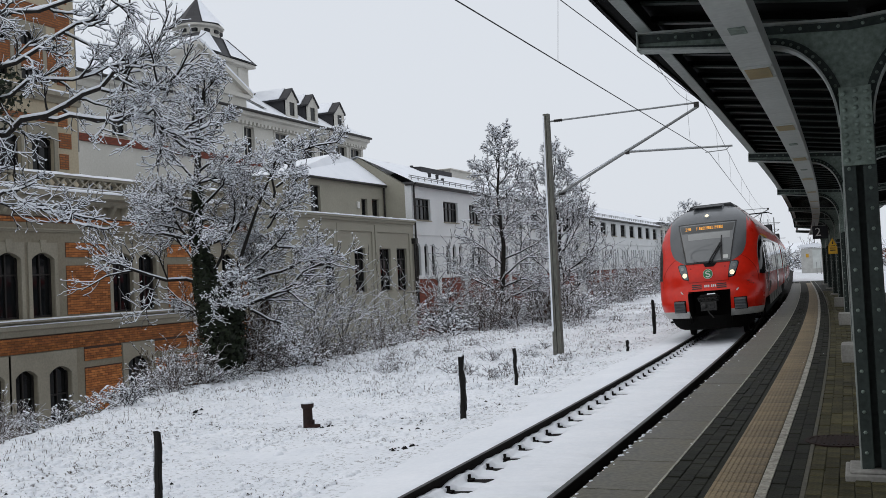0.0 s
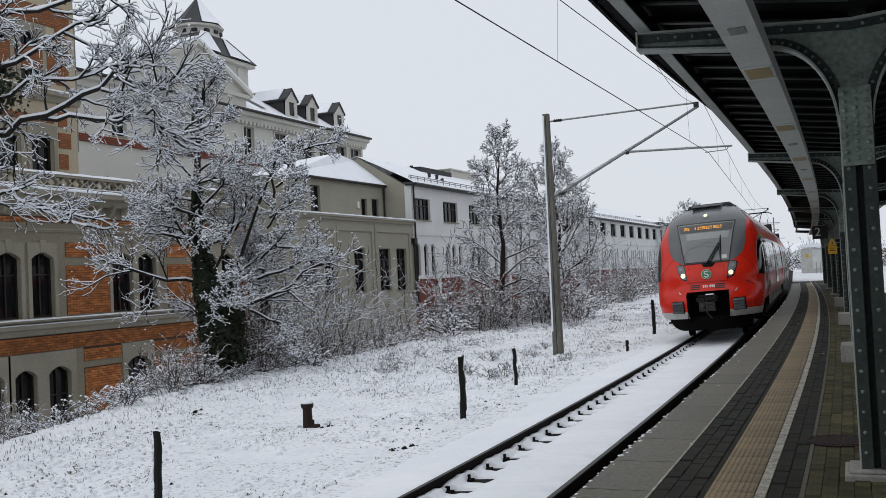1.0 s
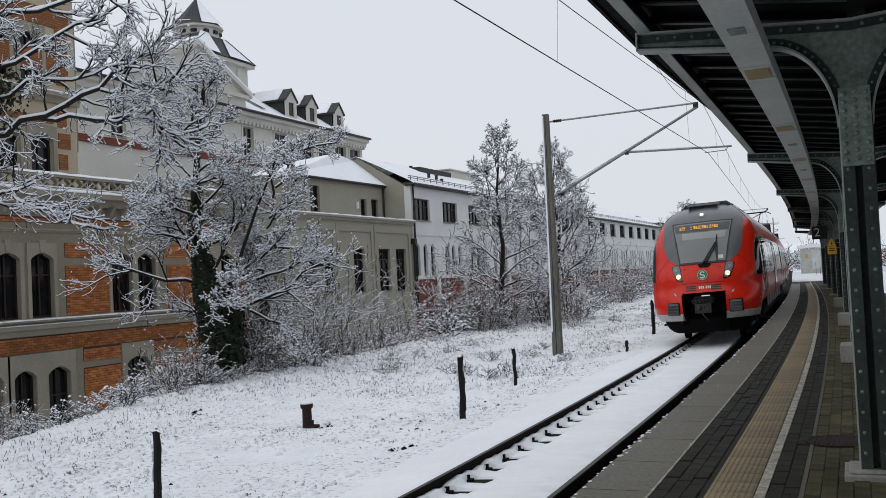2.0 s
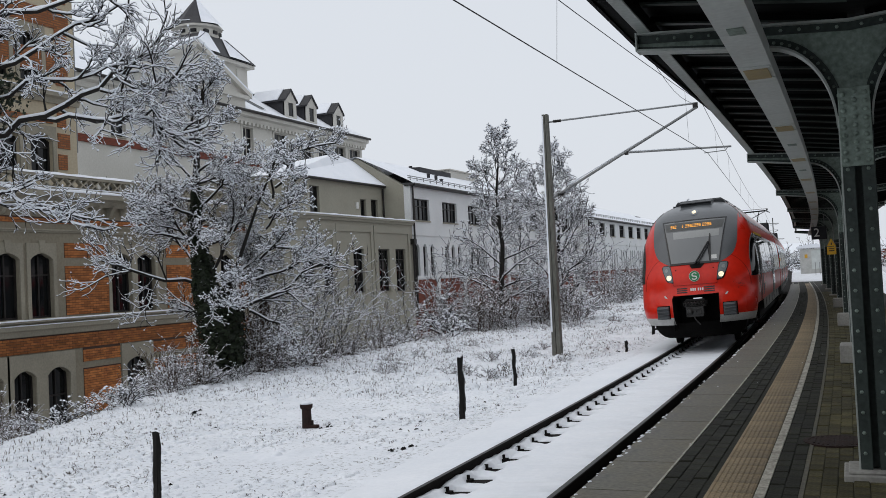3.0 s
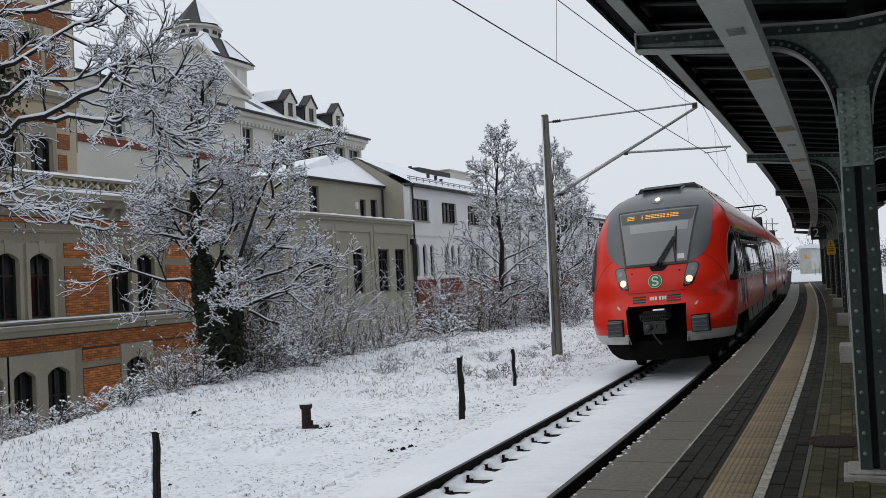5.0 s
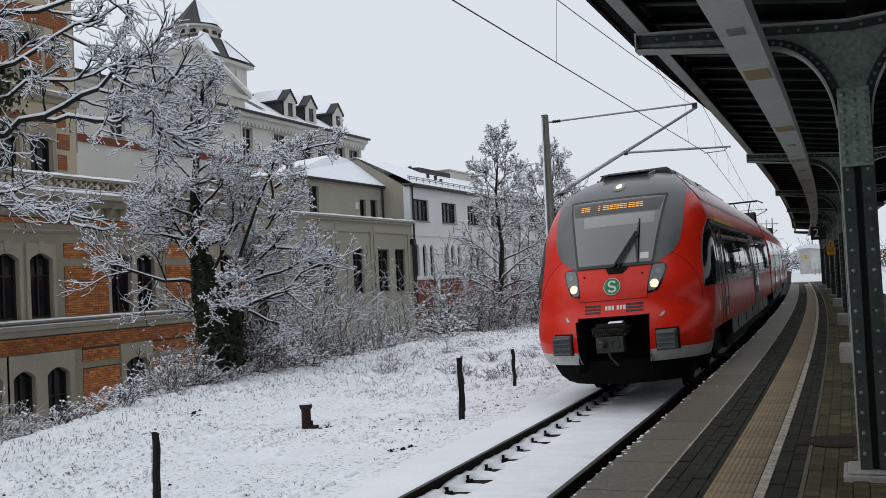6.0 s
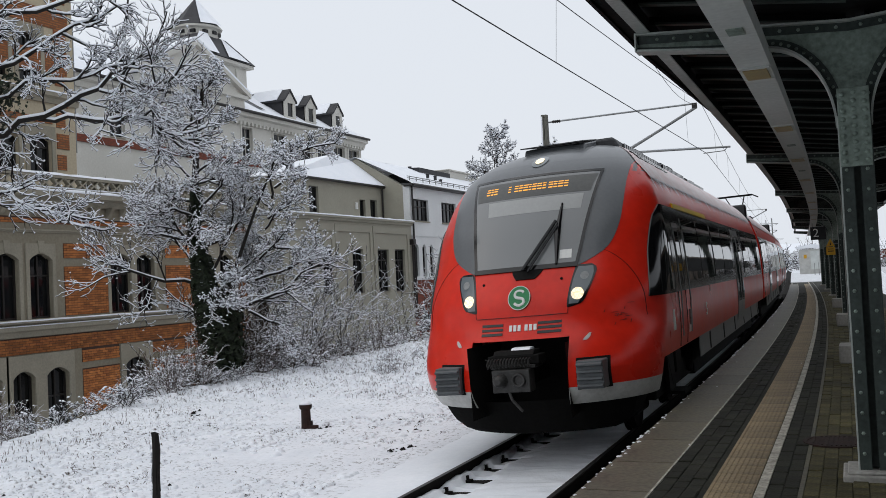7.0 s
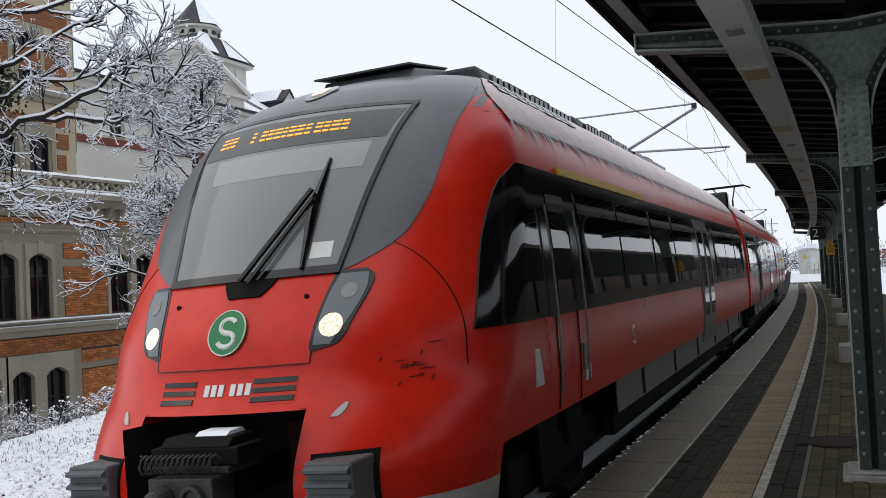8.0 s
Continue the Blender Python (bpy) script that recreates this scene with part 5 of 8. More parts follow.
def wall(y0, y1, z0, z1, holes, x=FX, thick=0.4):
    """A wall that faces +x with openings (ya, yb, za, zb, rise); rise > 0 makes a segmental arch head."""
    ys = sorted({y0, y1, *[min(max(h[0], y0), y1) for h in holes], *[min(max(h[1], y0), y1) for h in holes]})
    zs = sorted({z0, z1, *[min(max(h[2], z0), z1) for h in holes], *[min(max(h[3], z0), z1) for h in holes]})
    vs, fs, seen = [], [], {}

    def at(i, j, k):
        key = (i, j, k)
        if key not in seen:
            seen[key] = len(vs)
            vs.append((x - thick * k, ys[i], zs[j]))
        return seen[key]

    def solid(i, j):
        if not (0 <= i < len(ys) - 1 and 0 <= j < len(zs) - 1):
            return False
        my, mz = (ys[i] + ys[i + 1]) / 2, (zs[j] + zs[j + 1]) / 2
        return not any(h[0] < my < h[1] and h[2] < mz < h[3] for h in holes)
    for i in range(len(ys) - 1):
        for j in range(len(zs) - 1):
            if not solid(i, j):
                continue
            fs.append((at(i, j, 0), at(i + 1, j, 0), at(i + 1, j + 1, 0), at(i, j + 1, 0)))
            fs.append((at(i, j, 1), at(i, j + 1, 1), at(i + 1, j + 1, 1), at(i + 1, j, 1)))
            for di, dj, p, q in ((-1, 0, (i, j), (i, j + 1)), (1, 0, (i + 1, j), (i + 1, j + 1)), (0, -1, (i, j), (i + 1, j)), (0, 1, (i, j + 1), (i + 1, j + 1))):
                if not solid(i + di, j + dj):
                    fs.append((at(*p, 0), at(*q, 0), at(*q, 1), at(*p, 1)))
    for h in holes:
        if len(h) > 4 and h[4] > 0:
            a, b, top, r = h[0], h[1], h[3], h[4]
            i0, i1, j = ys.index(a), ys.index(b), zs.index(top)
            cur = [(a + (b - a) * i / 10, top - r + r * math.sin(math.pi * i / 10) ** 0.8 * 0.97) for i in range(11)]
            k = len(vs)
            vs += [(x - thick * e, p, q) for p, q in cur for e in (0, 1)]
            f0 = [k + 2 * i for i in range(11)]
            fs.append(tuple([at(i1, j, 0), at(i0, j, 0)] + f0))
            fs.append(tuple([at(i1, j, 1), at(i0, j, 1)] + [q + 1 for q in f0])[::-1])
            fs += [(f0[i], f0[i + 1], f0[i + 1] + 1, f0[i] + 1) for i in range(10)]
    return Geo().add(vs, fs)


WIN_CACHE = {}


def window(parent, h, x=FX, bars=(1, 1), frame_m=None, pane_m=None, deep=0.16, sill=True):
    """A window in an opening: frame, bars, pane and sill; alike ones share their meshes."""
    a, b, c, d = h[:4]
    w, hh = b - a, d - c
    key = (round(w, 2), round(hh, 2), bars, frame_m.name if frame_m else "", sill)
    if key not in WIN_CACHE:
        e = 0.06
        cy = [0] + [w * (i + 1) / (bars[0] + 1) for i in range(bars[0])] + [w]
        cz = [0] + [hh * (0.66 if bars[1] == 1 else (i + 1) / (bars[1] + 1)) for i in range(bars[1])] + [hh]
        lights = [(p + (e if i == 0 else 0.028), q - (e if i == bars[0] else 0.028), r + (e if j == 0 else 0.025), u - (e if j == bars[1] else 0.025))
                  for i, (p, q) in enumerate(zip(cy, cy[1:])) for j, (r, u) in enumerate(zip(cz, cz[1:]))]
        f = wall(0, w, 0, hh, lights, 0.03, 0.075)
        p = Geo().box(-0.035, -0.02, e * 0.5, w - e * 0.5, e * 0.5, hh - e * 0.5)
        s = Geo().box(-0.02, deep + 0.06, -0.05, w + 0.05, -0.07, 0.0)
        WIN_CACHE[key] = (f.mesh("window", frame_m or FRAME_DARK), p.mesh("pane", pane_m or PANE), s.mesh("sill", BEIGE_TRIM))
    mf, mp, ms = WIN_CACHE[key]
    ob = part("window", mf, None, parent)
    ob.location = (x - deep, a, c)
    part("pane", mp, None, ob)
    if sill:
        part("sill", ms, None, ob)
    return ob


def ledge(parent, y0, y1, z0, z1, proud, material=None, snow=0.0, x=FX, name="cornice"):
    h = z1 - z0
    g = Geo().prism([(x - 0.02, z0), (x + proud * 0.35, z0), (x + proud * 0.5, z0 + h * 0.45), (x + proud, z0 + h * 0.6), (x + proud, z1), (x - 0.02, z1)], y0, y1, "y")
    o = part(name, g, material or BEIGE_TRIM, parent)
    if snow:
        ys = span(y0, y1, 0.25)
        rows = [[(x - 0.01, y, z1), (x, y, z1 + snow * (0.9 + 0.4 * noise.noise((y * 1.3, z1, 0)))), (x + proud * 0.8, y, z1 + snow * (0.8 + 0.5 * noise.noise((y * 2, z1, 5)))), (x + proud + 0.02, y, z1 + snow * 0.2), (x + proud + 0.01, y, z1 - 0.015)] for y in ys]
        part("snow_cover", Geo().grid(rows), SNOW, o, "snow lying on the ledge", smooth=True)
    return o


BRICK_MESH = Geo().box(-0.003, 0.01, 0, 0.238, 0, 0.064).mesh("brick", BRICK_PIECE)


def house_brick():
    t = thing("brick_house", "beige stucco house with orange brick panels and arched windows", "house")
    y0, y1 = 12.0, 32.2
    low, main = [], []
    base = [(20.47, 21.29), (21.73, 22.62), (25.11, 26.21), (19.3, 20.1), (15.5, 16.4), (16.8, 17.6), (29.6, 30.6)]
    for a, b in base:
        low.append((a, b, -2.6, -0.04, 0.22))
    for c in (16.06, 20.72, 25.68, 30.3):
        for a, b in ((c - 1.12, c - 0.15), (c + 0.12, c + 1.02)) if c != 20.72 else ((19.95, 20.83), (21.22, 22.1)):
            main.append((a, b, 1.47, 3.42, 0.2))
    g = wall(y0, y1, -5, 5.25, low + main)
    part("wall", g, BEIGE, t, "beige rendered wall")
    for h in low:
        window(t, h, bars=(1, 1), sill=False, pane_m=PANE_DIM)
    for h in main:
        window(t, h, bars=(1, 1))
    # brick panels, proud by a little
    panels = [(22.58, 24.5, 1.5, 3.02), (22.58, 24.5, 3.28, 3.74), (17.6, 19.2, 1.5, 3.02), (17.6, 19.2, 3.28, 3.74), (27.3, 28.9, 1.5, 3.02), (27.3, 28.9, 3.28, 3.74), (31.6, 32.15, 1.5, 3.02),
              (y0, y1, 0.45, 0.93), (23.2, 24.85, 0.0, 0.452), (23.2, 24.85, -1.6, -0.2), (26.4, 29.3, 0.0, 0.452), (26.4, 29.3, -1.6, -0.2), (30.9, 32.15, -1.6, 0.452), (y0, y1, 4.33, 4.52)]
    for a, b, c, d in panels:
        panel = part("brick_panel", Geo().box(FX - 0.02, FX + 0.015, a, b, c, d), MORTAR, t, "orange brickwork")
        joined = Geo()
        near = (a, c) in ((22.58, 1.5), (22.58, 3.28))
        for j in range(int((d - c) / 0.076)):
            z = c + 0.005 + j * 0.076
            y = a - (0.125 if j % 2 else 0.0)
            while y < b:
                p, q = max(y, a) + 0.006, min(y + 0.25, b) - 0.006
                if q - p > 0.03:
                    if near and abs(q - p - 0.238) < 0.002:
                        o = part("brick", BRICK_MESH, None, panel)
                        o.location = (FX + 0.015, p, z)
                    else:
                        joined.box(FX + 0.012, FX + 0.024, p, q, z, z + 0.064)
                y += 0.25
        if joined.v:
            part("brickwork", joined, BRICK_PIECE, panel, kind="stuff")
    # surrounds
    for h in low:
        part("surround", wall(h[0] - 0.22, h[1] + 0.22, -2.6, 0.42, [(h[0], h[1], -2.61, -0.04, 0.22)], FX + 0.05, 0.05), BEIGE_TRIM, t)
    for h in main:
        part("surround", wall(h[0] - 0.13, h[1] + 0.13, 1.4, 3.72, [(h[0], h[1], 1.39, 3.42, 0.2)], FX + 0.045, 0.045), BEIGE_TRIM, t)
        part("keystone", Geo().prism([((h[0] + h[1]) / 2 - 0.08, 3.43), ((h[0] + h[1]) / 2 - 0.12, 3.8), ((h[0] + h[1]) / 2 + 0.12, 3.8), ((h[0] + h[1]) / 2 + 0.08, 3.43)], FX + 0.03, FX + 0.075, "x"), BEIGE_TRIM, t)
    ledge(t, y0, y1, 0.95, 1.28, 0.16, snow=0.02)
    ledge(t, y0, y1, 1.28, 1.42, 0.22, snow=0.03)
    ledge(t, y0, y1, 4.05, 4.15, 0.08)
    ledge(t, y0, y1, 4.9, 5.3, 0.4, snow=0.1)
    for y in span(12.3, 31.9, 0.62):
        part("bracket", Geo().prism([(FX, 4.55), (FX + 0.08, 4.6), (FX + 0.3, 4.92), (FX, 4.92)], y - 0.07, y + 0.07, "y"), BEIGE_TRIM, t)
    # balustrade of the roof terrace
    b = part("balustrade", Geo().box(FX - 0.1, FX + 0.22, y0, y1 - 1.4, 5.3, 5.42), BEIGE_TRIM, t, "pierced stone balustrade")
    part("rail", Geo().box(FX - 0.08, FX + 0.2, y0, y1 - 1.4, 5.74, 5.83), BEIGE_TRIM, b)
    me = Geo().prism([(-0.24, 5.42), (-0.16, 5.42), (0.0, 5.56), (0.16, 5.42), (0.24, 5.42), (0.06, 5.58), (0.24, 5.74), (0.16, 5.74), (0.0, 5.60), (-0.16, 5.74), (-0.24, 5.74), (-0.06, 5.58)], FX - 0.02, FX + 0.14, "x").mesh("baluster", BEIGE_TRIM)
    for y in span(12.3, 30.4, 0.5):
        o = part("baluster", me, None, b)
        o.location = (0, y, 0)
    rows = [[(FX - 0.1, y, 5.83), (FX - 0.06, y, 5.9 + 0.02 * noise.noise((y * 2, 0, 0))), (FX + 0.15, y, 5.9 + 0.03 * noise.noise((y * 2, 3, 0))), (FX + 0.22, y, 5.82)] for y in span(y0, y1 - 1.4, 0.2)]
    part("snow_cover", Geo().grid(rows), SNOW, b, "snow on the handrail", smooth=True)
    rows = [[(FX + 0.14, y, 5.40), (FX + 0.16, y, 5.47 + 0.03 * noise.noise((y * 3, 0, 8))), (FX + 0.24, y, 5.42)] for y in span(y0, y1 - 1.4, 0.2)]
    part("snow_cover", Geo().grid(rows), SNOW, b, smooth=True)
    part("terrace", Geo().box(FX - 6, FX - 0.41, y0, y1, 4.9, 5.2), SNOW, t, "snowy terrace")
    part("end_wall", Geo().box(FX - 8, FX - 0.4, y1 - 0.4, y1, -5, 5.25), BEIGE, t)
    # upper storeys set back behind the terrace
    X2 = -24.0
    up = [(22.61, 23.54, 6.1, 7.38, 0.25), (21.2, 22.2, 6.1, 7.38, 0.25), (18, 18.95, 6.1, 7.38, 0.25), (16.6, 17.5, 6.1, 7.38, 0.25), (22.3, 23.2, 9.0, 10.6, 0.25), (21.0, 21.9, 9.0, 10.6, 0.25)]
    part("upper_wall", wall(11, 24.62, 5.2, 14, up, X2), BUFF, t, "warm buff rendered upper wall")
    for h in up:
        window(t, h, x=X2, bars=(1, 1))
        part("surround", wall(h[0] - 0.15, h[1] + 0.15, h[2] - 0.05, h[3] + 0.25, [(h[0], h[1], h[2] - 0.06, h[3], 0.25)], X2 + 0.05, 0.05), BEIGE_TRIM, t)
    part("upper_end_wall", Geo().box(X2 - 8, X2 - 0.4, 24.2, 24.62, 5.2, 14), BEIGE, t)
    for z in span(6.25, 12.5, 0.72):
        part("quoin", Geo().box(X2 - 0.02, X2 + 0.03, 23.78, 24.16 if round(z / 0.72) % 2 else 24.3, z, z + 0.5), BRICK, t, "orange brick quoin")
    for a, b2, c, d in ((11, 23.6, 7.72, 7.92), (20.5, 24.3, 9.4, 10.1), (20.2, 24.4, 10.9, 11.5)):
        part("brick_panel", Geo().box(X2 - 0.02, X2 + 0.028, a, b2, c, d), BRICK, t, "orange brickwork")
    ledge(t, 11, 24.7, 8.4, 8.75, 0.25, snow=0.06, x=X2)
    ledge(t, 11, 24.7, 12.2, 12.6, 0.3, snow=0.06, x=X2)
    part("roof", Geo().prism([(X2 + 0.4, 14), (X2 - 4, 17), (X2 - 8.4, 14)], 11, 24.8, "y"), SNOW, t, "snowy roof")
    part("ladder_cage", Geo().tube([(X2 - 1, 24.75, 7), (X2 - 1, 24.75, 11.5)], 0.03, 5).tube([(X2 - 0.55, 25.2, 7), (X2 - 0.55, 25.2, 11.5)], 0.03, 5).tube([(X2 - 1, 25.3, 7), (X2 - 1, 25.3, 11.5)], 0.03, 5)
         .tube([(X2 - 1, 24.75, 7.05), (X2 - 0.55, 25.2, 7.05), (X2 - 1, 25.3, 7.05)], 0.03, 5).tube([(X2 - 1, 24.75, 8.2), (X2 - 0.55, 25.2, 8.2), (X2 - 1, 25.3, 8.2)], 0.03, 5), GALV, t)


house_brick()


def house_olive():
    t = thing("olive_house", "olive-grey rendered house with tall dark windows and terrace", "house")
    X = FX
    # recessed link towards the brick house
    part("link_wall", wall(32.2, 34.9, -5, 5.3, [(33.6, 34.5, 0.4, 2.6)], X - 0.5), GREY_RENDER, t)
    window(t, (33.6, 34.5, 0.4, 2.6), x=X - 0.5, bars=(1, 3))
    wins = [(41.0, 42.1, 1.55, 3.72), (43.65, 44.9, 1.55, 3.72), (45.6, 46.8, 1.5, 3.74), (36.4, 37.5, 1.55, 3.72), (38.2, 39.2, 1.55, 3.72)]
    part("wall", wall(34.9, 47.75, -5, 5.1, wins), GREY_RENDER, t, "olive-grey rendered wall")
    for h in wins:
        window(t, h, bars=(1, 3))
    for a, b in ((35.6, 39.0), (39.55, 42.8), (43.4, 47.1)):
        g = wall(a - 0.25, b + 0.25, 0.2, 4.9, [(a, b, 0.19, 4.55)], X + 0.06, 0.06)
        part("pilaster_frame", g, GREY_RENDER, t, "raised wall panel border")
    ledge(t, 34.8, 47.8, 5.05, 5.28, 0.2, GREY_RENDER, snow=0.07)
    part("terrace", Geo().box(X - 2, X - 0.4, 34.9, 47.7, 4.9, 5.1), SNOW, t)
    part("end_wall", Geo().box(X - 8, X - 0.4, 34.9, 35.3, -5, 5.1), GREY_RENDER, t)
    # downpipe
    part("downpipe", Geo().tube([(X + 0.12, 47.6, 4.1), (X + 0.12, 47.6, 0)], 0.06, 8).box(X + 0.0, X + 0.26, 47.45, 47.75, 4.0, 4.3), FRAME_DARK, t, "dark downpipe with hopper")
    # upper storey with snowy hipped roof
    X2 = -24.4
    uw = [(45.1, 45.75, 5.6, 6.5), (46.3, 47.1, 5.6, 6.55), (40.0, 40.9, 5.6, 6.9)]
    part("upper_wall", wall(38.2, 48.0, 5.0, 7.3, uw, X2), GREY_RENDER, t)
    for h in uw:
        window(t, h, x=X2, bars=(0, 0), sill=False)
    part("wall_lamp", Geo().box(X2, X2 + 0.1, 44.55, 44.75, 5.95, 6.3), WHITE_SIGN, t, bevel=0.02)
    part("gutter", Geo().tube([(X2 + 0.18, 38.0, 7.25), (X2 + 0.18, 48.0, 7.3)], 0.07, 8), FRAME_DARK, t)
    part("downpipe", Geo().tube([(X2 + 0.1, 47.6, 7.2), (X2 + 0.1, 47.6, 5.1)], 0.05, 8), FRAME_DARK, t)
    r = [(X2 + 0.25, 37.9, 7.3), (X2 + 0.25, 47.72, 7.36), (X2 - 6, 47.72, 7.3), (X2 - 6, 37.9, 7.3), (-26.0, 45.4, 9.12), (-26.2, 47.72, 8.95)]
    part("roof", Geo().add(r, [(0, 1, 5, 4), (1, 2, 5), (2, 3, 4, 5), (3, 0, 4), (0, 3, 2, 1)]), SNOW, t, "snow-covered hipped roof")
    part("upper_end_wall", Geo().box(X2 - 6, X2 - 0.4, 38.2, 38.6, 5.0, 7.3), GREY_RENDER, t)


house_olive()


def house_white(y0, bays, eave, label, first=False):
    t = thing("white_house", label, "house")
    X, bay = FX, 4.06
    y1 = y0 + bays * bay + 0.3
    up, low = [], []
    for i in range(bays):
        a = y0 + 0.25 + i * bay
        up.append((a, a + 2.2, 5.36, 6.58))
        for k in range(3):
            low.append((a + 0.1 + k * 1.0, a + 0.62 + k * 1.0, 2.25, 4.06, 0.24))
    holes = up + low
    part("wall", wall(y0, y1, 2.05, eave, holes), WHITE_RENDER, t, "white rendered wall")
    part("plinth", Geo().box(X - 0.4, X - 0.06, y0, y1, -5, 2.05), BRICK_RED, t, "dark red brick plinth")
    for i in range(bays):
        a = y0 + i * bay + 3.3
        part("pilaster", Geo().box(X - 0.07, X + 0.03, a - 0.18, a + 0.18, -3, 2.05), WHITE_RENDER, t)
        window(t, up[i], bars=(3, 1), sill=True)
    for h in low:
        window(t, h, bars=(0, 1), sill=False)
    ledge(t, y0, y1, 2.05, 2.17, 0.1, WHITE_RENDER)
    ledge(t, y0, y1, 4.45, 4.55, 0.06, WHITE_RENDER)
    part("gutter", Geo().tube([(X + 0.3, y0 - 0.1, eave + 0.02), (X + 0.3, y1, eave + 0.02)], 0.08, 8), FRAME_DARK, t, "dark gutter")
    part("soffit", Geo().box(X - 0.3, X + 0.3, y0 - 0.1, y1, eave - 0.06, eave), FRAME_DARK, t)
    rows = [[(X + 0.34 - 3.6 * k, y, eave + 0.04 + 1.75 * k + 0.06 * min(1, k * 8) + 0.02 * noise.noise((y, k * 4, 2))) for k in (0, 0.02, 0.1, 0.3, 0.6, 1.0)] for y in span(y0 - 0.15, y1, 0.5)]
    part("roof", Geo().grid(rows).grid([[(X - 3.26, y, eave + 1.85), (X - 9, y, eave + 0.3)] for y in (y0 - 0.15, y1)]), SNOW, t, "snowy pitched roof", smooth=True)
    for s, yy in ((1, y0), (1, y1 - 0.35)):
        part("gable_wall", Geo().prism([(X - 0.4, 2.0), (X - 0.4, eave), (X - 3.2, eave + 1.75), (X - 9, eave), (X - 9, -3), (X - 0.4, -3)], yy, yy + 0.35, "y"), GREY_RENDER if first else WHITE_RENDER, t)
    g = Geo().tube([(X - 0.1, y0, eave + 0.52), (X - 0.1, y1, eave + 0.52)], 0.025, 5).tube([(X - 0.1, y0, eave + 0.42), (X - 0.1, y1, eave + 0.42)], 0.025, 5)
    for y in span(y0 + 0.3, y1 - 0.3, 0.9):
        g.box(X - 0.12, X - 0.08, y - 0.02, y + 0.02, eave + 0.25, eave + 0.54)
    part("snow_guard", g, GALV, t, "thin snow guard rail")
    part("downpipe", Geo().tube([(X + 0.1, y0 + 0.12, eave), (X + 0.1, y0 + 0.12, 0)], 0.055, 8), FRAME_DARK, t)
    if first:
        part("roof_light", Geo().prism([(-25.2, 8.2), (-25.2, 9.1), (-28, 9.25), (-28, 8.2)], 54.6, 59.5, "y"), SLATE, t, "dark flat roof dormer")
        part("stair_tower", Geo().box(-28.5, -25.4, 59.8, 65.2, 7.5, 9.35).box(-28.6, -25.3, 59.7, 65.3, 9.35, 9.45), CREAM, t, "beige roof tower", bevel=0.03)
        part("chimney", Geo().box(-26, -25.6, 54.2, 54.9, 8.3, 8.95).lathe([(0.12, 0), (0.12, 0.25)], (-25.8, 54.5, 8.95), 8), SLATE, t, "dark chimney")
        for y, z in ((52.3, 7.95), (53.4, 7.92), (54.2, 7.75), (60, 7.8)):
            part("roof_vent", Geo().lathe([(0.1, -0.1), (0.1, 0.12), (0.15, 0.15), (0.0, 0.2)], (X - 0.9, y, z + 0.25), 8), SLATE, t)
    return t


house_white(47.75, 8, 7.3, "long white rendered house with red brick plinth and snowy roof", True)
house_white(84.5, 8, 6.85, "far white rendered house with a row of dark windows")


def far_pavilion():
    t = thing("far_pavilion", "far pale house with a low snowy hipped roof", "house")
    x0, x1, y0, y1 = -33.0, -23.2, 119, 131
    part("wall", wall(y0, y1, -1, 7.3, [(a, a + 1.2, z, z + 1.8) for a in (120.5, 123.5, 126.5, 129.0) for z in (2.0, 4.9)], x1, 0.4), CREAM, t)
    for a in (120.5, 123.5, 126.5, 129.0):
        for z in (2.0, 4.9):
            window(t, (a, a + 1.2, z, z + 1.8), x=x1, bars=(1, 1))
    part("front_wall", Geo().box(x0, x1 - 0.41, y0, y0 + 0.4, -1, 7.3), CREAM, t)
    part("cornice", Geo().box(x0 - 0.5, x1 + 0.5, y0 - 0.5, y1 + 0.5, 7.3, 7.55), SLATE, t, "dark eaves")
    b = [(x0 - 0.5, y0 - 0.5, 7.56), (x1 + 0.5, y0 - 0.5, 7.56), (x1 + 0.5, y1 + 0.5, 7.56), (x0 - 0.5, y1 + 0.5, 7.56), (x0 + 3, y0 + 3.5, 8.6), (x1 - 3, y0 + 3.5, 8.6), (x1 - 3, y1 - 3.5, 8.6), (x0 + 3, y1 - 3.5, 8.6)]
    part("roof", Geo().add(b, [(0, 1, 5, 4), (1, 2, 6, 5), (2, 3, 7, 6), (3, 0, 4, 7), (4, 5, 6, 7)]), SNOW, t, "snowy hipped roof")
    part("roof_light", Geo().box(x0 + 3.6, x1 - 3.6, y0 + 4.2, y1 - 4.2, 8.55, 8.85), SLATE, t, "dark roof light", bevel=0.05)


far_pavilion()


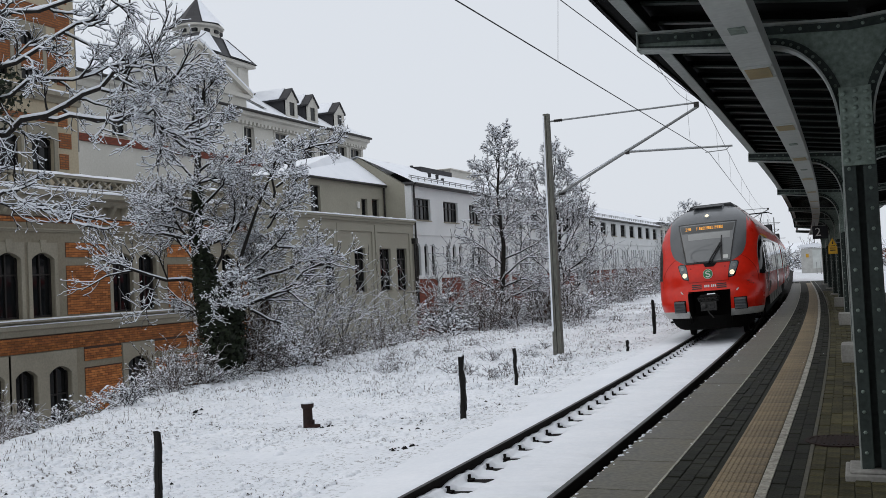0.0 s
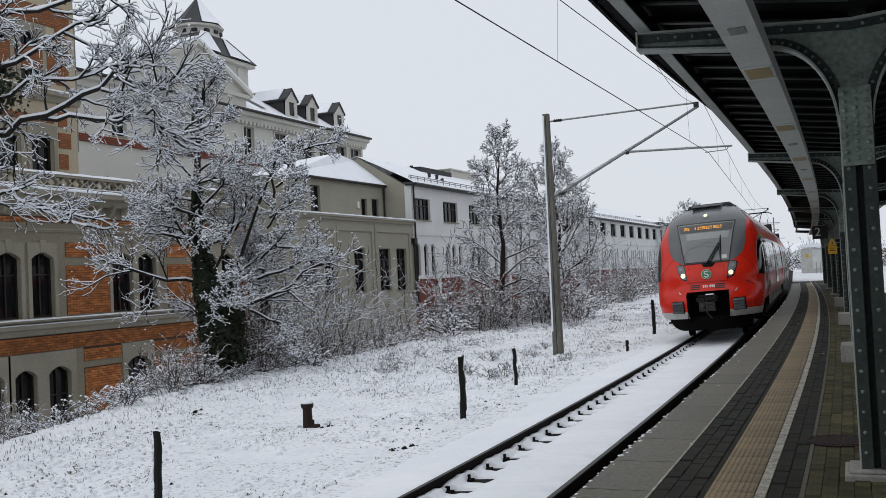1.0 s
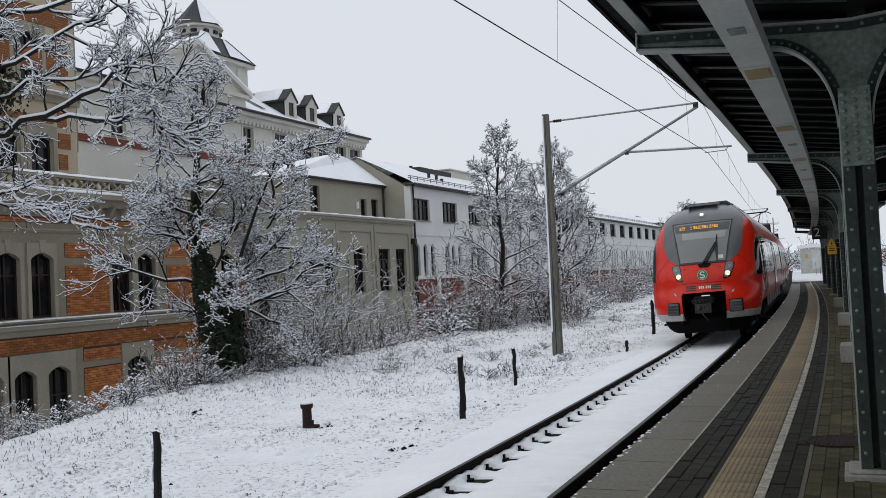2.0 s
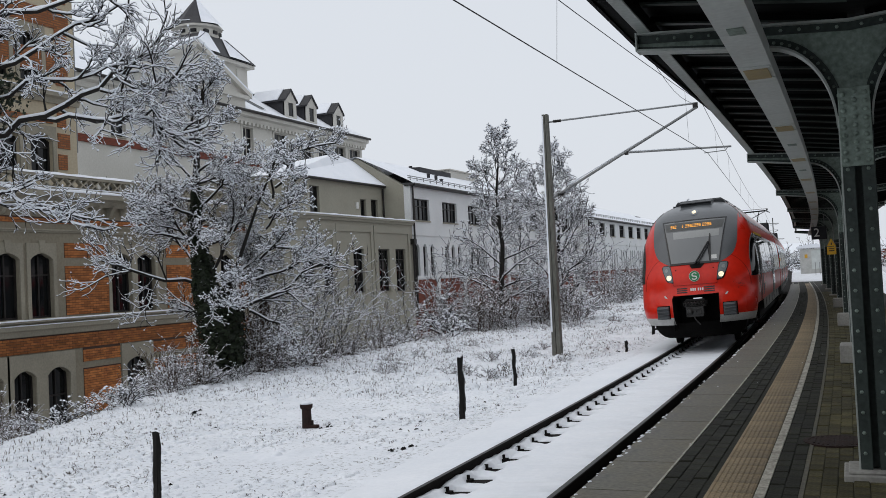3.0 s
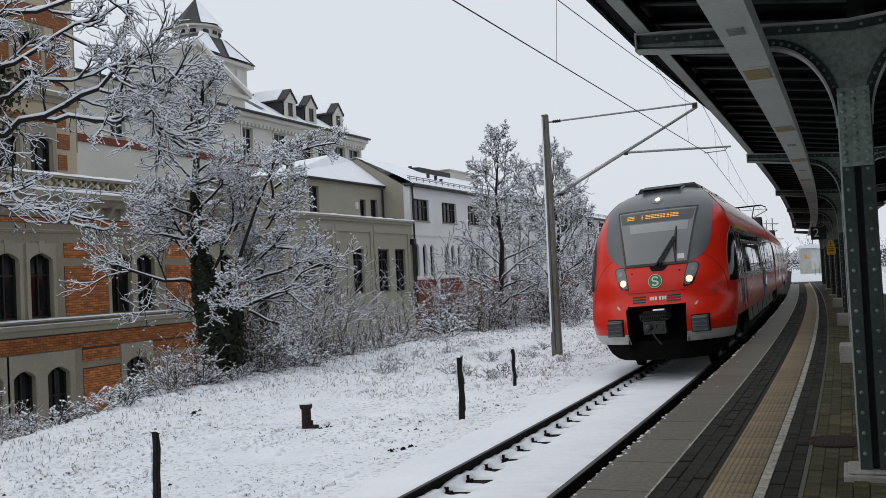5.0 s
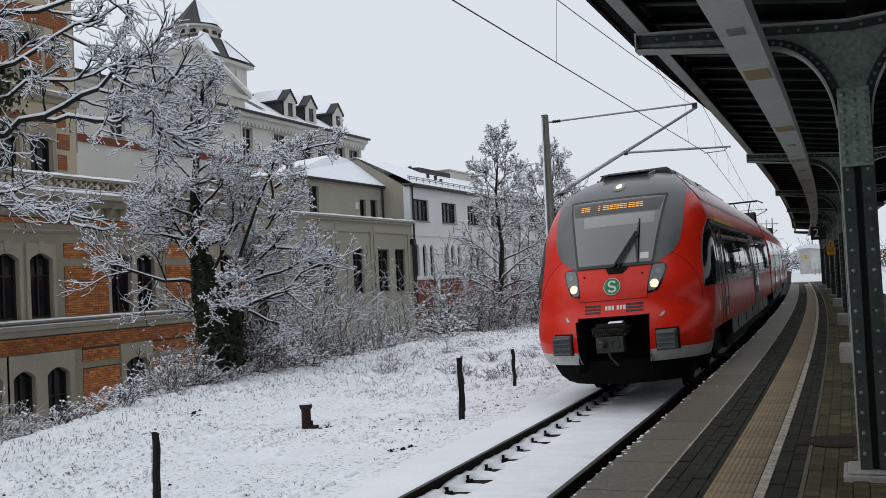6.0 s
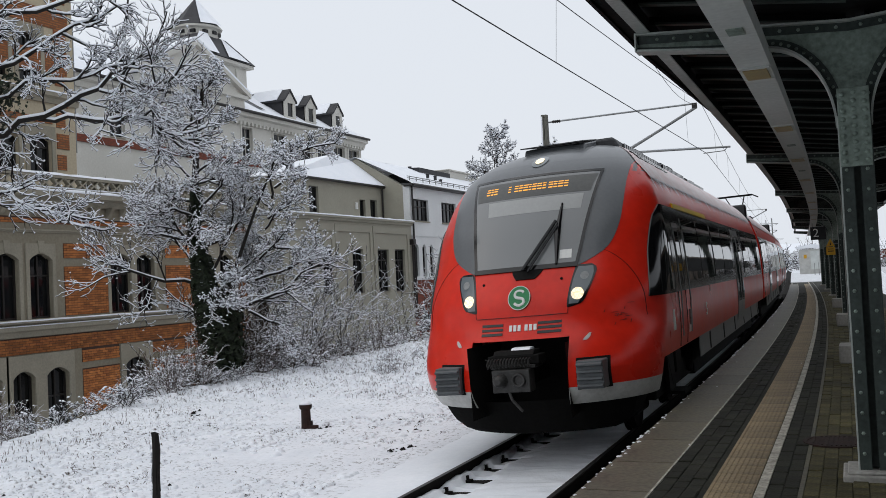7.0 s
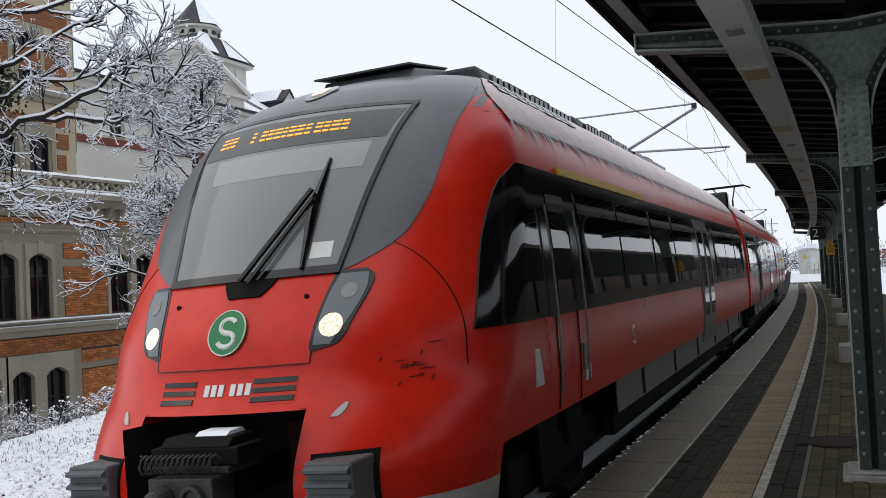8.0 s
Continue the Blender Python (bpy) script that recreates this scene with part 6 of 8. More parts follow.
def house_cream():
    t = thing("cream_house", "tall cream stucco house with dormers and corner tower", "house")
    X = -38.0
    wins = [(a, a + 1.75, 10.8, 13.02) for a in (57.8, 61.3, 63.8, 66.3, 68.7)] + [(a, a + 1.2, 10.9, 13) for a in (41.5, 45, 48.5, 54)]
    wins += [(a, a + 1.1, 6.5, 8.4) for a in (39.2, 41.2, 44.5, 57.8, 61.75, 65)]
    part("wall", wall(33, 70.9, -4, 13.6, wins, X), CREAM, t, "cream stucco wall")
    for h in wins:
        window(t, h, x=X, bars=(1, 1), frame_m=FRAME_PALE)
        part("surround", wall(h[0] - 0.16, h[1] + 0.16, h[2] - 0.1, h[3] + 0.2, [(h[0], h[1], h[2] - 0.11, h[3])], X + 0.06, 0.06), CREAM, t)
    part("end_wall", Geo().box(X - 12, X - 0.4, 70.5, 70.9, -4, 13.6), CREAM, t)
    part("brick_band", Geo().box(X, X + 0.12, 33, 56, 10.35, 10.75), BRICK_RED, t, "red brick band")
    part("brick_band", Geo().box(X, X + 0.12, 56, 70.5, 10.1, 10.4), BRICK_RED, t)
    ledge(t, 33, 71.3, 13.3, 13.95, 0.5, CREAM, x=X)
    for y in span(50, 70.8, 0.45):
        part("dentil", Geo().box(X + 0.0, X + 0.3, y - 0.11, y + 0.11, 13.1, 13.32), CREAM, t)
    part("gutter", Geo().tube([(X + 0.6, 33, 14.0), (X + 0.6, 71.4, 14.0)], 0.1, 8), FRAME_DARK, t)
    rows = [[(X + 0.6 - 4.5 * k, y if y < 70 else 71.4 - 3.4 * k, 14.0 + 2.9 * k + 0.05 * noise.noise((y, k * 6, 0))) for k in (0, 0.2, 0.4, 0.6, 0.8, 1.0)] for y in span(33, 71.4, 0.8)]
    part("roof", Geo().grid(rows), SNOW, t, "snow-covered slate roof", smooth=True)
    part("roof_hip", Geo().add([(X + 0.6, 71.4, 14.0), (X - 3.9, 68, 16.9), (X - 10, 68, 16.9), (X - 13, 71.4, 14.0)], [(0, 1, 2, 3)]), SLATE, t)
    for y in (50.5, 54.0, 58.3, 62.5, 65.4, 69.4):
        part("slate_patch", Geo().add([(X - 0.2, y - 1.5, 14.62), (X - 0.2, y - 1.0, 14.62), (X - 3.2, y - 2.0, 16.56), (X - 3.2, y - 2.6, 16.56)], [(0, 1, 2, 3)]), SLATE, t, "bare slates between the snow")
    for y in (60.2, 63.1, 67.2):
        d = part("dormer", Geo().prism([(y - 0.62, 14.4), (y - 0.62, 15.7), (y, 16.3), (y + 0.62, 15.7), (y + 0.62, 14.4)], X - 3, X - 0.25, "x"), SLATE, t, "slate-clad roof dormer")
        part("dormer_front", wall(y - 0.72, y + 0.72, 14.3, 15.75, [(y - 0.34, y + 0.34, 14.5, 15.5)], X + 0.03, 0.12), CREAM, d)
        part("dormer_window", Geo().box(X - 0.1, X - 0.04, y - 0.34, y + 0.34, 14.5, 15.5), PANE, d)
        part("dormer_roof", Geo().prism([(y - 0.85, 15.55), (y, 16.4), (y + 0.85, 15.55), (y + 0.85, 15.68), (y, 16.56), (y - 0.85, 15.68)], X - 3.2, X + 0.12, "x"), SLATE, d, "dark slate dormer roof")
        part("gable", Geo().prism([(y - 0.7, 15.7), (y + 0.7, 15.7), (y, 16.4)], X - 0.06, X + 0.02, "x"), CREAM, d)
        part("snow_cover", Geo().prism([(y - 0.86, 15.69), (y, 16.57), (y + 0.86, 15.69), (y + 0.86, 15.75), (y, 16.64), (y - 0.86, 15.75)], X - 3.0, X - 0.55, "x"), SNOW, d)
    # pediment
    pd = part("pediment", Geo().prism([(43.6, 13.9), (43.6, 15.1), (48.8, 17.5), (54.0, 15.1), (54.0, 13.9)], X - 3, X + 0.35, "x"), CREAM, t, "gabled stucco pediment")
    for a, b in (((43.2, 15.15), (48.8, 17.75)), ((54.4, 15.15), (48.8, 17.75))):
        part("raking_cornice", Geo().prism([a, b, (b[0], b[1] - 0.3), (a[0], a[1] - 0.3)], X - 3, X + 0.65, "x"), CREAM, pd)
        part("snow_cover", Geo().prism([(a[0], a[1] + 0.01), (b[0], b[1] + 0.01), (b[0], b[1] + 0.22), (a[0], a[1] + 0.18)], X - 3, X + 0.6, "x"), SNOW, pd)
    part("cornice", Geo().box(X + 0.3, X + 0.6, 43.4, 54.2, 14.75, 15.0), CREAM, pd)
    # tower
    TX = -41.0
    tw = part("tower", Geo().box(TX - 6, TX, 53.0, 59.2, 12, 18.3), CREAM, t, "square cream tower")
    part("tower_eave", Geo().box(TX - 6.4, TX + 0.4, 52.6, 59.6, 18.2, 18.45), CREAM, tw)
    cy, cx = 57.4, TX - 3.0
    sl = [(TX + 0.5, 52.5, 18.46), (TX + 0.5, 59.7, 18.46), (TX - 6.5, 59.7, 18.46), (TX - 6.5, 52.5, 18.46), (cx + 1.5, cy - 1.6, 20.5), (cx + 1.5, cy + 1.5, 20.5), (cx - 1.5, cy + 1.5, 20.5), (cx - 1.5, cy - 1.6, 20.5)]
    part("tower_roof", Geo().add(sl, [(0, 1, 5, 4), (1, 2, 6, 5), (2, 3, 7, 6), (3, 0, 4, 7)]), SLATE, tw, "slate tower roof")
    part("snow_cover", Geo().add([Vector(sl[0]) + Vector((0, 0, 0.15)), Vector(sl[1]).lerp(Vector(sl[0]), 0.6) + Vector((0, 0, 0.15)), Vector(sl[4]).lerp(Vector(sl[5]), 0.3) + Vector((0, 0, 0.12)), Vector(sl[4]) + Vector((0, 0, 0.12))], [(0, 1, 2, 3)])
         .add([Vector(sl[0]).lerp(Vector(sl[1]), 0.55) + Vector((0, 0, 0.12)), Vector(sl[0]).lerp(Vector(sl[1]), 0.9) + Vector((0, 0, 0.12)), Vector(sl[4]).lerp(Vector(sl[5]), 0.8) + Vector((0, 0, 0.1))], [(0, 1, 2)]), SNOW, tw, "snow on the tower roof")
    part("lantern", Geo().lathe([(1.6, 0), (1.6, 0.7), (1.85, 0.8), (1.85, 0.95)], (cx, cy, 20.3), 24), CREAM, tw, "round lantern")
    for k in range(12):
        a = 2 * math.pi * k / 12
        part("lantern_window", Geo().box(cx + 1.5 * math.cos(a) - 0.2, cx + 1.5 * math.cos(a) + 0.2, cy + 1.5 * math.sin(a) - 0.2, cy + 1.5 * math.sin(a) + 0.2, 20.65, 20.9), PANE, tw)
    part("spire", Geo().lathe([(1.95, 0), (1.4, 0.6), (0.6, 1.6), (0.1, 2.2), (0.02, 2.3)], (cx, cy, 21.25), 8), SLATE, tw, "slate spire")
    part("snow_cover", Geo().add([(cx + r * math.cos(a) * 1.04, cy + r * math.sin(a) * 1.04, 21.3 + h) for r, h in ((1.95, 0), (1.4, 0.6), (0.6, 1.6), (0.12, 2.25)) for a in (-0.75, -0.2, 0.3)],
                                 [(i * 3 + j, i * 3 + j + 1, i * 3 + j + 4, i * 3 + j + 3) for i in range(3) for j in range(2)]), SNOW, tw, "snow on the spire")
    for y in (53.7, 55.3, 56.9, 58.3):
        part("tower_window", Geo().box(TX - 0.05, TX + 0.02, y, y + 0.6, 15.2, 16.9), PANE, tw)
        part("tower_pilaster", Geo().box(TX, TX + 0.12, y - 0.5, y - 0.2, 13, 18.0), CREAM, tw)


house_cream()


# ---------- trees and shrubs ----------
class Limbs:
    """Collects bark tubes and the snow that lies on them."""

    def __init__(self, fine=0.0055):
        self.bark, self.snow, self.fine = Geo(), Geo(), fine

    def branch(self, pts, r0, r1, snow, sides):
        n = len(pts)
        self.bark.tube(pts, [r0 + (r1 - r0) * i / (n - 1) for i in range(n)], sides, False)
        if snow > 0:
            sp, sr = [], []
            for i, p in enumerate(pts):
                r = r0 + (r1 - r0) * i / (n - 1)
                d = pts[min(i + 1, n - 1)] - pts[max(i - 1, 0)]
                flat = math.hypot(d.x, d.y) / max(d.length, 1e-6)
                s = (0.55 * r + snow) * (0.25 + 0.75 * flat)
                sp.append(p + Vector((0, 0, r * 0.55 + s * 0.5)))
                sr.append(s)
            self.snow.tube(sp, sr, 4 if sides < 5 else 5, True)

    def clump(self, p, r):
        self.snow.add([p + Vector(v) * r for v in ((1, 0, 0), (0, 1, 0), (-1, 0, 0), (0, -1, 0), (0, 0, 0.75), (0, 0, -0.5))],
                      [(0, 1, 4), (1, 2, 4), (2, 3, 4), (3, 0, 4), (1, 0, 5), (2, 1, 5), (3, 2, 5), (0, 3, 5)])


def grow(limbs, rng, p, d, length, r, level, spec):
    """One branch with its side branches. spec rows by level: children, length ratio, spread, lift, snow, wiggle, clump."""
    kids, ratio, spread, lift, snow, wiggle, clump = spec[level]
    n = 7 if level == 0 else 5 if level == 1 else 4 if level == 2 else 3
    pts, dirs = [Vector(p)], [d.normalized()]
    for i in range(n - 1):
        nd = dirs[-1] + Vector((rng.gauss(0, wiggle), rng.gauss(0, wiggle), rng.gauss(0, wiggle) + lift))
        nd.normalize()
        dirs.append(nd)
        pts.append(pts[-1] + nd * (length / (n - 1)))
    limbs.branch(pts, r, max(r * 0.45, limbs.fine * 0.8), snow, 6 if r > 0.05 else 4 if r > 0.02 else 3)
    if clump and rng.random() < clump:
        limbs.clump(pts[-1] + Vector((0, 0, 0.02)), rng.uniform(2.6, 4.6) * limbs.fine)
    if level + 1 >= len(spec):
        return
    for k in range(kids):
        t = (0.18 if level else 0.3) + (0.82 if level else 0.7) * (k + rng.random()) / kids
        f = min(t, 0.999) * (n - 1)
        i = int(f)
        q = pts[i].lerp(pts[i + 1], f - i)
        side = dirs[i].cross(Vector((rng.gauss(0, 1), rng.gauss(0, 1), rng.gauss(0, 1)))).normalized()
        nd = dirs[i] + side * spread * rng.uniform(0.6, 1.3)
        grow(limbs, rng, q, nd, length * ratio * rng.uniform(0.65, 1.25) * (1.15 - 0.45 * t), max(r * 0.55 * (1.1 - 0.4 * t), limbs.fine), level + 1, spec)


def finish_tree(name, label, limbs, group=""):
    t = thing(name, label, "tree" if "tree" in name else "shrub", group=group)
    part("trunk", limbs.bark, BARK, t, "dark wet trunk and branches", kind="")
    part("snow_cover", limbs.snow, SNOW, t, "fresh snow along the twigs", kind="stuff")
    return t


def ivy_tree():
    rng = random.Random(21)
    L = Limbs(0.0085)
    base = Vector((-15.7, 20.75, -0.7))
    stem = [base, base + Vector((0.1, 0, 1.3)), base + Vector((-0.25, -0.05, 2.8)), base + Vector((-0.45, -0.05, 4.3)), base + Vector((-0.45, 0, 5.6)), base + Vector((-0.3, 0, 7.0)), base + Vector((-0.1, 0, 8.1))]
    L.branch(stem, 0.24, 0.03, 0.0, 8)
    L.branch([base + Vector((0.15, 0.1, 0)), base + Vector((0.3, 0.22, 1.5)), base + Vector((0.45, 0.32, 3.2)), base + Vector((0.95, 0.65, 4.8)), base + Vector((1.5, 0.95, 6.2))], 0.09, 0.02, 0.01, 7)
    spec = [(10, 0.42, 0.75, 0.03, 0.010, 0.2, 0), (7, 0.5, 0.8, 0.05, 0.009, 0.24, 0.1), (4, 0.5, 0.9, 0.07, 0.0065, 0.3, 0.55), (0, 0, 0, 0.07, 0.004, 0.3, 0.6)]
    across, deep = Vector((0.82, 0.57, 0)), Vector((-0.57, 0.82, 0))
    for i in range(30):
        f = 0.24 + 0.74 * i / 29
        h = f * (len(stem) - 1)
        k = min(int(h), len(stem) - 2)
        p = stem[k].lerp(stem[k + 1], h - k)
        a = 2.4 * i + rng.uniform(-0.4, 0.4)
        el = -0.1 + 1.15 * f ** 1.4 + rng.uniform(-0.15, 0.15)
        d = (across * math.cos(a) + deep * math.sin(a)) * math.cos(el) + Vector((0, 0, math.sin(el)))
        ln = (4.5 - 3.5 * f) * rng.uniform(0.72, 1.0) * (0.75 + 0.25 * abs(math.cos(a)))
        grow(L, rng, p, d, ln, 0.056 * (1.1 - 0.6 * f), 0, spec)
    for i in range(16):
        f = 0.35 + 0.65 * i / 15
        p = base + Vector((0.3 + 1.3 * f, 0.2 + 0.8 * f, 6.2 * f))
        a = 2.1 * i
        d = (across * (0.6 + math.cos(a)) + deep * math.sin(a)) + Vector((0, 0, 0.35 * f))
        grow(L, rng, p, d, 2.3 * rng.uniform(0.7, 1.0) * (1.2 - 0.5 * f), 0.036, 0, spec)
    t = finish_tree("ivy_tree", "bare snow-laden tree with dark ivy round its trunk", L)
    # ivy leaves round the trunk and lower limbs
    g = Geo()
    for i in range(9500):
        f = rng.random() ** 0.85 * 0.64
        h = f * (len(stem) - 1)
        k = min(int(h), len(stem) - 2)
        c = stem[k].lerp(stem[k + 1], h - k)
        if i % 4 == 0 and f < 0.5:
            c = base + Vector((0.15 + 0.5 * f, 0.1 + 0.35 * f, 5.0 * f))
        a = rng.uniform(0, 2 * math.pi)
        lump = 0.29 + 0.13 * noise.noise((a * 1.2, f * 7, 3)) + 0.12 * math.sin(f * 9)
        r = lump * rng.uniform(0.55, 1.15) * (1.0 - 0.5 * max(0, f - 0.4) / 0.24)
        p = c + Vector((r * math.cos(a), r * math.sin(a), rng.gauss(0, 0.06)))
        n = Vector((math.cos(a), math.sin(a), rng.uniform(-0.5, 0.9))).normalized()
        u = n.cross(Vector((rng.gauss(0, 1), rng.gauss(0, 1), rng.gauss(0, 1)))).normalized()
        v = n.cross(u)
        s = rng.uniform(0.05, 0.1)
        g.add([p - u * s, p - v * s * 0.7 + n * 0.02, p + u * s * 1.1, p + v * s * 0.7 + n * 0.02], [(0, 1, 2, 3)])
    part("ivy", g, IVY, t, "dark green ivy leaves", kind="stuff")
    g = Geo()
    for i in range(240):
        f = rng.uniform(0.15, 0.6)
        h = f * (len(stem) - 1)
        k = min(int(h), len(stem) - 2)
        c = stem[k].lerp(stem[k + 1], h - k)
        a = rng.uniform(0, 2 * math.pi)
        p = c + Vector((0.36 * math.cos(a), 0.36 * math.sin(a), 0))
        s = rng.uniform(0.02, 0.05)
        g.add([p + Vector((s, 0, 0)), p + Vector((0, s, 0.01)), p + Vector((-s, 0, 0)), p + Vector((0, -s, 0.01))], [(0, 1, 2, 3)])
    part("ivy_snow", g, SNOW, t, kind="stuff")


ivy_tree()


def near_tree():
    rng = random.Random(33)
    L = Limbs(0.0055)
    base = Vector((-12.9, 8.4, -0.5))
    stem = [base, base + Vector((0.1, 0, 2)), base + Vector((0.15, 0.05, 3.6)), base + Vector((0.1, 0.1, 5.2)), base + Vector((0.2, 0.1, 7.2))]
    L.branch(stem, 0.24, 0.12, 0.0, 9)
    V = Vector
    guides = [([stem[2], V((-11.6, 9.05, 3.95)), V((-10.75, 9.41, 4.25)), V((-10.04, 9.72, 4.52)), V((-9.32, 10.02, 4.83)), V((-9.0, 10.15, 5.2)), V((-8.7, 10.3, 5.35))], 0.085, 0.018),
              ([V((-10.1, 9.7, 4.49)), V((-9.5, 9.95, 4.46)), V((-8.85, 10.25, 4.46)), V((-8.5, 10.38, 4.25)), V((-8.3, 10.5, 4.05))], 0.045, 0.012),
              ([stem[3], V((-11.6, 9.0, 4.9)), V((-10.56, 9.47, 5.15)), V((-9.83, 9.77, 5.62)), V((-9.04, 10.11, 5.96))], 0.075, 0.015),
              ([stem[3], V((-11.4, 9.1, 5.4)), V((-10.4, 9.5, 5.9)), V((-9.3, 9.9, 6.1)), V((-8.7, 10.2, 6.3))], 0.07, 0.015),
              ([stem[2], V((-11.4, 9.15, 3.4)), V((-10.6, 9.5, 3.45)), V((-10.1, 9.75, 3.25)), V((-9.6, 9.95, 3.0))], 0.05, 0.01),
              ([stem[2], V((-11.5, 9.1, 3.9)), V((-10.9, 9.3, 4.6)), V((-10.2, 9.6, 4.95)), V((-9.4, 10.0, 5.1)), V((-8.8, 10.2, 5.05))], 0.055, 0.012),
              ([stem[3], V((-11.7, 9.0, 5.8)), V((-10.9, 9.3, 6.3)), V((-10.1, 9.6, 6.6))], 0.06, 0.02),
              ([V((-9.32, 10.02, 4.83)), V((-8.9, 10.2, 4.75)), V((-8.7, 10.3, 4.78)), V((-8.5, 10.4, 4.9))], 0.03, 0.01)]
    spec = [(6, 0.55, 0.8, 0.05, 0.009, 0.2, 0), (5, 0.55, 0.8, 0.06, 0.006, 0.22, 0.1), (0, 0, 0, 0.08, 0.005, 0.25, 0.25)]
    for guide, r0, r1 in guides:
        pts = []
        for i in range(len(guide) - 1):
            for k in range(3):
                p = guide[i].lerp(guide[i + 1], k / 3)
                pts.append(p + (V((rng.gauss(0, 0.03), rng.gauss(0, 0.03), rng.gauss(0, 0.045))) if i + k else V((0, 0, 0))))
        pts.append(guide[-1])
        L.branch(pts, r0 * 0.6, r1 * 0.8, 0.014, 7)
        for k in range(13):
            t = 0.2 + 0.8 * (k + rng.random()) / 13
            f = min(t, 0.999) * (len(pts) - 1)
            i = int(f)
            q = pts[i].lerp(pts[i + 1], f - i)
            d = (pts[i + 1] - pts[i]).normalized()
            d = d * 0.7 + d.cross(Vector((rng.gauss(0, 1), rng.gauss(0, 1), rng.gauss(0, 1)))).normalized() * 0.9
            grow(L, rng, q, d, rng.uniform(0.4, 0.85), 0.02, 0, spec)
    t = finish_tree("bare_tree", "bare snow-laden tree with wide dark limbs", L)
    g = Geo()
    for i in range(1200):
        c = V((-10.75, 9.4, 4.85)) + V((rng.gauss(0, 0.22), rng.gauss(0, 0.22), rng.gauss(0, 0.2)))
        u = V((rng.gauss(0, 1), rng.gauss(0, 1), rng.gauss(0, 1))).normalized()
        v = u.cross(V((rng.gauss(0, 1), rng.gauss(0, 1), 1))).normalized()
        s = rng.uniform(0.02, 0.05)
        g.add([c - u * s, c - v * s * 0.6, c + u * s, c + v * s * 0.6], [(0, 1, 2, 3)])
    part("ivy", g, IVY, t, "clump of dark ivy", kind="stuff")


near_tree()


def upright_tree(base, height, width, seed, label, brown=False):
    rng = random.Random(seed)
    L = Limbs(0.012)
    base = Vector(base)
    stem = [base + Vector((0.12 * math.sin(i * 1.7 + seed), 0.1 * math.cos(i * 1.3), height * i / 7)) for i in range(8)]
    L.branch(stem, 0.15, 0.02, 0.0, 7)
    spec = [(8, 0.5, 0.75, 0.08, 0.012, 0.17, 0), (5, 0.5, 0.8, 0.06, 0.01, 0.22, 0.2), (3, 0.6, 0.85, 0.05, 0.007, 0.25, 0.4), (0, 0, 0, 0.05, 0.005, 0.28, 0.5)]
    for i in range(30):
        f = 0.12 + 0.86 * i / 29
        h = f * 7
        k = min(int(h), 6)
        p = stem[k].lerp(stem[k + 1], h - k)
        a = 2.4 * i + rng.uniform(-0.5, 0.5)
        el = 0.35 + 0.6 * f + rng.uniform(-0.2, 0.2)
        d = Vector((math.cos(a) * math.cos(el), math.sin(a) * math.cos(el), math.sin(el)))
        grow(L, rng, p, d, width * (0.75 + 0.45 * math.sin(math.pi * f)) * (1.12 - 0.75 * f) * rng.uniform(0.7, 1.15), 0.045 * (1.1 - 0.7 * f), 0, spec)
    return finish_tree("bare_tree", label, L)


upright_tree((-14.6, 39.7, -0.3), 8.5, 2.5, 3, "slender bare tree with snowy upright branches")
upright_tree((-13.5, 44.6, -0.3), 7.8, 3.1, 8, "bare snowy tree with a rounded crown")
upright_tree((-19.5, 118, -0.3), 9.4, 3.8, 5, "far bare snowy tree beside the line")


def shrub_mesh(seed, stems, height, lean, snow, kids, fine):
    rng = random.Random(seed)
    L = Limbs(fine)
    spec = [(kids, 0.42, 0.7, 0.0, snow, 0.16, 0), (3, 0.55, 0.8, 0.0, snow, 0.22, 0.3), (0, 0, 0, 0.0, snow * 0.6, 0.25, 0.3)]
    for i in range(stems):
        a = rng.uniform(0, 2 * math.pi)
        d = Vector((math.cos(a) * lean, math.sin(a) * lean, 1)) * 1.0
        p = Vector((rng.gauss(0, 0.25), rng.gauss(0, 0.25), -0.1))
        grow(L, rng, p, d, height * rng.uniform(0.6, 1.15), fine * 1.4, 0, spec)
    return L


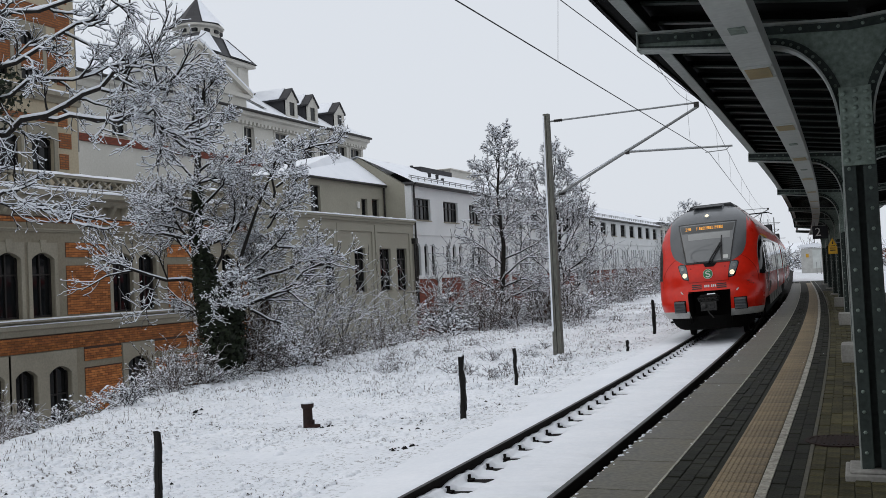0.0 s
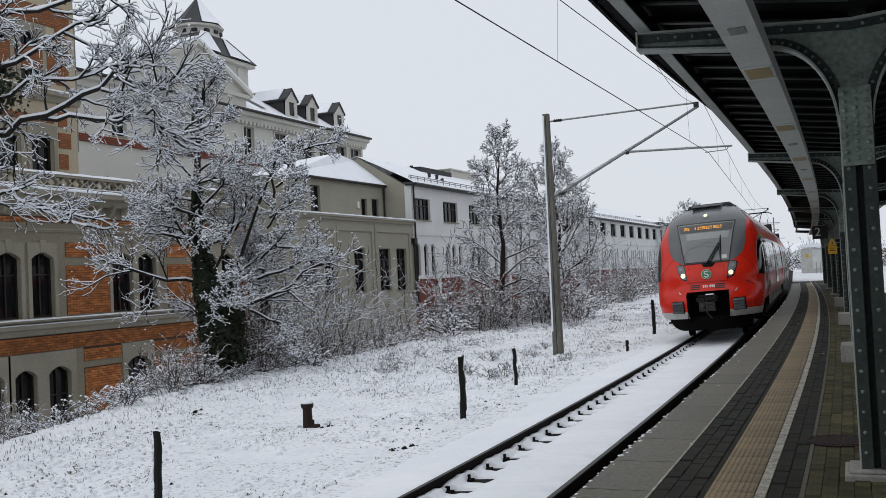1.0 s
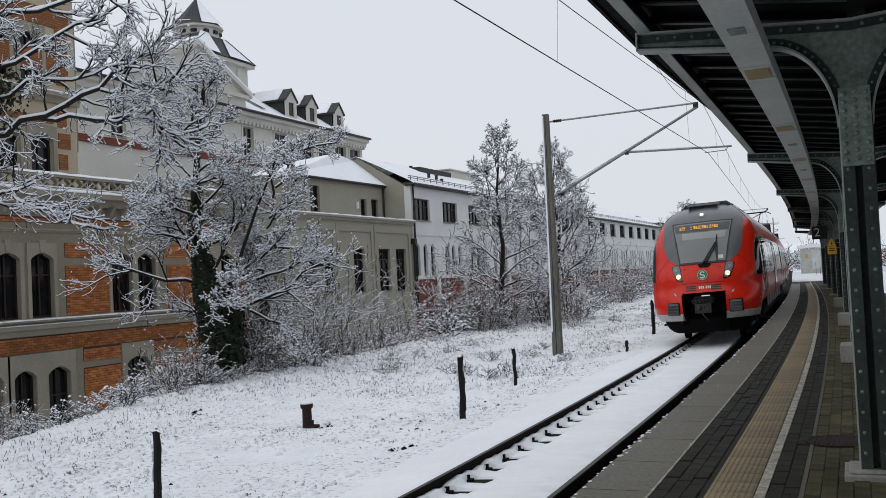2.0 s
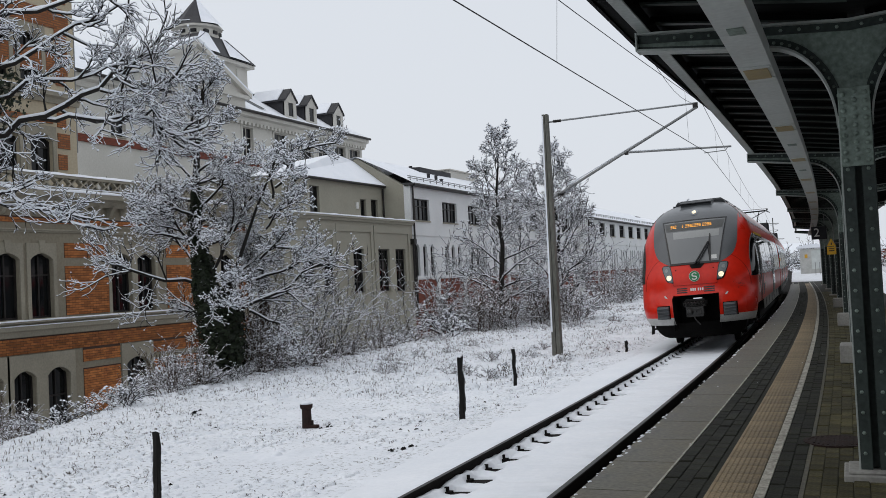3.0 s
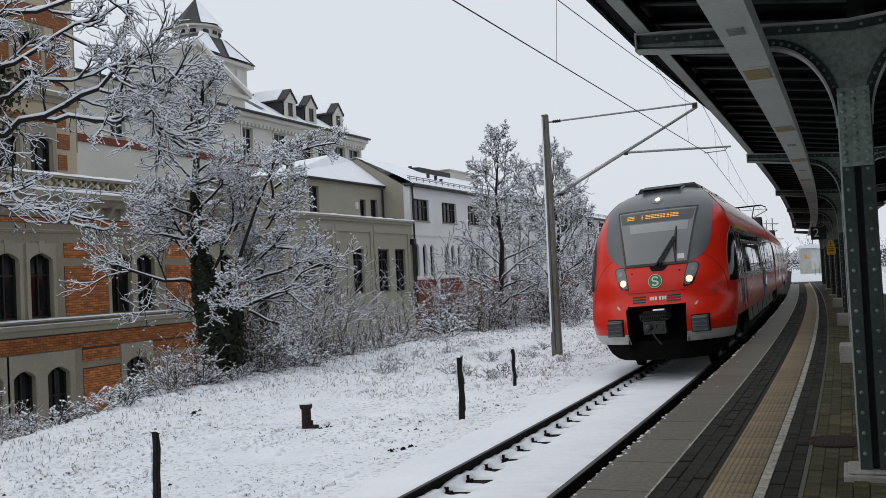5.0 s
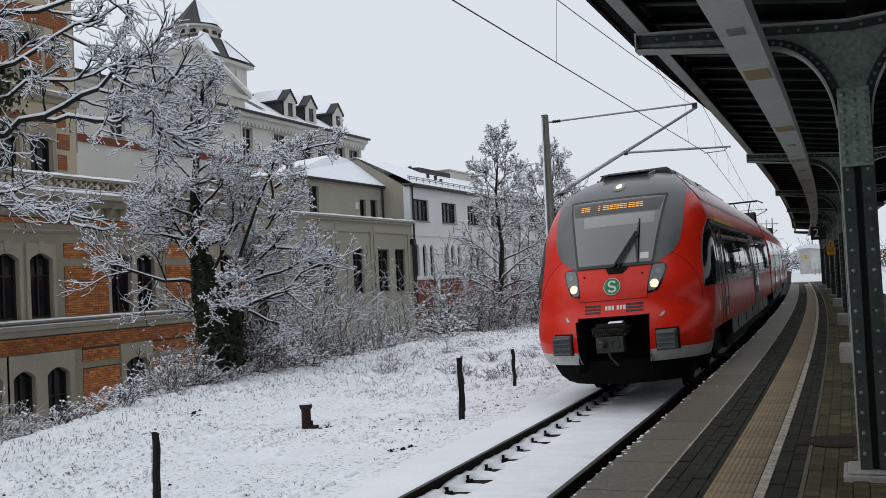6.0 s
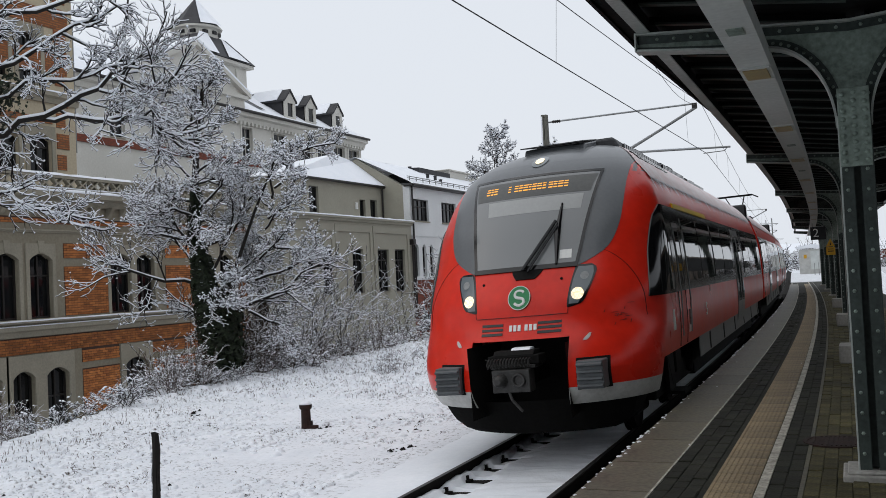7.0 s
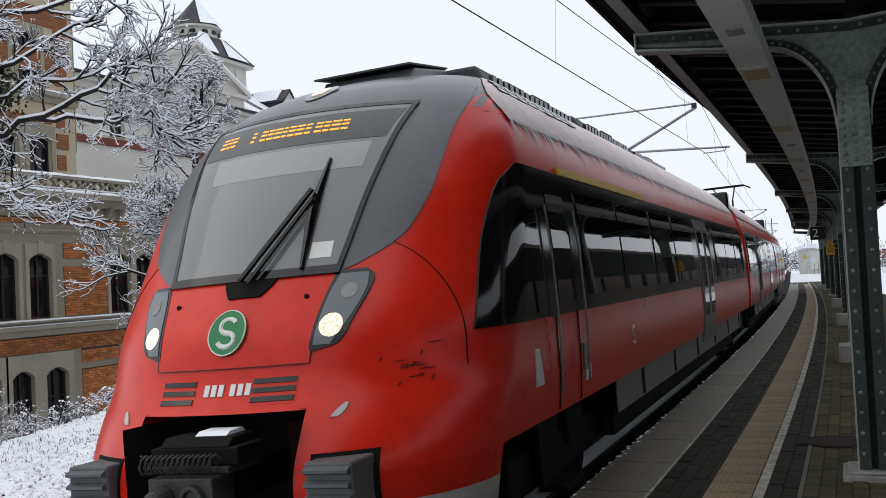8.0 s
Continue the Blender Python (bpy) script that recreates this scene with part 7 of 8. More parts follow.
def shrubs():
    kinds = []
    for args, name, label, bark in (((1, 13, 1.25, 0.8, 0.008, 4, 0.016), "snowy_shrub", "low tangled shrub with snow on every twig", BARK),
                                    ((2, 13, 1.0, 1.1, 0.008, 4, 0.016), "snowy_shrub", "low arching shrub with brown twigs and snow", TWIG_BROWN),
                                    ((3, 6, 2.7, 0.32, 0.006, 5, 0.0095), "snowy_sapling", "tall thin saplings with snow-dusted twigs", BARK),
                                    ((4, 15, 1.5, 0.6, 0.003, 5, 0.0095), "brown_bramble", "dry brown bramble thicket dusted with snow", TWIG_BROWN)):
        L = shrub_mesh(*args)
        t = thing(name, label, "shrub", (0, 0, -40), "shrubs along the embankment")
        part("brushwood", L.bark, bark, t)
        part("snow_cover", L.snow, SNOW, t, "snow on the twigs", kind="stuff")
        kinds.append(t)
    rng = random.Random(17)
    spots = []
    for y in span(9.5, 19.0, 0.42):
        spots.append((rng.choice((0, 1, 1, 3)), crest_x(y) - rng.uniform(0.3, 2.2), y, rng.uniform(0.35, 0.62)))
    for y in span(17.5, 33, 0.7):
        spots.append((rng.choice((0, 1, 1, 3)), crest_x(y) - rng.uniform(-0.2, 1.2), y, rng.uniform(0.5, 0.8)))
    for x, y, s in ((-15.2, 22.3, 1.0), (-14.9, 24.0, 0.95), (-15.4, 25.4, 1.05), (-15.6, 27.0, 0.9), (-15.9, 28.8, 0.85), (-16.3, 24.8, 1.1)):
        spots.append((2, x, y, s))
    for x, y, s in ((-16.2, 22.0, 1.3), (-16.4, 23.2, 1.4), (-16.6, 24.6, 1.3), (-15.9, 22.9, 1.2), (-17, 26, 1.3), (-17.3, 20.5, 1.2)):
        spots.append((3, x, y, s))
    for y in span(33, 62, 0.75):
        spots.append((rng.choice((0, 1, 1, 3, 2)), crest_x(y) + rng.uniform(-1.2, 0.9), y, rng.uniform(0.8, 1.25)))
        if y > 38:
            spots.append((rng.choice((0, 1, 1)), crest_x(y) + rng.uniform(0.2, 1.9), y + 0.3, rng.uniform(0.5, 0.9)))
    for y in span(62, 110, 1.5):
        spots.append((rng.choice((0, 2, 3)), crest_x(y) + rng.uniform(-1.5, 2.0), y, rng.uniform(0.9, 1.6)))
    for x, y, s in ((-9.2, 21.3, 0.35), (-8.7, 20.8, 0.3), (-7.6, 20.6, 0.35), (-7.9, 20.2, 0.3), (-7.2, 24, 0.25), (-9.5, 24.5, 0.35)):
        spots.append((1, x, y, s))
    for x, y, s in ((-15.0, 19.6, 0.5), (-15.4, 20.2, 0.55), (-15.1, 20.9, 0.5), (-14.9, 21.6, 0.5), (-15.6, 19.4, 0.5), (-15.3, 22.2, 0.55), (-14.7, 20.3, 0.4)):
        spots.append((rng.choice((0, 1)), x, y, s))
    for i in range(22):
        y = 21 + 26 * (i + rng.random()) / 22
        spots.append((1, rng.uniform(crest_x(y) + 0.6, -8.6), y, rng.uniform(0.2, 0.38)))
    for i in range(16):
        spots.append((3 if i < 9 else 0, -14.4 + rng.gauss(0, 1.0), 36 + 14 * i / 15, rng.uniform(0.8, 1.3)))
    for i in range(34):
        spots.append((rng.choice((0, 3)), -46 + 2.1 * i + rng.uniform(-1, 1), 236 + rng.uniform(0, 30), rng.uniform(3.0, 5.0)))
    for k, x, y, s in spots:
        o = copy_thing(kinds[k], Matrix.Translation((x, y, ground_z(x, y) + 0.02)) @ pose(0, 0, 0, 0, 0, rng.uniform(0, 360)))
        o.scale = (s, s, s * rng.uniform(0.85, 1.15))
    for t in kinds:
        x = {0: -14.2, 1: -15.1, 2: -15.2, 3: -16.8}[kinds.index(t)]
        y = {0: 15.6, 1: 18.2, 2: 26.3, 3: 27.5}[kinds.index(t)]
        t.location = (x, y, ground_z(x, y) + 0.02)
        if kinds.index(t) < 2:
            t.scale = (0.5, 0.5, 0.5)


shrubs()


def grass():
    """Dead stalks and clods poking through the snow."""
    rng = random.Random(5)
    g, c, sn = Geo(), Geo(), Geo()
    n = 0
    while n < 9500:
        y = 3.5 + 46 * rng.random() ** 1.7
        x = rng.uniform(crest_x(y) - 0.3, track_x(y) - 2.0)
        dens = noise.noise((x * 0.5, y * 0.4, 6)) + 0.5 * noise.noise((x * 2, y * 2, 1)) + (0.35 if x < crest_x(y) + 3.5 else 0.0)
        if dens < rng.uniform(-0.25, 0.4):
            continue
        n += 1
        z = ground_z(x, y)
        tall = 2.6 if x < crest_x(y) + 1.6 else 1.6 if x < crest_x(y) + 3 else 1
        for k in range(rng.randint(1, 5) if rng.random() < 0.5 else 0):
            a, h = rng.uniform(0, 6.28), rng.uniform(0.008, 0.034) * tall
            w = (0.0022 + 0.003 * rng.random()) / tall ** 0.6
            dx, dy = math.cos(a) * h * rng.uniform(0.4, 1.6) / tall, math.sin(a) * h * rng.uniform(0.4, 1.6) / tall
            px, py = x + rng.gauss(0, 0.035), y + rng.gauss(0, 0.035)
            g.add([(px - w, py, z - 0.02), (px + w, py, z - 0.02), (px + dx * 0.5 + w * 0.6, py + dy * 0.5, z + h * 0.8), (px + dx, py + dy, z + h)], [(0, 1, 2), (0, 2, 3)])
        if rng.random() < 0.8:
            s = rng.uniform(0.025, 0.085)
            for G, q in ((sn, s),):
                ring = [(q * rng.uniform(0.7, 1.3) * math.cos(j), q * rng.uniform(0.7, 1.3) * math.sin(j)) for j in (0.2, 1.3, 2.3, 3.3, 4.3, 5.4)]
                G.add([(x + a, y + b, z - 0.02) for a, b in ring] + [(x + a * 0.75, y + b * 0.75, z + q * 0.32) for a, b in ring] + [(x, y, z + q * 0.5)],
                      [(j, (j + 1) % 6, 6 + (j + 1) % 6, 6 + j) for j in range(6)] + [(6 + j, 6 + (j + 1) % 6, 12) for j in range(6)])
        if rng.random() < 0.07:
            s = rng.uniform(0.012, 0.035)
            c.add([(x + s * vx, y + s * vy, z + s * vz * 0.7) for vx, vy, vz in ((1.2, 0, 0), (0, 1, 0), (-1, 0.1, 0), (0.1, -1.1, 0), (0, 0, 1))], [(0, 1, 4), (1, 2, 4), (2, 3, 4), (3, 0, 4)])
    for x, y in ((-5.85, 11.5), (-5.75, 11.62), (-8.15, 13.5), (-6.3, 26.5), (-11.6, 14.6), (-11.9, 14.9), (-6.35, 13.3)):
        z = ground_z(x, y)
        for k in range(9):
            s = rng.uniform(0.015, 0.045)
            qx, qy = x + rng.gauss(0, 0.09), y + rng.gauss(0, 0.09)
            c.add([(qx + s * vx, qy + s * vy, z + s * vz * 0.9) for vx, vy, vz in ((1.2, 0, 0), (0, 1, 0), (-1, 0.1, 0), (0.1, -1.1, 0), (0, 0, 1))], [(0, 1, 4), (1, 2, 4), (2, 3, 4), (3, 0, 4)])
    # coarser tufts further along the bank, bent under the snow
    m = 0
    while m < 3000:
        y = rng.uniform(17, 62)
        x = rng.uniform(crest_x(y) - 0.2, track_x(y) - 2.6)
        if noise.noise((x * 0.6, y * 0.35, 2)) + (0.25 if x < crest_x(y) + 4 else -0.1) < rng.uniform(-0.3, 0.35):
            continue
        m += 1
        z = ground_z(x, y)
        for k in range(rng.randint(2, 5)):
            a, h, w = rng.uniform(0, 6.28), rng.uniform(0.03, 0.11), 0.002 + 0.00009 * y
            bend = h * rng.uniform(0.3, 1.3)
            dx, dy = math.cos(a) * bend, math.sin(a) * bend
            px, py = x + rng.gauss(0, 0.09), y + rng.gauss(0, 0.09)
            tip = z + h * rng.uniform(0.55, 1.0)
            g.add([(px - w, py, z - 0.02), (px + w, py, z - 0.02), (px + dx * 0.6 + w, py + dy * 0.6, z + h * 0.9), (px + dx * 0.6 - w, py + dy * 0.6, z + h * 0.9), (px + dx + w * 0.4, py + dy, tip), (px + dx - w * 0.4, py + dy, tip)],
                  [(0, 1, 2, 3), (3, 2, 4, 5)])
        q = rng.uniform(0.06, 0.17)
        ring = [(q * rng.uniform(0.6, 1.3) * math.cos(j), q * rng.uniform(0.6, 1.3) * math.sin(j)) for j in (0.2, 1.3, 2.3, 3.3, 4.3, 5.4)]
        ox, oy, top = rng.gauss(0, 0.05), rng.gauss(0, 0.05), rng.uniform(0.35, 0.7)
        sn.add([(x + ox + a, y + oy + b, z - 0.02) for a, b in ring] + [(x + ox + a * 0.75, y + oy + b * 0.75, z + q * top * 0.7) for a, b in ring] + [(x + ox, y + oy, z + q * top)],
               [(j, (j + 1) % 6, 6 + (j + 1) % 6, 6 + j) for j in range(6)] + [(6 + j, 6 + (j + 1) % 6, 12) for j in range(6)])
    tagged(part("dead_grass", g, GRASS), "thin dead grass stalks poking through snow", "grass", kind="stuff")
    tagged(part("earth_clods", c, UNDER), "dark clods of earth in the snow", "clods", kind="stuff")
    tagged(part("snow_lumps", sn, SNOW_FIELD, smooth=True), "small lumps of snow over the grass", "snow", kind="stuff")


grass()


# ---------- posts on the embankment ----------
def old_post(x, y, h, w, seed, snow):
    rng = random.Random(seed)
    z = ground_z(x, y)
    t = thing("old_post", "rotten blackened wooden post standing in snow", "post", (x, y, z), "old posts")
    ring = [(1, 0.55), (0.5, 1), (-0.6, 0.9), (-1, -0.2), (-0.3, -1), (0.7, -0.8)]
    rows = []
    for i in range(8):
        f = i / 7
        rows.append([(w * a * (1 + 0.18 * rng.gauss(0, 1) * (0.4 + f)) + 0.02 * f * seed % 0.03, w * b * (1 + 0.15 * rng.gauss(0, 1)), -0.15 + (h + 0.15) * f + (0.1 * h * rng.random() if i == 7 else 0)) for a, b in ring])
    g = Geo().grid([r + r[:1] for r in rows])
    k = len(g.v)
    g.add(rows[-1] + [(0, 0, h - 0.04)], [(j, (j + 1) % 6, 6) for j in range(6)])
    part("stump", g, OLD_WOOD, t)
    part("splinter", Geo().prism([(w * 0.8, 0.1), (w * 1.5, 0.16), (w * 1.35, h * 0.5), (w * 0.7, h * 0.62)], -w * 0.5, w * 0.4, "y"), OLD_WOOD, t)
    if snow:
        for i in range(9):
            part("snow_fleck", Geo().lathe([(0.009, 0), (rng.uniform(0.012, 0.02), 0.03), (0.005, rng.uniform(0.05, 0.08))], (-w * rng.uniform(0.75, 1.0), -w * rng.uniform(0.1, 0.6), h * (0.06 + 0.095 * i)), 6), SNOW, t)
    return t


old_post(-7.24, 8.4, 0.74, 0.04, 1, True)
old_post(-5.99, 14.1, 0.96, 0.05, 2, True)
old_post(-6.84, 19.0, 0.73, 0.036, 3, True)
old_post(-6.79, 33.1, 1.12, 0.055, 4, False)
old_post(-6.05, 25.8, 0.28, 0.035, 5, False)


def iron_stump():
    x, y = -8.43, 13.42
    t = thing("iron_stump", "rusty cut-off iron pipe stump capped with snow", "stump", (x, y, ground_z(x, y)))
    part("pipe", Geo().lathe([(0.085, -0.1), (0.08, 0.06), (0.075, 0.3), (0.1, 0.32), (0.105, 0.38), (0.09, 0.39), (0.07, 0.36)], (0, 0, 0), 14), RUST, t)
    part("snow_cap", Geo().lathe([(0.1, 0.385), (0.085, 0.41), (0.05, 0.43), (0.01, 0.435)], (0, 0, 0), 14), SNOW, t, smooth=True)
    part("bracket", Geo().box(0.06, 0.2, -0.05, 0.05, 0.0, 0.05).box(0.06, 0.1, -0.04, 0.04, 0.05, 0.12), RUST, t)


iron_stump()


# ---------- overhead line ----------
def mast(x, y, top, near, arm=True):
    t = thing("catenary_mast", "tall weathered steel overhead-line mast", "mast", (x, y, 0), "masts of the overhead line")
    for s in (-1, 1):
        part("channel", Geo().add([(s * 0.008, -0.12, -0.5), (s * 0.13, -0.12, -0.5), (s * 0.13, 0.12, -0.5), (s * 0.008, 0.12, -0.5), (s * 0.006, -0.08, top), (s * 0.085, -0.08, top), (s * 0.085, 0.08, top), (s * 0.006, 0.08, top)],
                                  [(0, 3, 2, 1), (4, 5, 6, 7), (0, 1, 5, 4), (1, 2, 6, 5), (2, 3, 7, 6), (3, 0, 4, 7)]), MAST_STEEL, t, bevel=0.008)
    part("snow_streak", Geo().add([(-0.128, -0.124, 0.4), (-0.075, -0.124, 0.4), (-0.045, -0.085, top - 0.05), (-0.084, -0.085, top - 0.05)], [(0, 1, 2, 3)]), SNOW, t, "snow blown on to the weather side")
    g = Geo()
    for k in range(10):
        g.box(-0.07, 0.07, -0.07, -0.055, 0.2 + k * (top - 0.5) / 10, 0.35 + k * (top - 0.5) / 10)
    part("batten", g, MAST_STEEL, t)
    part("footing", Geo().lathe([(0.26, -0.6), (0.25, -0.34)], (0, 0, 0), 10), CONCRETE, t)
    if not arm:
        return t
    dx = track_x(y) - x
    part("insulator", Geo().lathe([(0.03, 0), (0.05, 0.03), (0.03, 0.06), (0.05, 0.09), (0.03, 0.12), (0.05, 0.15), (0.03, 0.18), (0.05, 0.21), (0.03, 0.24)], (0.22, 0, 6.35), 8, "x"), FRAME_DARK, t, "dark ribbed insulator")
    part("top_tube", Geo().tube([(0.08, 0, 6.345), (dx + 0.06, 0, 6.40)], 0.024, 8), GALV, t)
    part("cantilever_tube", Geo().tube([(0.1, 0, 4.18), (dx + 0.08, 0, 6.30)], 0.038, 8), GALV, t)
    part("insulator", Geo().lathe([(0.03, 0), (0.06, 0.03), (0.03, 0.06), (0.06, 0.09), (0.03, 0.12), (0.06, 0.15), (0.03, 0.18)], (0.25, 0, 4.27), 8, "x"), FRAME_DARK, t)
    part("registration_tube", Geo().tube([(dx - 1.85, 0, 5.26), (dx + 0.9, 0, 5.16)], 0.026, 8), GALV, t)
    part("steady_arm", Geo().tube([(dx + 0.8, 0, 5.14), (dx + 0.75, 0, 5.07), (dx + 0.2, 0, 5.05)], 0.013, 6), GALV, t)
    part("clamp", Geo().box(dx - 0.03, dx + 0.1, -0.04, 0.04, 6.28, 6.42).box(dx - 1.93, dx - 1.83, -0.03, 0.03, 5.2, 5.32), FRAME_DARK, t)
    part("snow_cover", Geo().tube([(0.5, 0, 6.375), (dx - 0.1, 0, 6.42)], 0.014, 5).tube([(dx - 1.8, 0, 5.29), (dx + 0.1, 0, 5.225)], 0.016, 5).tube([(0.6, 0, 4.53), (dx - 0.4, 0, 6.07)], 0.02, 5), SNOW, t)
    return t


mast(-8.09, 26.2, 6.57, True)
for y in (82.0, 138.0):
    mast(track_x(y) - 4.3, y, 6.6, False)
for x, y, h in ((-2.5, 135, 8.5), (-5.0, 175, 9), (-13, 160, 9), (-16.5, 190, 10), (-9.5, 210, 9)):
    mast(x, y, h, False, False)


def wires():
    t = thing("overhead_wires", "thin dark contact and carrier wires over the track", "overhead line")
    stay = [(-30, -4.35), (9.5, -3.86), (26.2, -3.65), (82, track_x(82) - 0.3), (138, track_x(138) + 0.3)]
    part("contact_wire", Geo().tube([(x, y, 5.03) for y, x in stay], 0.0085, 5), WIRE, t)

    def hang(y):
        for a, b in ((-30, 26.2), (26.2, 82), (82, 138)):
            if a <= y <= b:
                f = (y - a) / (b - a)
                return 6.37 - 0.62 * 4 * f * (1 - f)
        return 6.37

    def line_x(y):
        for (a, xa), (b, xb) in zip(stay, stay[1:]):
            if y <= b:
                return xa + (xb - xa) * (y - a) / (b - a)
        return stay[-1][1]
    part("carrier_wire", Geo().tube([(track_x(y) + (line_x(y) - track_x(y)) * 0.8, y, hang(y)) for y in span(-30, 138, 4)], 0.0075, 5), WIRE, t)
    for y in (-4, 3, 13.05, 23.4, 30, 36, 44, 52, 60, 70, 78):
        part("dropper", Geo().tube([(track_x(y) + (line_x(y) - track_x(y)) * 0.8, y, hang(y)), (line_x(y), y, 5.03)], 0.003, 4), WIRE, t)
    part("feeder_wire", Geo().tube([(track_x(y) + 0.05, y, 6.37 - 0.3 * math.sin((y - 18) / 8.2 * math.pi)) for y in span(18, 26.2, 1)], 0.006, 5), WIRE, t)


wires()


# ---------- signs and the far end ----------
def flat_text(body, size, material, parent, m):
    cu = bpy.data.curves.new("digit", "FONT")
    cu.body, cu.size, cu.extrude, cu.align_x, cu.align_y = body, size, 0.004, "CENTER", "CENTER"
    tmp = bpy.data.objects.new("digit", cu)
    me = bpy.data.meshes.new_from_object(tmp)
    bpy.data.objects.remove(tmp)
    me.materials.clear()
    me.materials.append(material)
    ob = part("digit", me, None, parent)
    ob.matrix_basis = m
    return ob


def track_sign():
    x, y = -1.57, 40.0
    t = thing("track_sign", "hanging black sign with a white track number", "sign", (x, y, 3.1))
    part("board", Geo().box(-0.28, 0.28, -0.06, 0.06, -0.25, 0.25), BLACK_SIGN, t, bevel=0.015)
    for s in (-1, 1):
        part("hanger", Geo().tube([(s * 0.2, 0, 0.25), (s * 0.2, 0, 0.85)], 0.015, 6), GALV, t)
    flat_text("2", 0.46, WHITE_SIGN, t, Matrix.Translation((-0.08, -0.065, 0.0)) @ pose(0, 0, 0, 90, 0, 0))


track_sign()


def warning_sign():
    t = thing("warning_sign", "yellow warning signs fixed to a column", "sign", (-0.72, 24.95, 2.33))
    t.scale = (0.78, 1.0, 0.78)
    part("plate", Geo().box(-0.13, 0.13, -0.012, 0.0, -0.2, 0.04), YELLOW_SIGN, t, bevel=0.004)
    part("triangle", Geo().prism([(-0.13, 0.06), (0.13, 0.06), (0.0, 0.3)], -0.012, 0.0, "y"), YELLOW_SIGN, t)
    part("bracket", Geo().tube([(0.0, 0.02, 0.0), (0.22, 0.22, 0.0)], 0.015, 6).tube([(0.0, 0.02, 0.15), (0.22, 0.22, 0.15)], 0.015, 6), GALV, t)
    part("symbol", Geo().prism([(-0.02, 0.1), (0.02, 0.1), (0.0, 0.22)], -0.016, -0.0125, "y").box(-0.08, 0.08, -0.016, -0.0125, -0.1, -0.07).box(-0.08, 0.08, -0.016, -0.0125, -0.03, -0.01), BLACK_SIGN, t)


warning_sign()


def shed():
    t = thing("relay_shed", "small pale grey equipment shed with snowy roof", "shed", (-5.2, 115, PZ + 0.45))
    part("wall", Geo().box(-1.4, 1.4, -1.2, 1.2, -0.5, 2.3), TRAIN_WHITE, t, bevel=0.02)
    part("door", Geo().box(-0.2, 0.7, -1.24, -1.19, 0.05, 2.1), DUCT, t)
    part("roof", Geo().prism([(-1.75, 2.4), (-1.6, 2.62), (0, 2.85), (1.6, 2.62), (1.75, 2.4)], -1.4, 1.4, "y"), SNOW, t, "snow-covered roof")
    part("notice", Geo().box(-0.9, -0.6, -1.23, -1.2, 1.3, 1.7), YELLOW_SIGN, t)


shed()


def fence_posts():
    for i in range(8):
        x, y = -4.6 + 0.42 * i, 104 - 0.6 * i
        t = thing("snow_pole", "thin grey railing post at the platform end", "post", (x, y, PZ), "railing posts")
        part("pole", Geo().tube([(0, 0, 0), (0, 0, 1.25)], 0.03, 6), GALV, t)


fence_posts()


def plinths():
    for y, h in ((15.3, 0.26), (23.6, 0.27), (32.5, 0.28)):
        x = track_x(y) + 3.27
        t = thing("concrete_block", "pale concrete block at the column's foot", "block", (x, y, PZ), "blocks by the columns")
        part("block", Geo().box(-0.06, 0.22, -0.3, 0.3, 0, h), CONCRETE, t, bevel=0.015)


plinths()


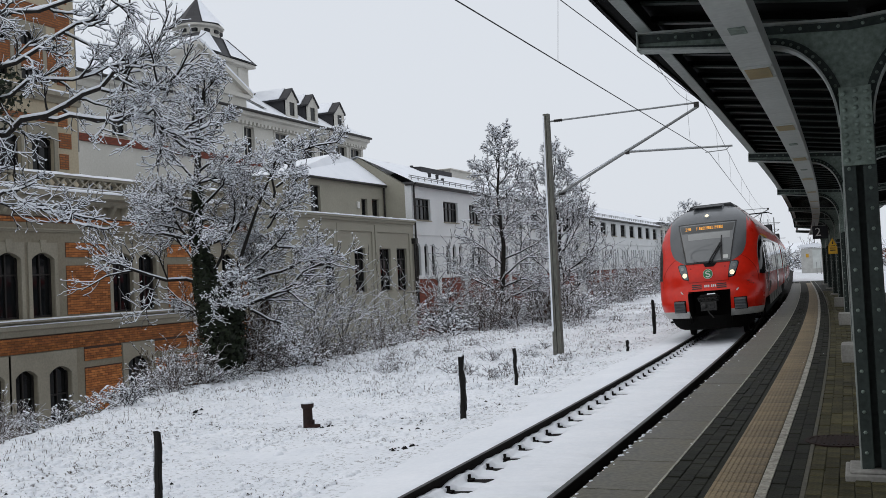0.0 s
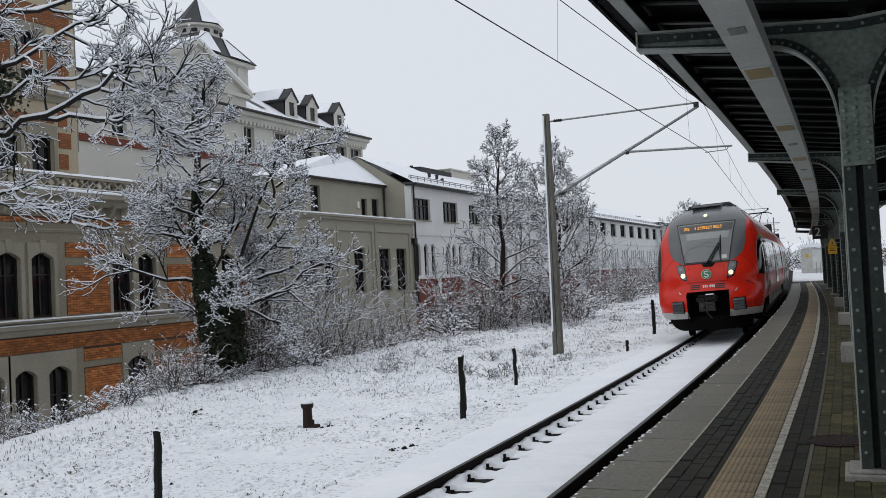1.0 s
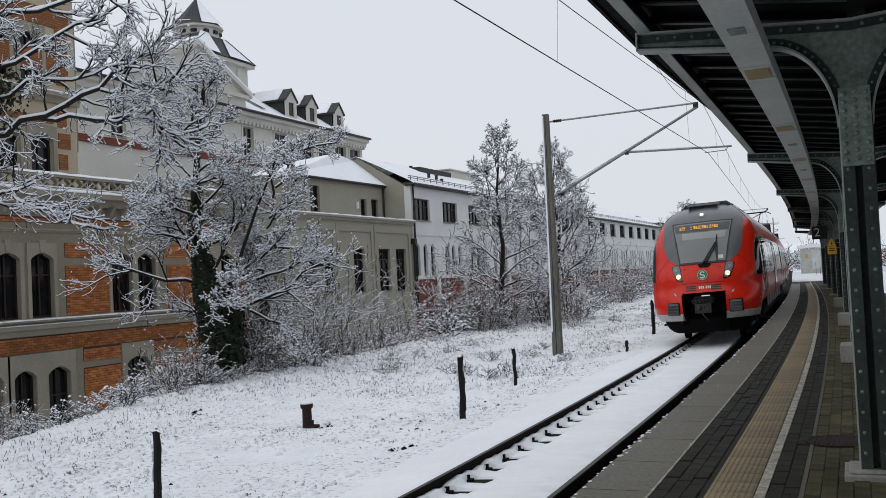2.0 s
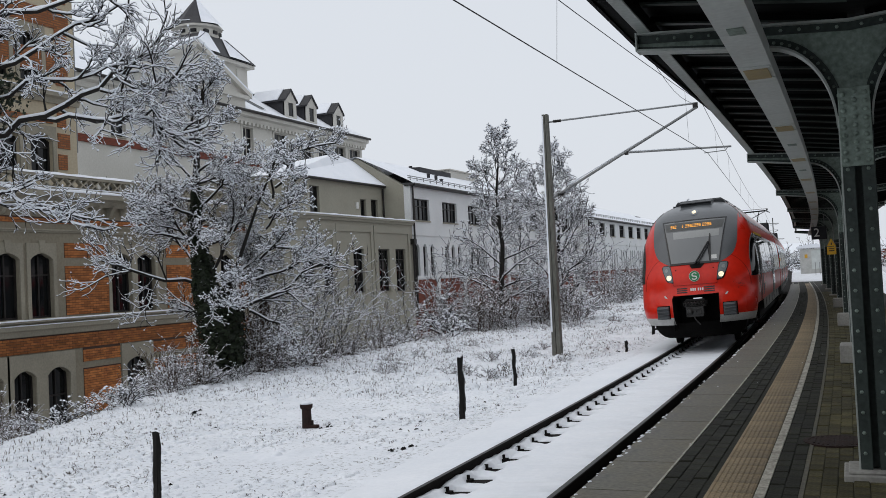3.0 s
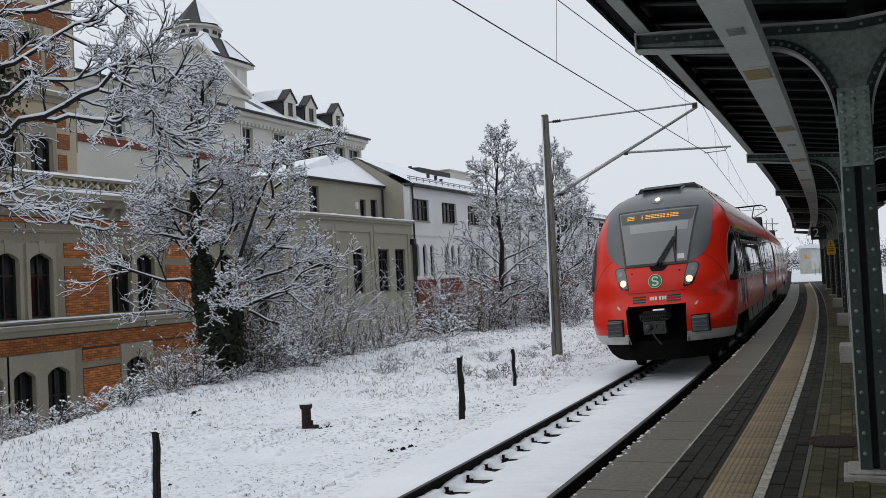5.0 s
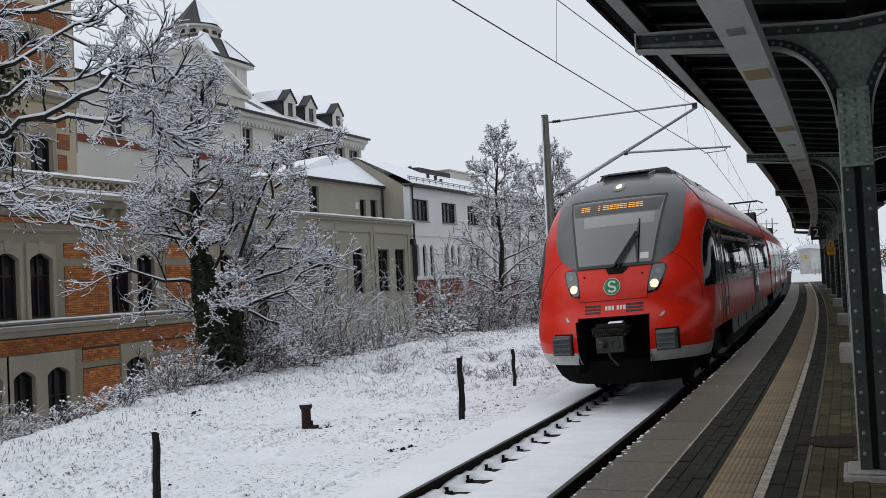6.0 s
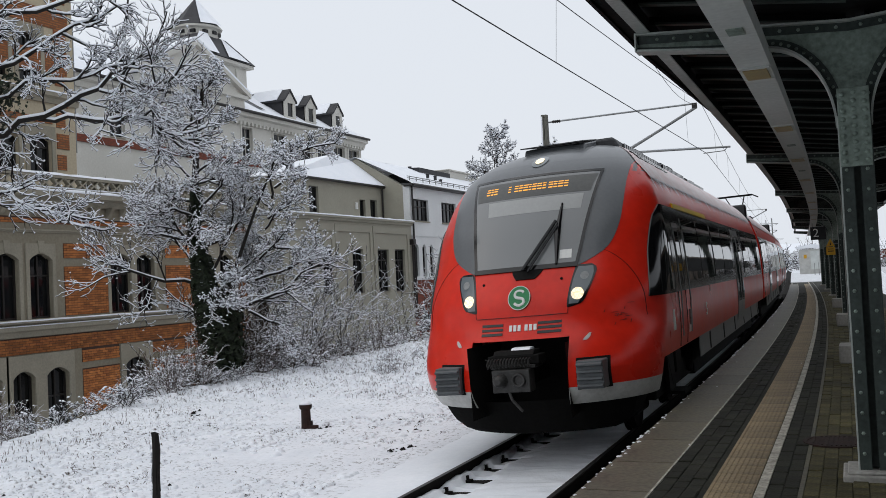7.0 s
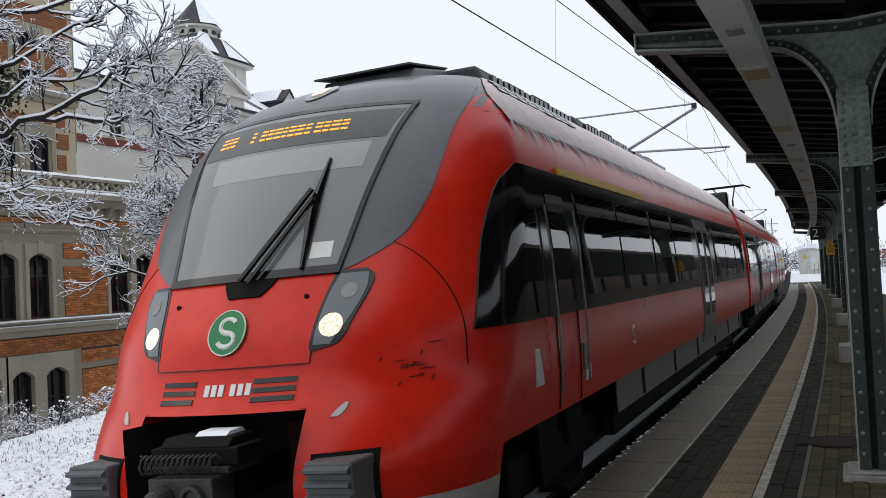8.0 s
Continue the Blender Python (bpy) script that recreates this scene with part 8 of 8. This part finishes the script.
# ---------- what closes the place behind and beside the camera ----------
def station_wall():
    # wall added out of view, to darken what the train's side mirrors
    ob = thing("station_wall", "unseen brick wall added to darken the train's reflections", "wall", kind="structure")
    part("wall", Geo().box(18, 18.5, -60, 420, -0.5, 9.0), UNSEEN_BRICK, ob)
    # unseen ground, made snowy to throw light back under the canopy
    part("ballast", Geo().box(2.6, 18, -60, 420, -0.4, -0.15), SNOW_WORN, ob, "unseen snow sheet added to bounce light")
    # roof added out of view; its deep dark front fills the window reflections
    hall = thing("hall_roof", "unseen dark roof added for the train windows' reflections", "roof", kind="structure")
    part("roof", Geo().box(7.5, 14, -45, 260, 5.0, 5.2).box(7.4, 7.6, -45, 260, 3.0, 5.2), ROOF_DARK, hall, "dark boards with a deep front, added to be mirrored")
    part("platform", Geo().box(7.0, 13.0, -45, 265, -0.15, 0.5), CONCRETE, hall, "unseen platform under the added roof")
    for y in span(-40, 257, 9.0):
        part("post", Geo().box(9.88, 10.12, y - 0.12, y + 0.12, 0.5, 5.0), GREEN_SHADED, hall)


station_wall()


def far_town():
    rng = random.Random(9)
    for i in range(14):
        x, y = -60 + 8 * i + rng.uniform(-2, 2), 330 + rng.uniform(-20, 60)
        w, d, h = rng.uniform(5, 8), 10, rng.uniform(3.2, 5.0)
        t = thing("far_house", "distant pale house with a snowy roof", "house", (x, y, -0.3), "distant houses")
        part("wall", Geo().box(-w, w, -d / 2, d / 2, 0, h), rng.choice((CREAM, WHITE_RENDER, BRICK_RED)), t)
        part("roof", Geo().prism([(-d / 2 - 0.4, h), (0, h + 3.2), (d / 2 + 0.4, h)], -w, w, "x"), SNOW, t)
        for k in range(4):
            for z in (1.2, h - 2.4):
                part("window", Geo().box(-w + 1 + k * w * 0.5, -w + 2.1 + k * w * 0.5, -d / 2 - 0.03, -d / 2 + 0.02, z, z + 1.5), PANE_DIM, t)


far_town()


def hanging_vines():
    """Bare creeper strands that hang down behind the ivy tree."""
    rng = random.Random(41)
    t = thing("creeper", "bare brown creeper strands hanging behind the ivy tree", "climbing plant", (-16.3, 22.4, ground_z(-16.3, 22.4)))
    g = Geo()
    for i in range(150):
        u = rng.uniform(-0.9, 1.1)
        x, y, top = u * 0.57 + rng.gauss(0, 0.12), u * 0.8 + rng.gauss(0, 0.12), rng.uniform(1.5, 3.3)
        g.tube([(x + rng.gauss(0, 0.04), y + rng.gauss(0, 0.04), top * (1 - k / 4) - 0.1 * (k == 4)) for k in range(5)], 0.006, 3)
    for i in range(12):
        a = rng.uniform(-0.9, 0.6)
        g.tube([(a * 0.57, a * 0.8, rng.uniform(1.5, 2.6)), (a * 0.57 + 0.25, a * 0.8 + 0.3, rng.uniform(2.0, 2.9)), (a * 0.57 + 0.5, a * 0.8 + 0.7, rng.uniform(1.6, 2.8))], 0.01, 4)
    part("brushwood", g, TWIG_BROWN, t)


hanging_vines()


motions()
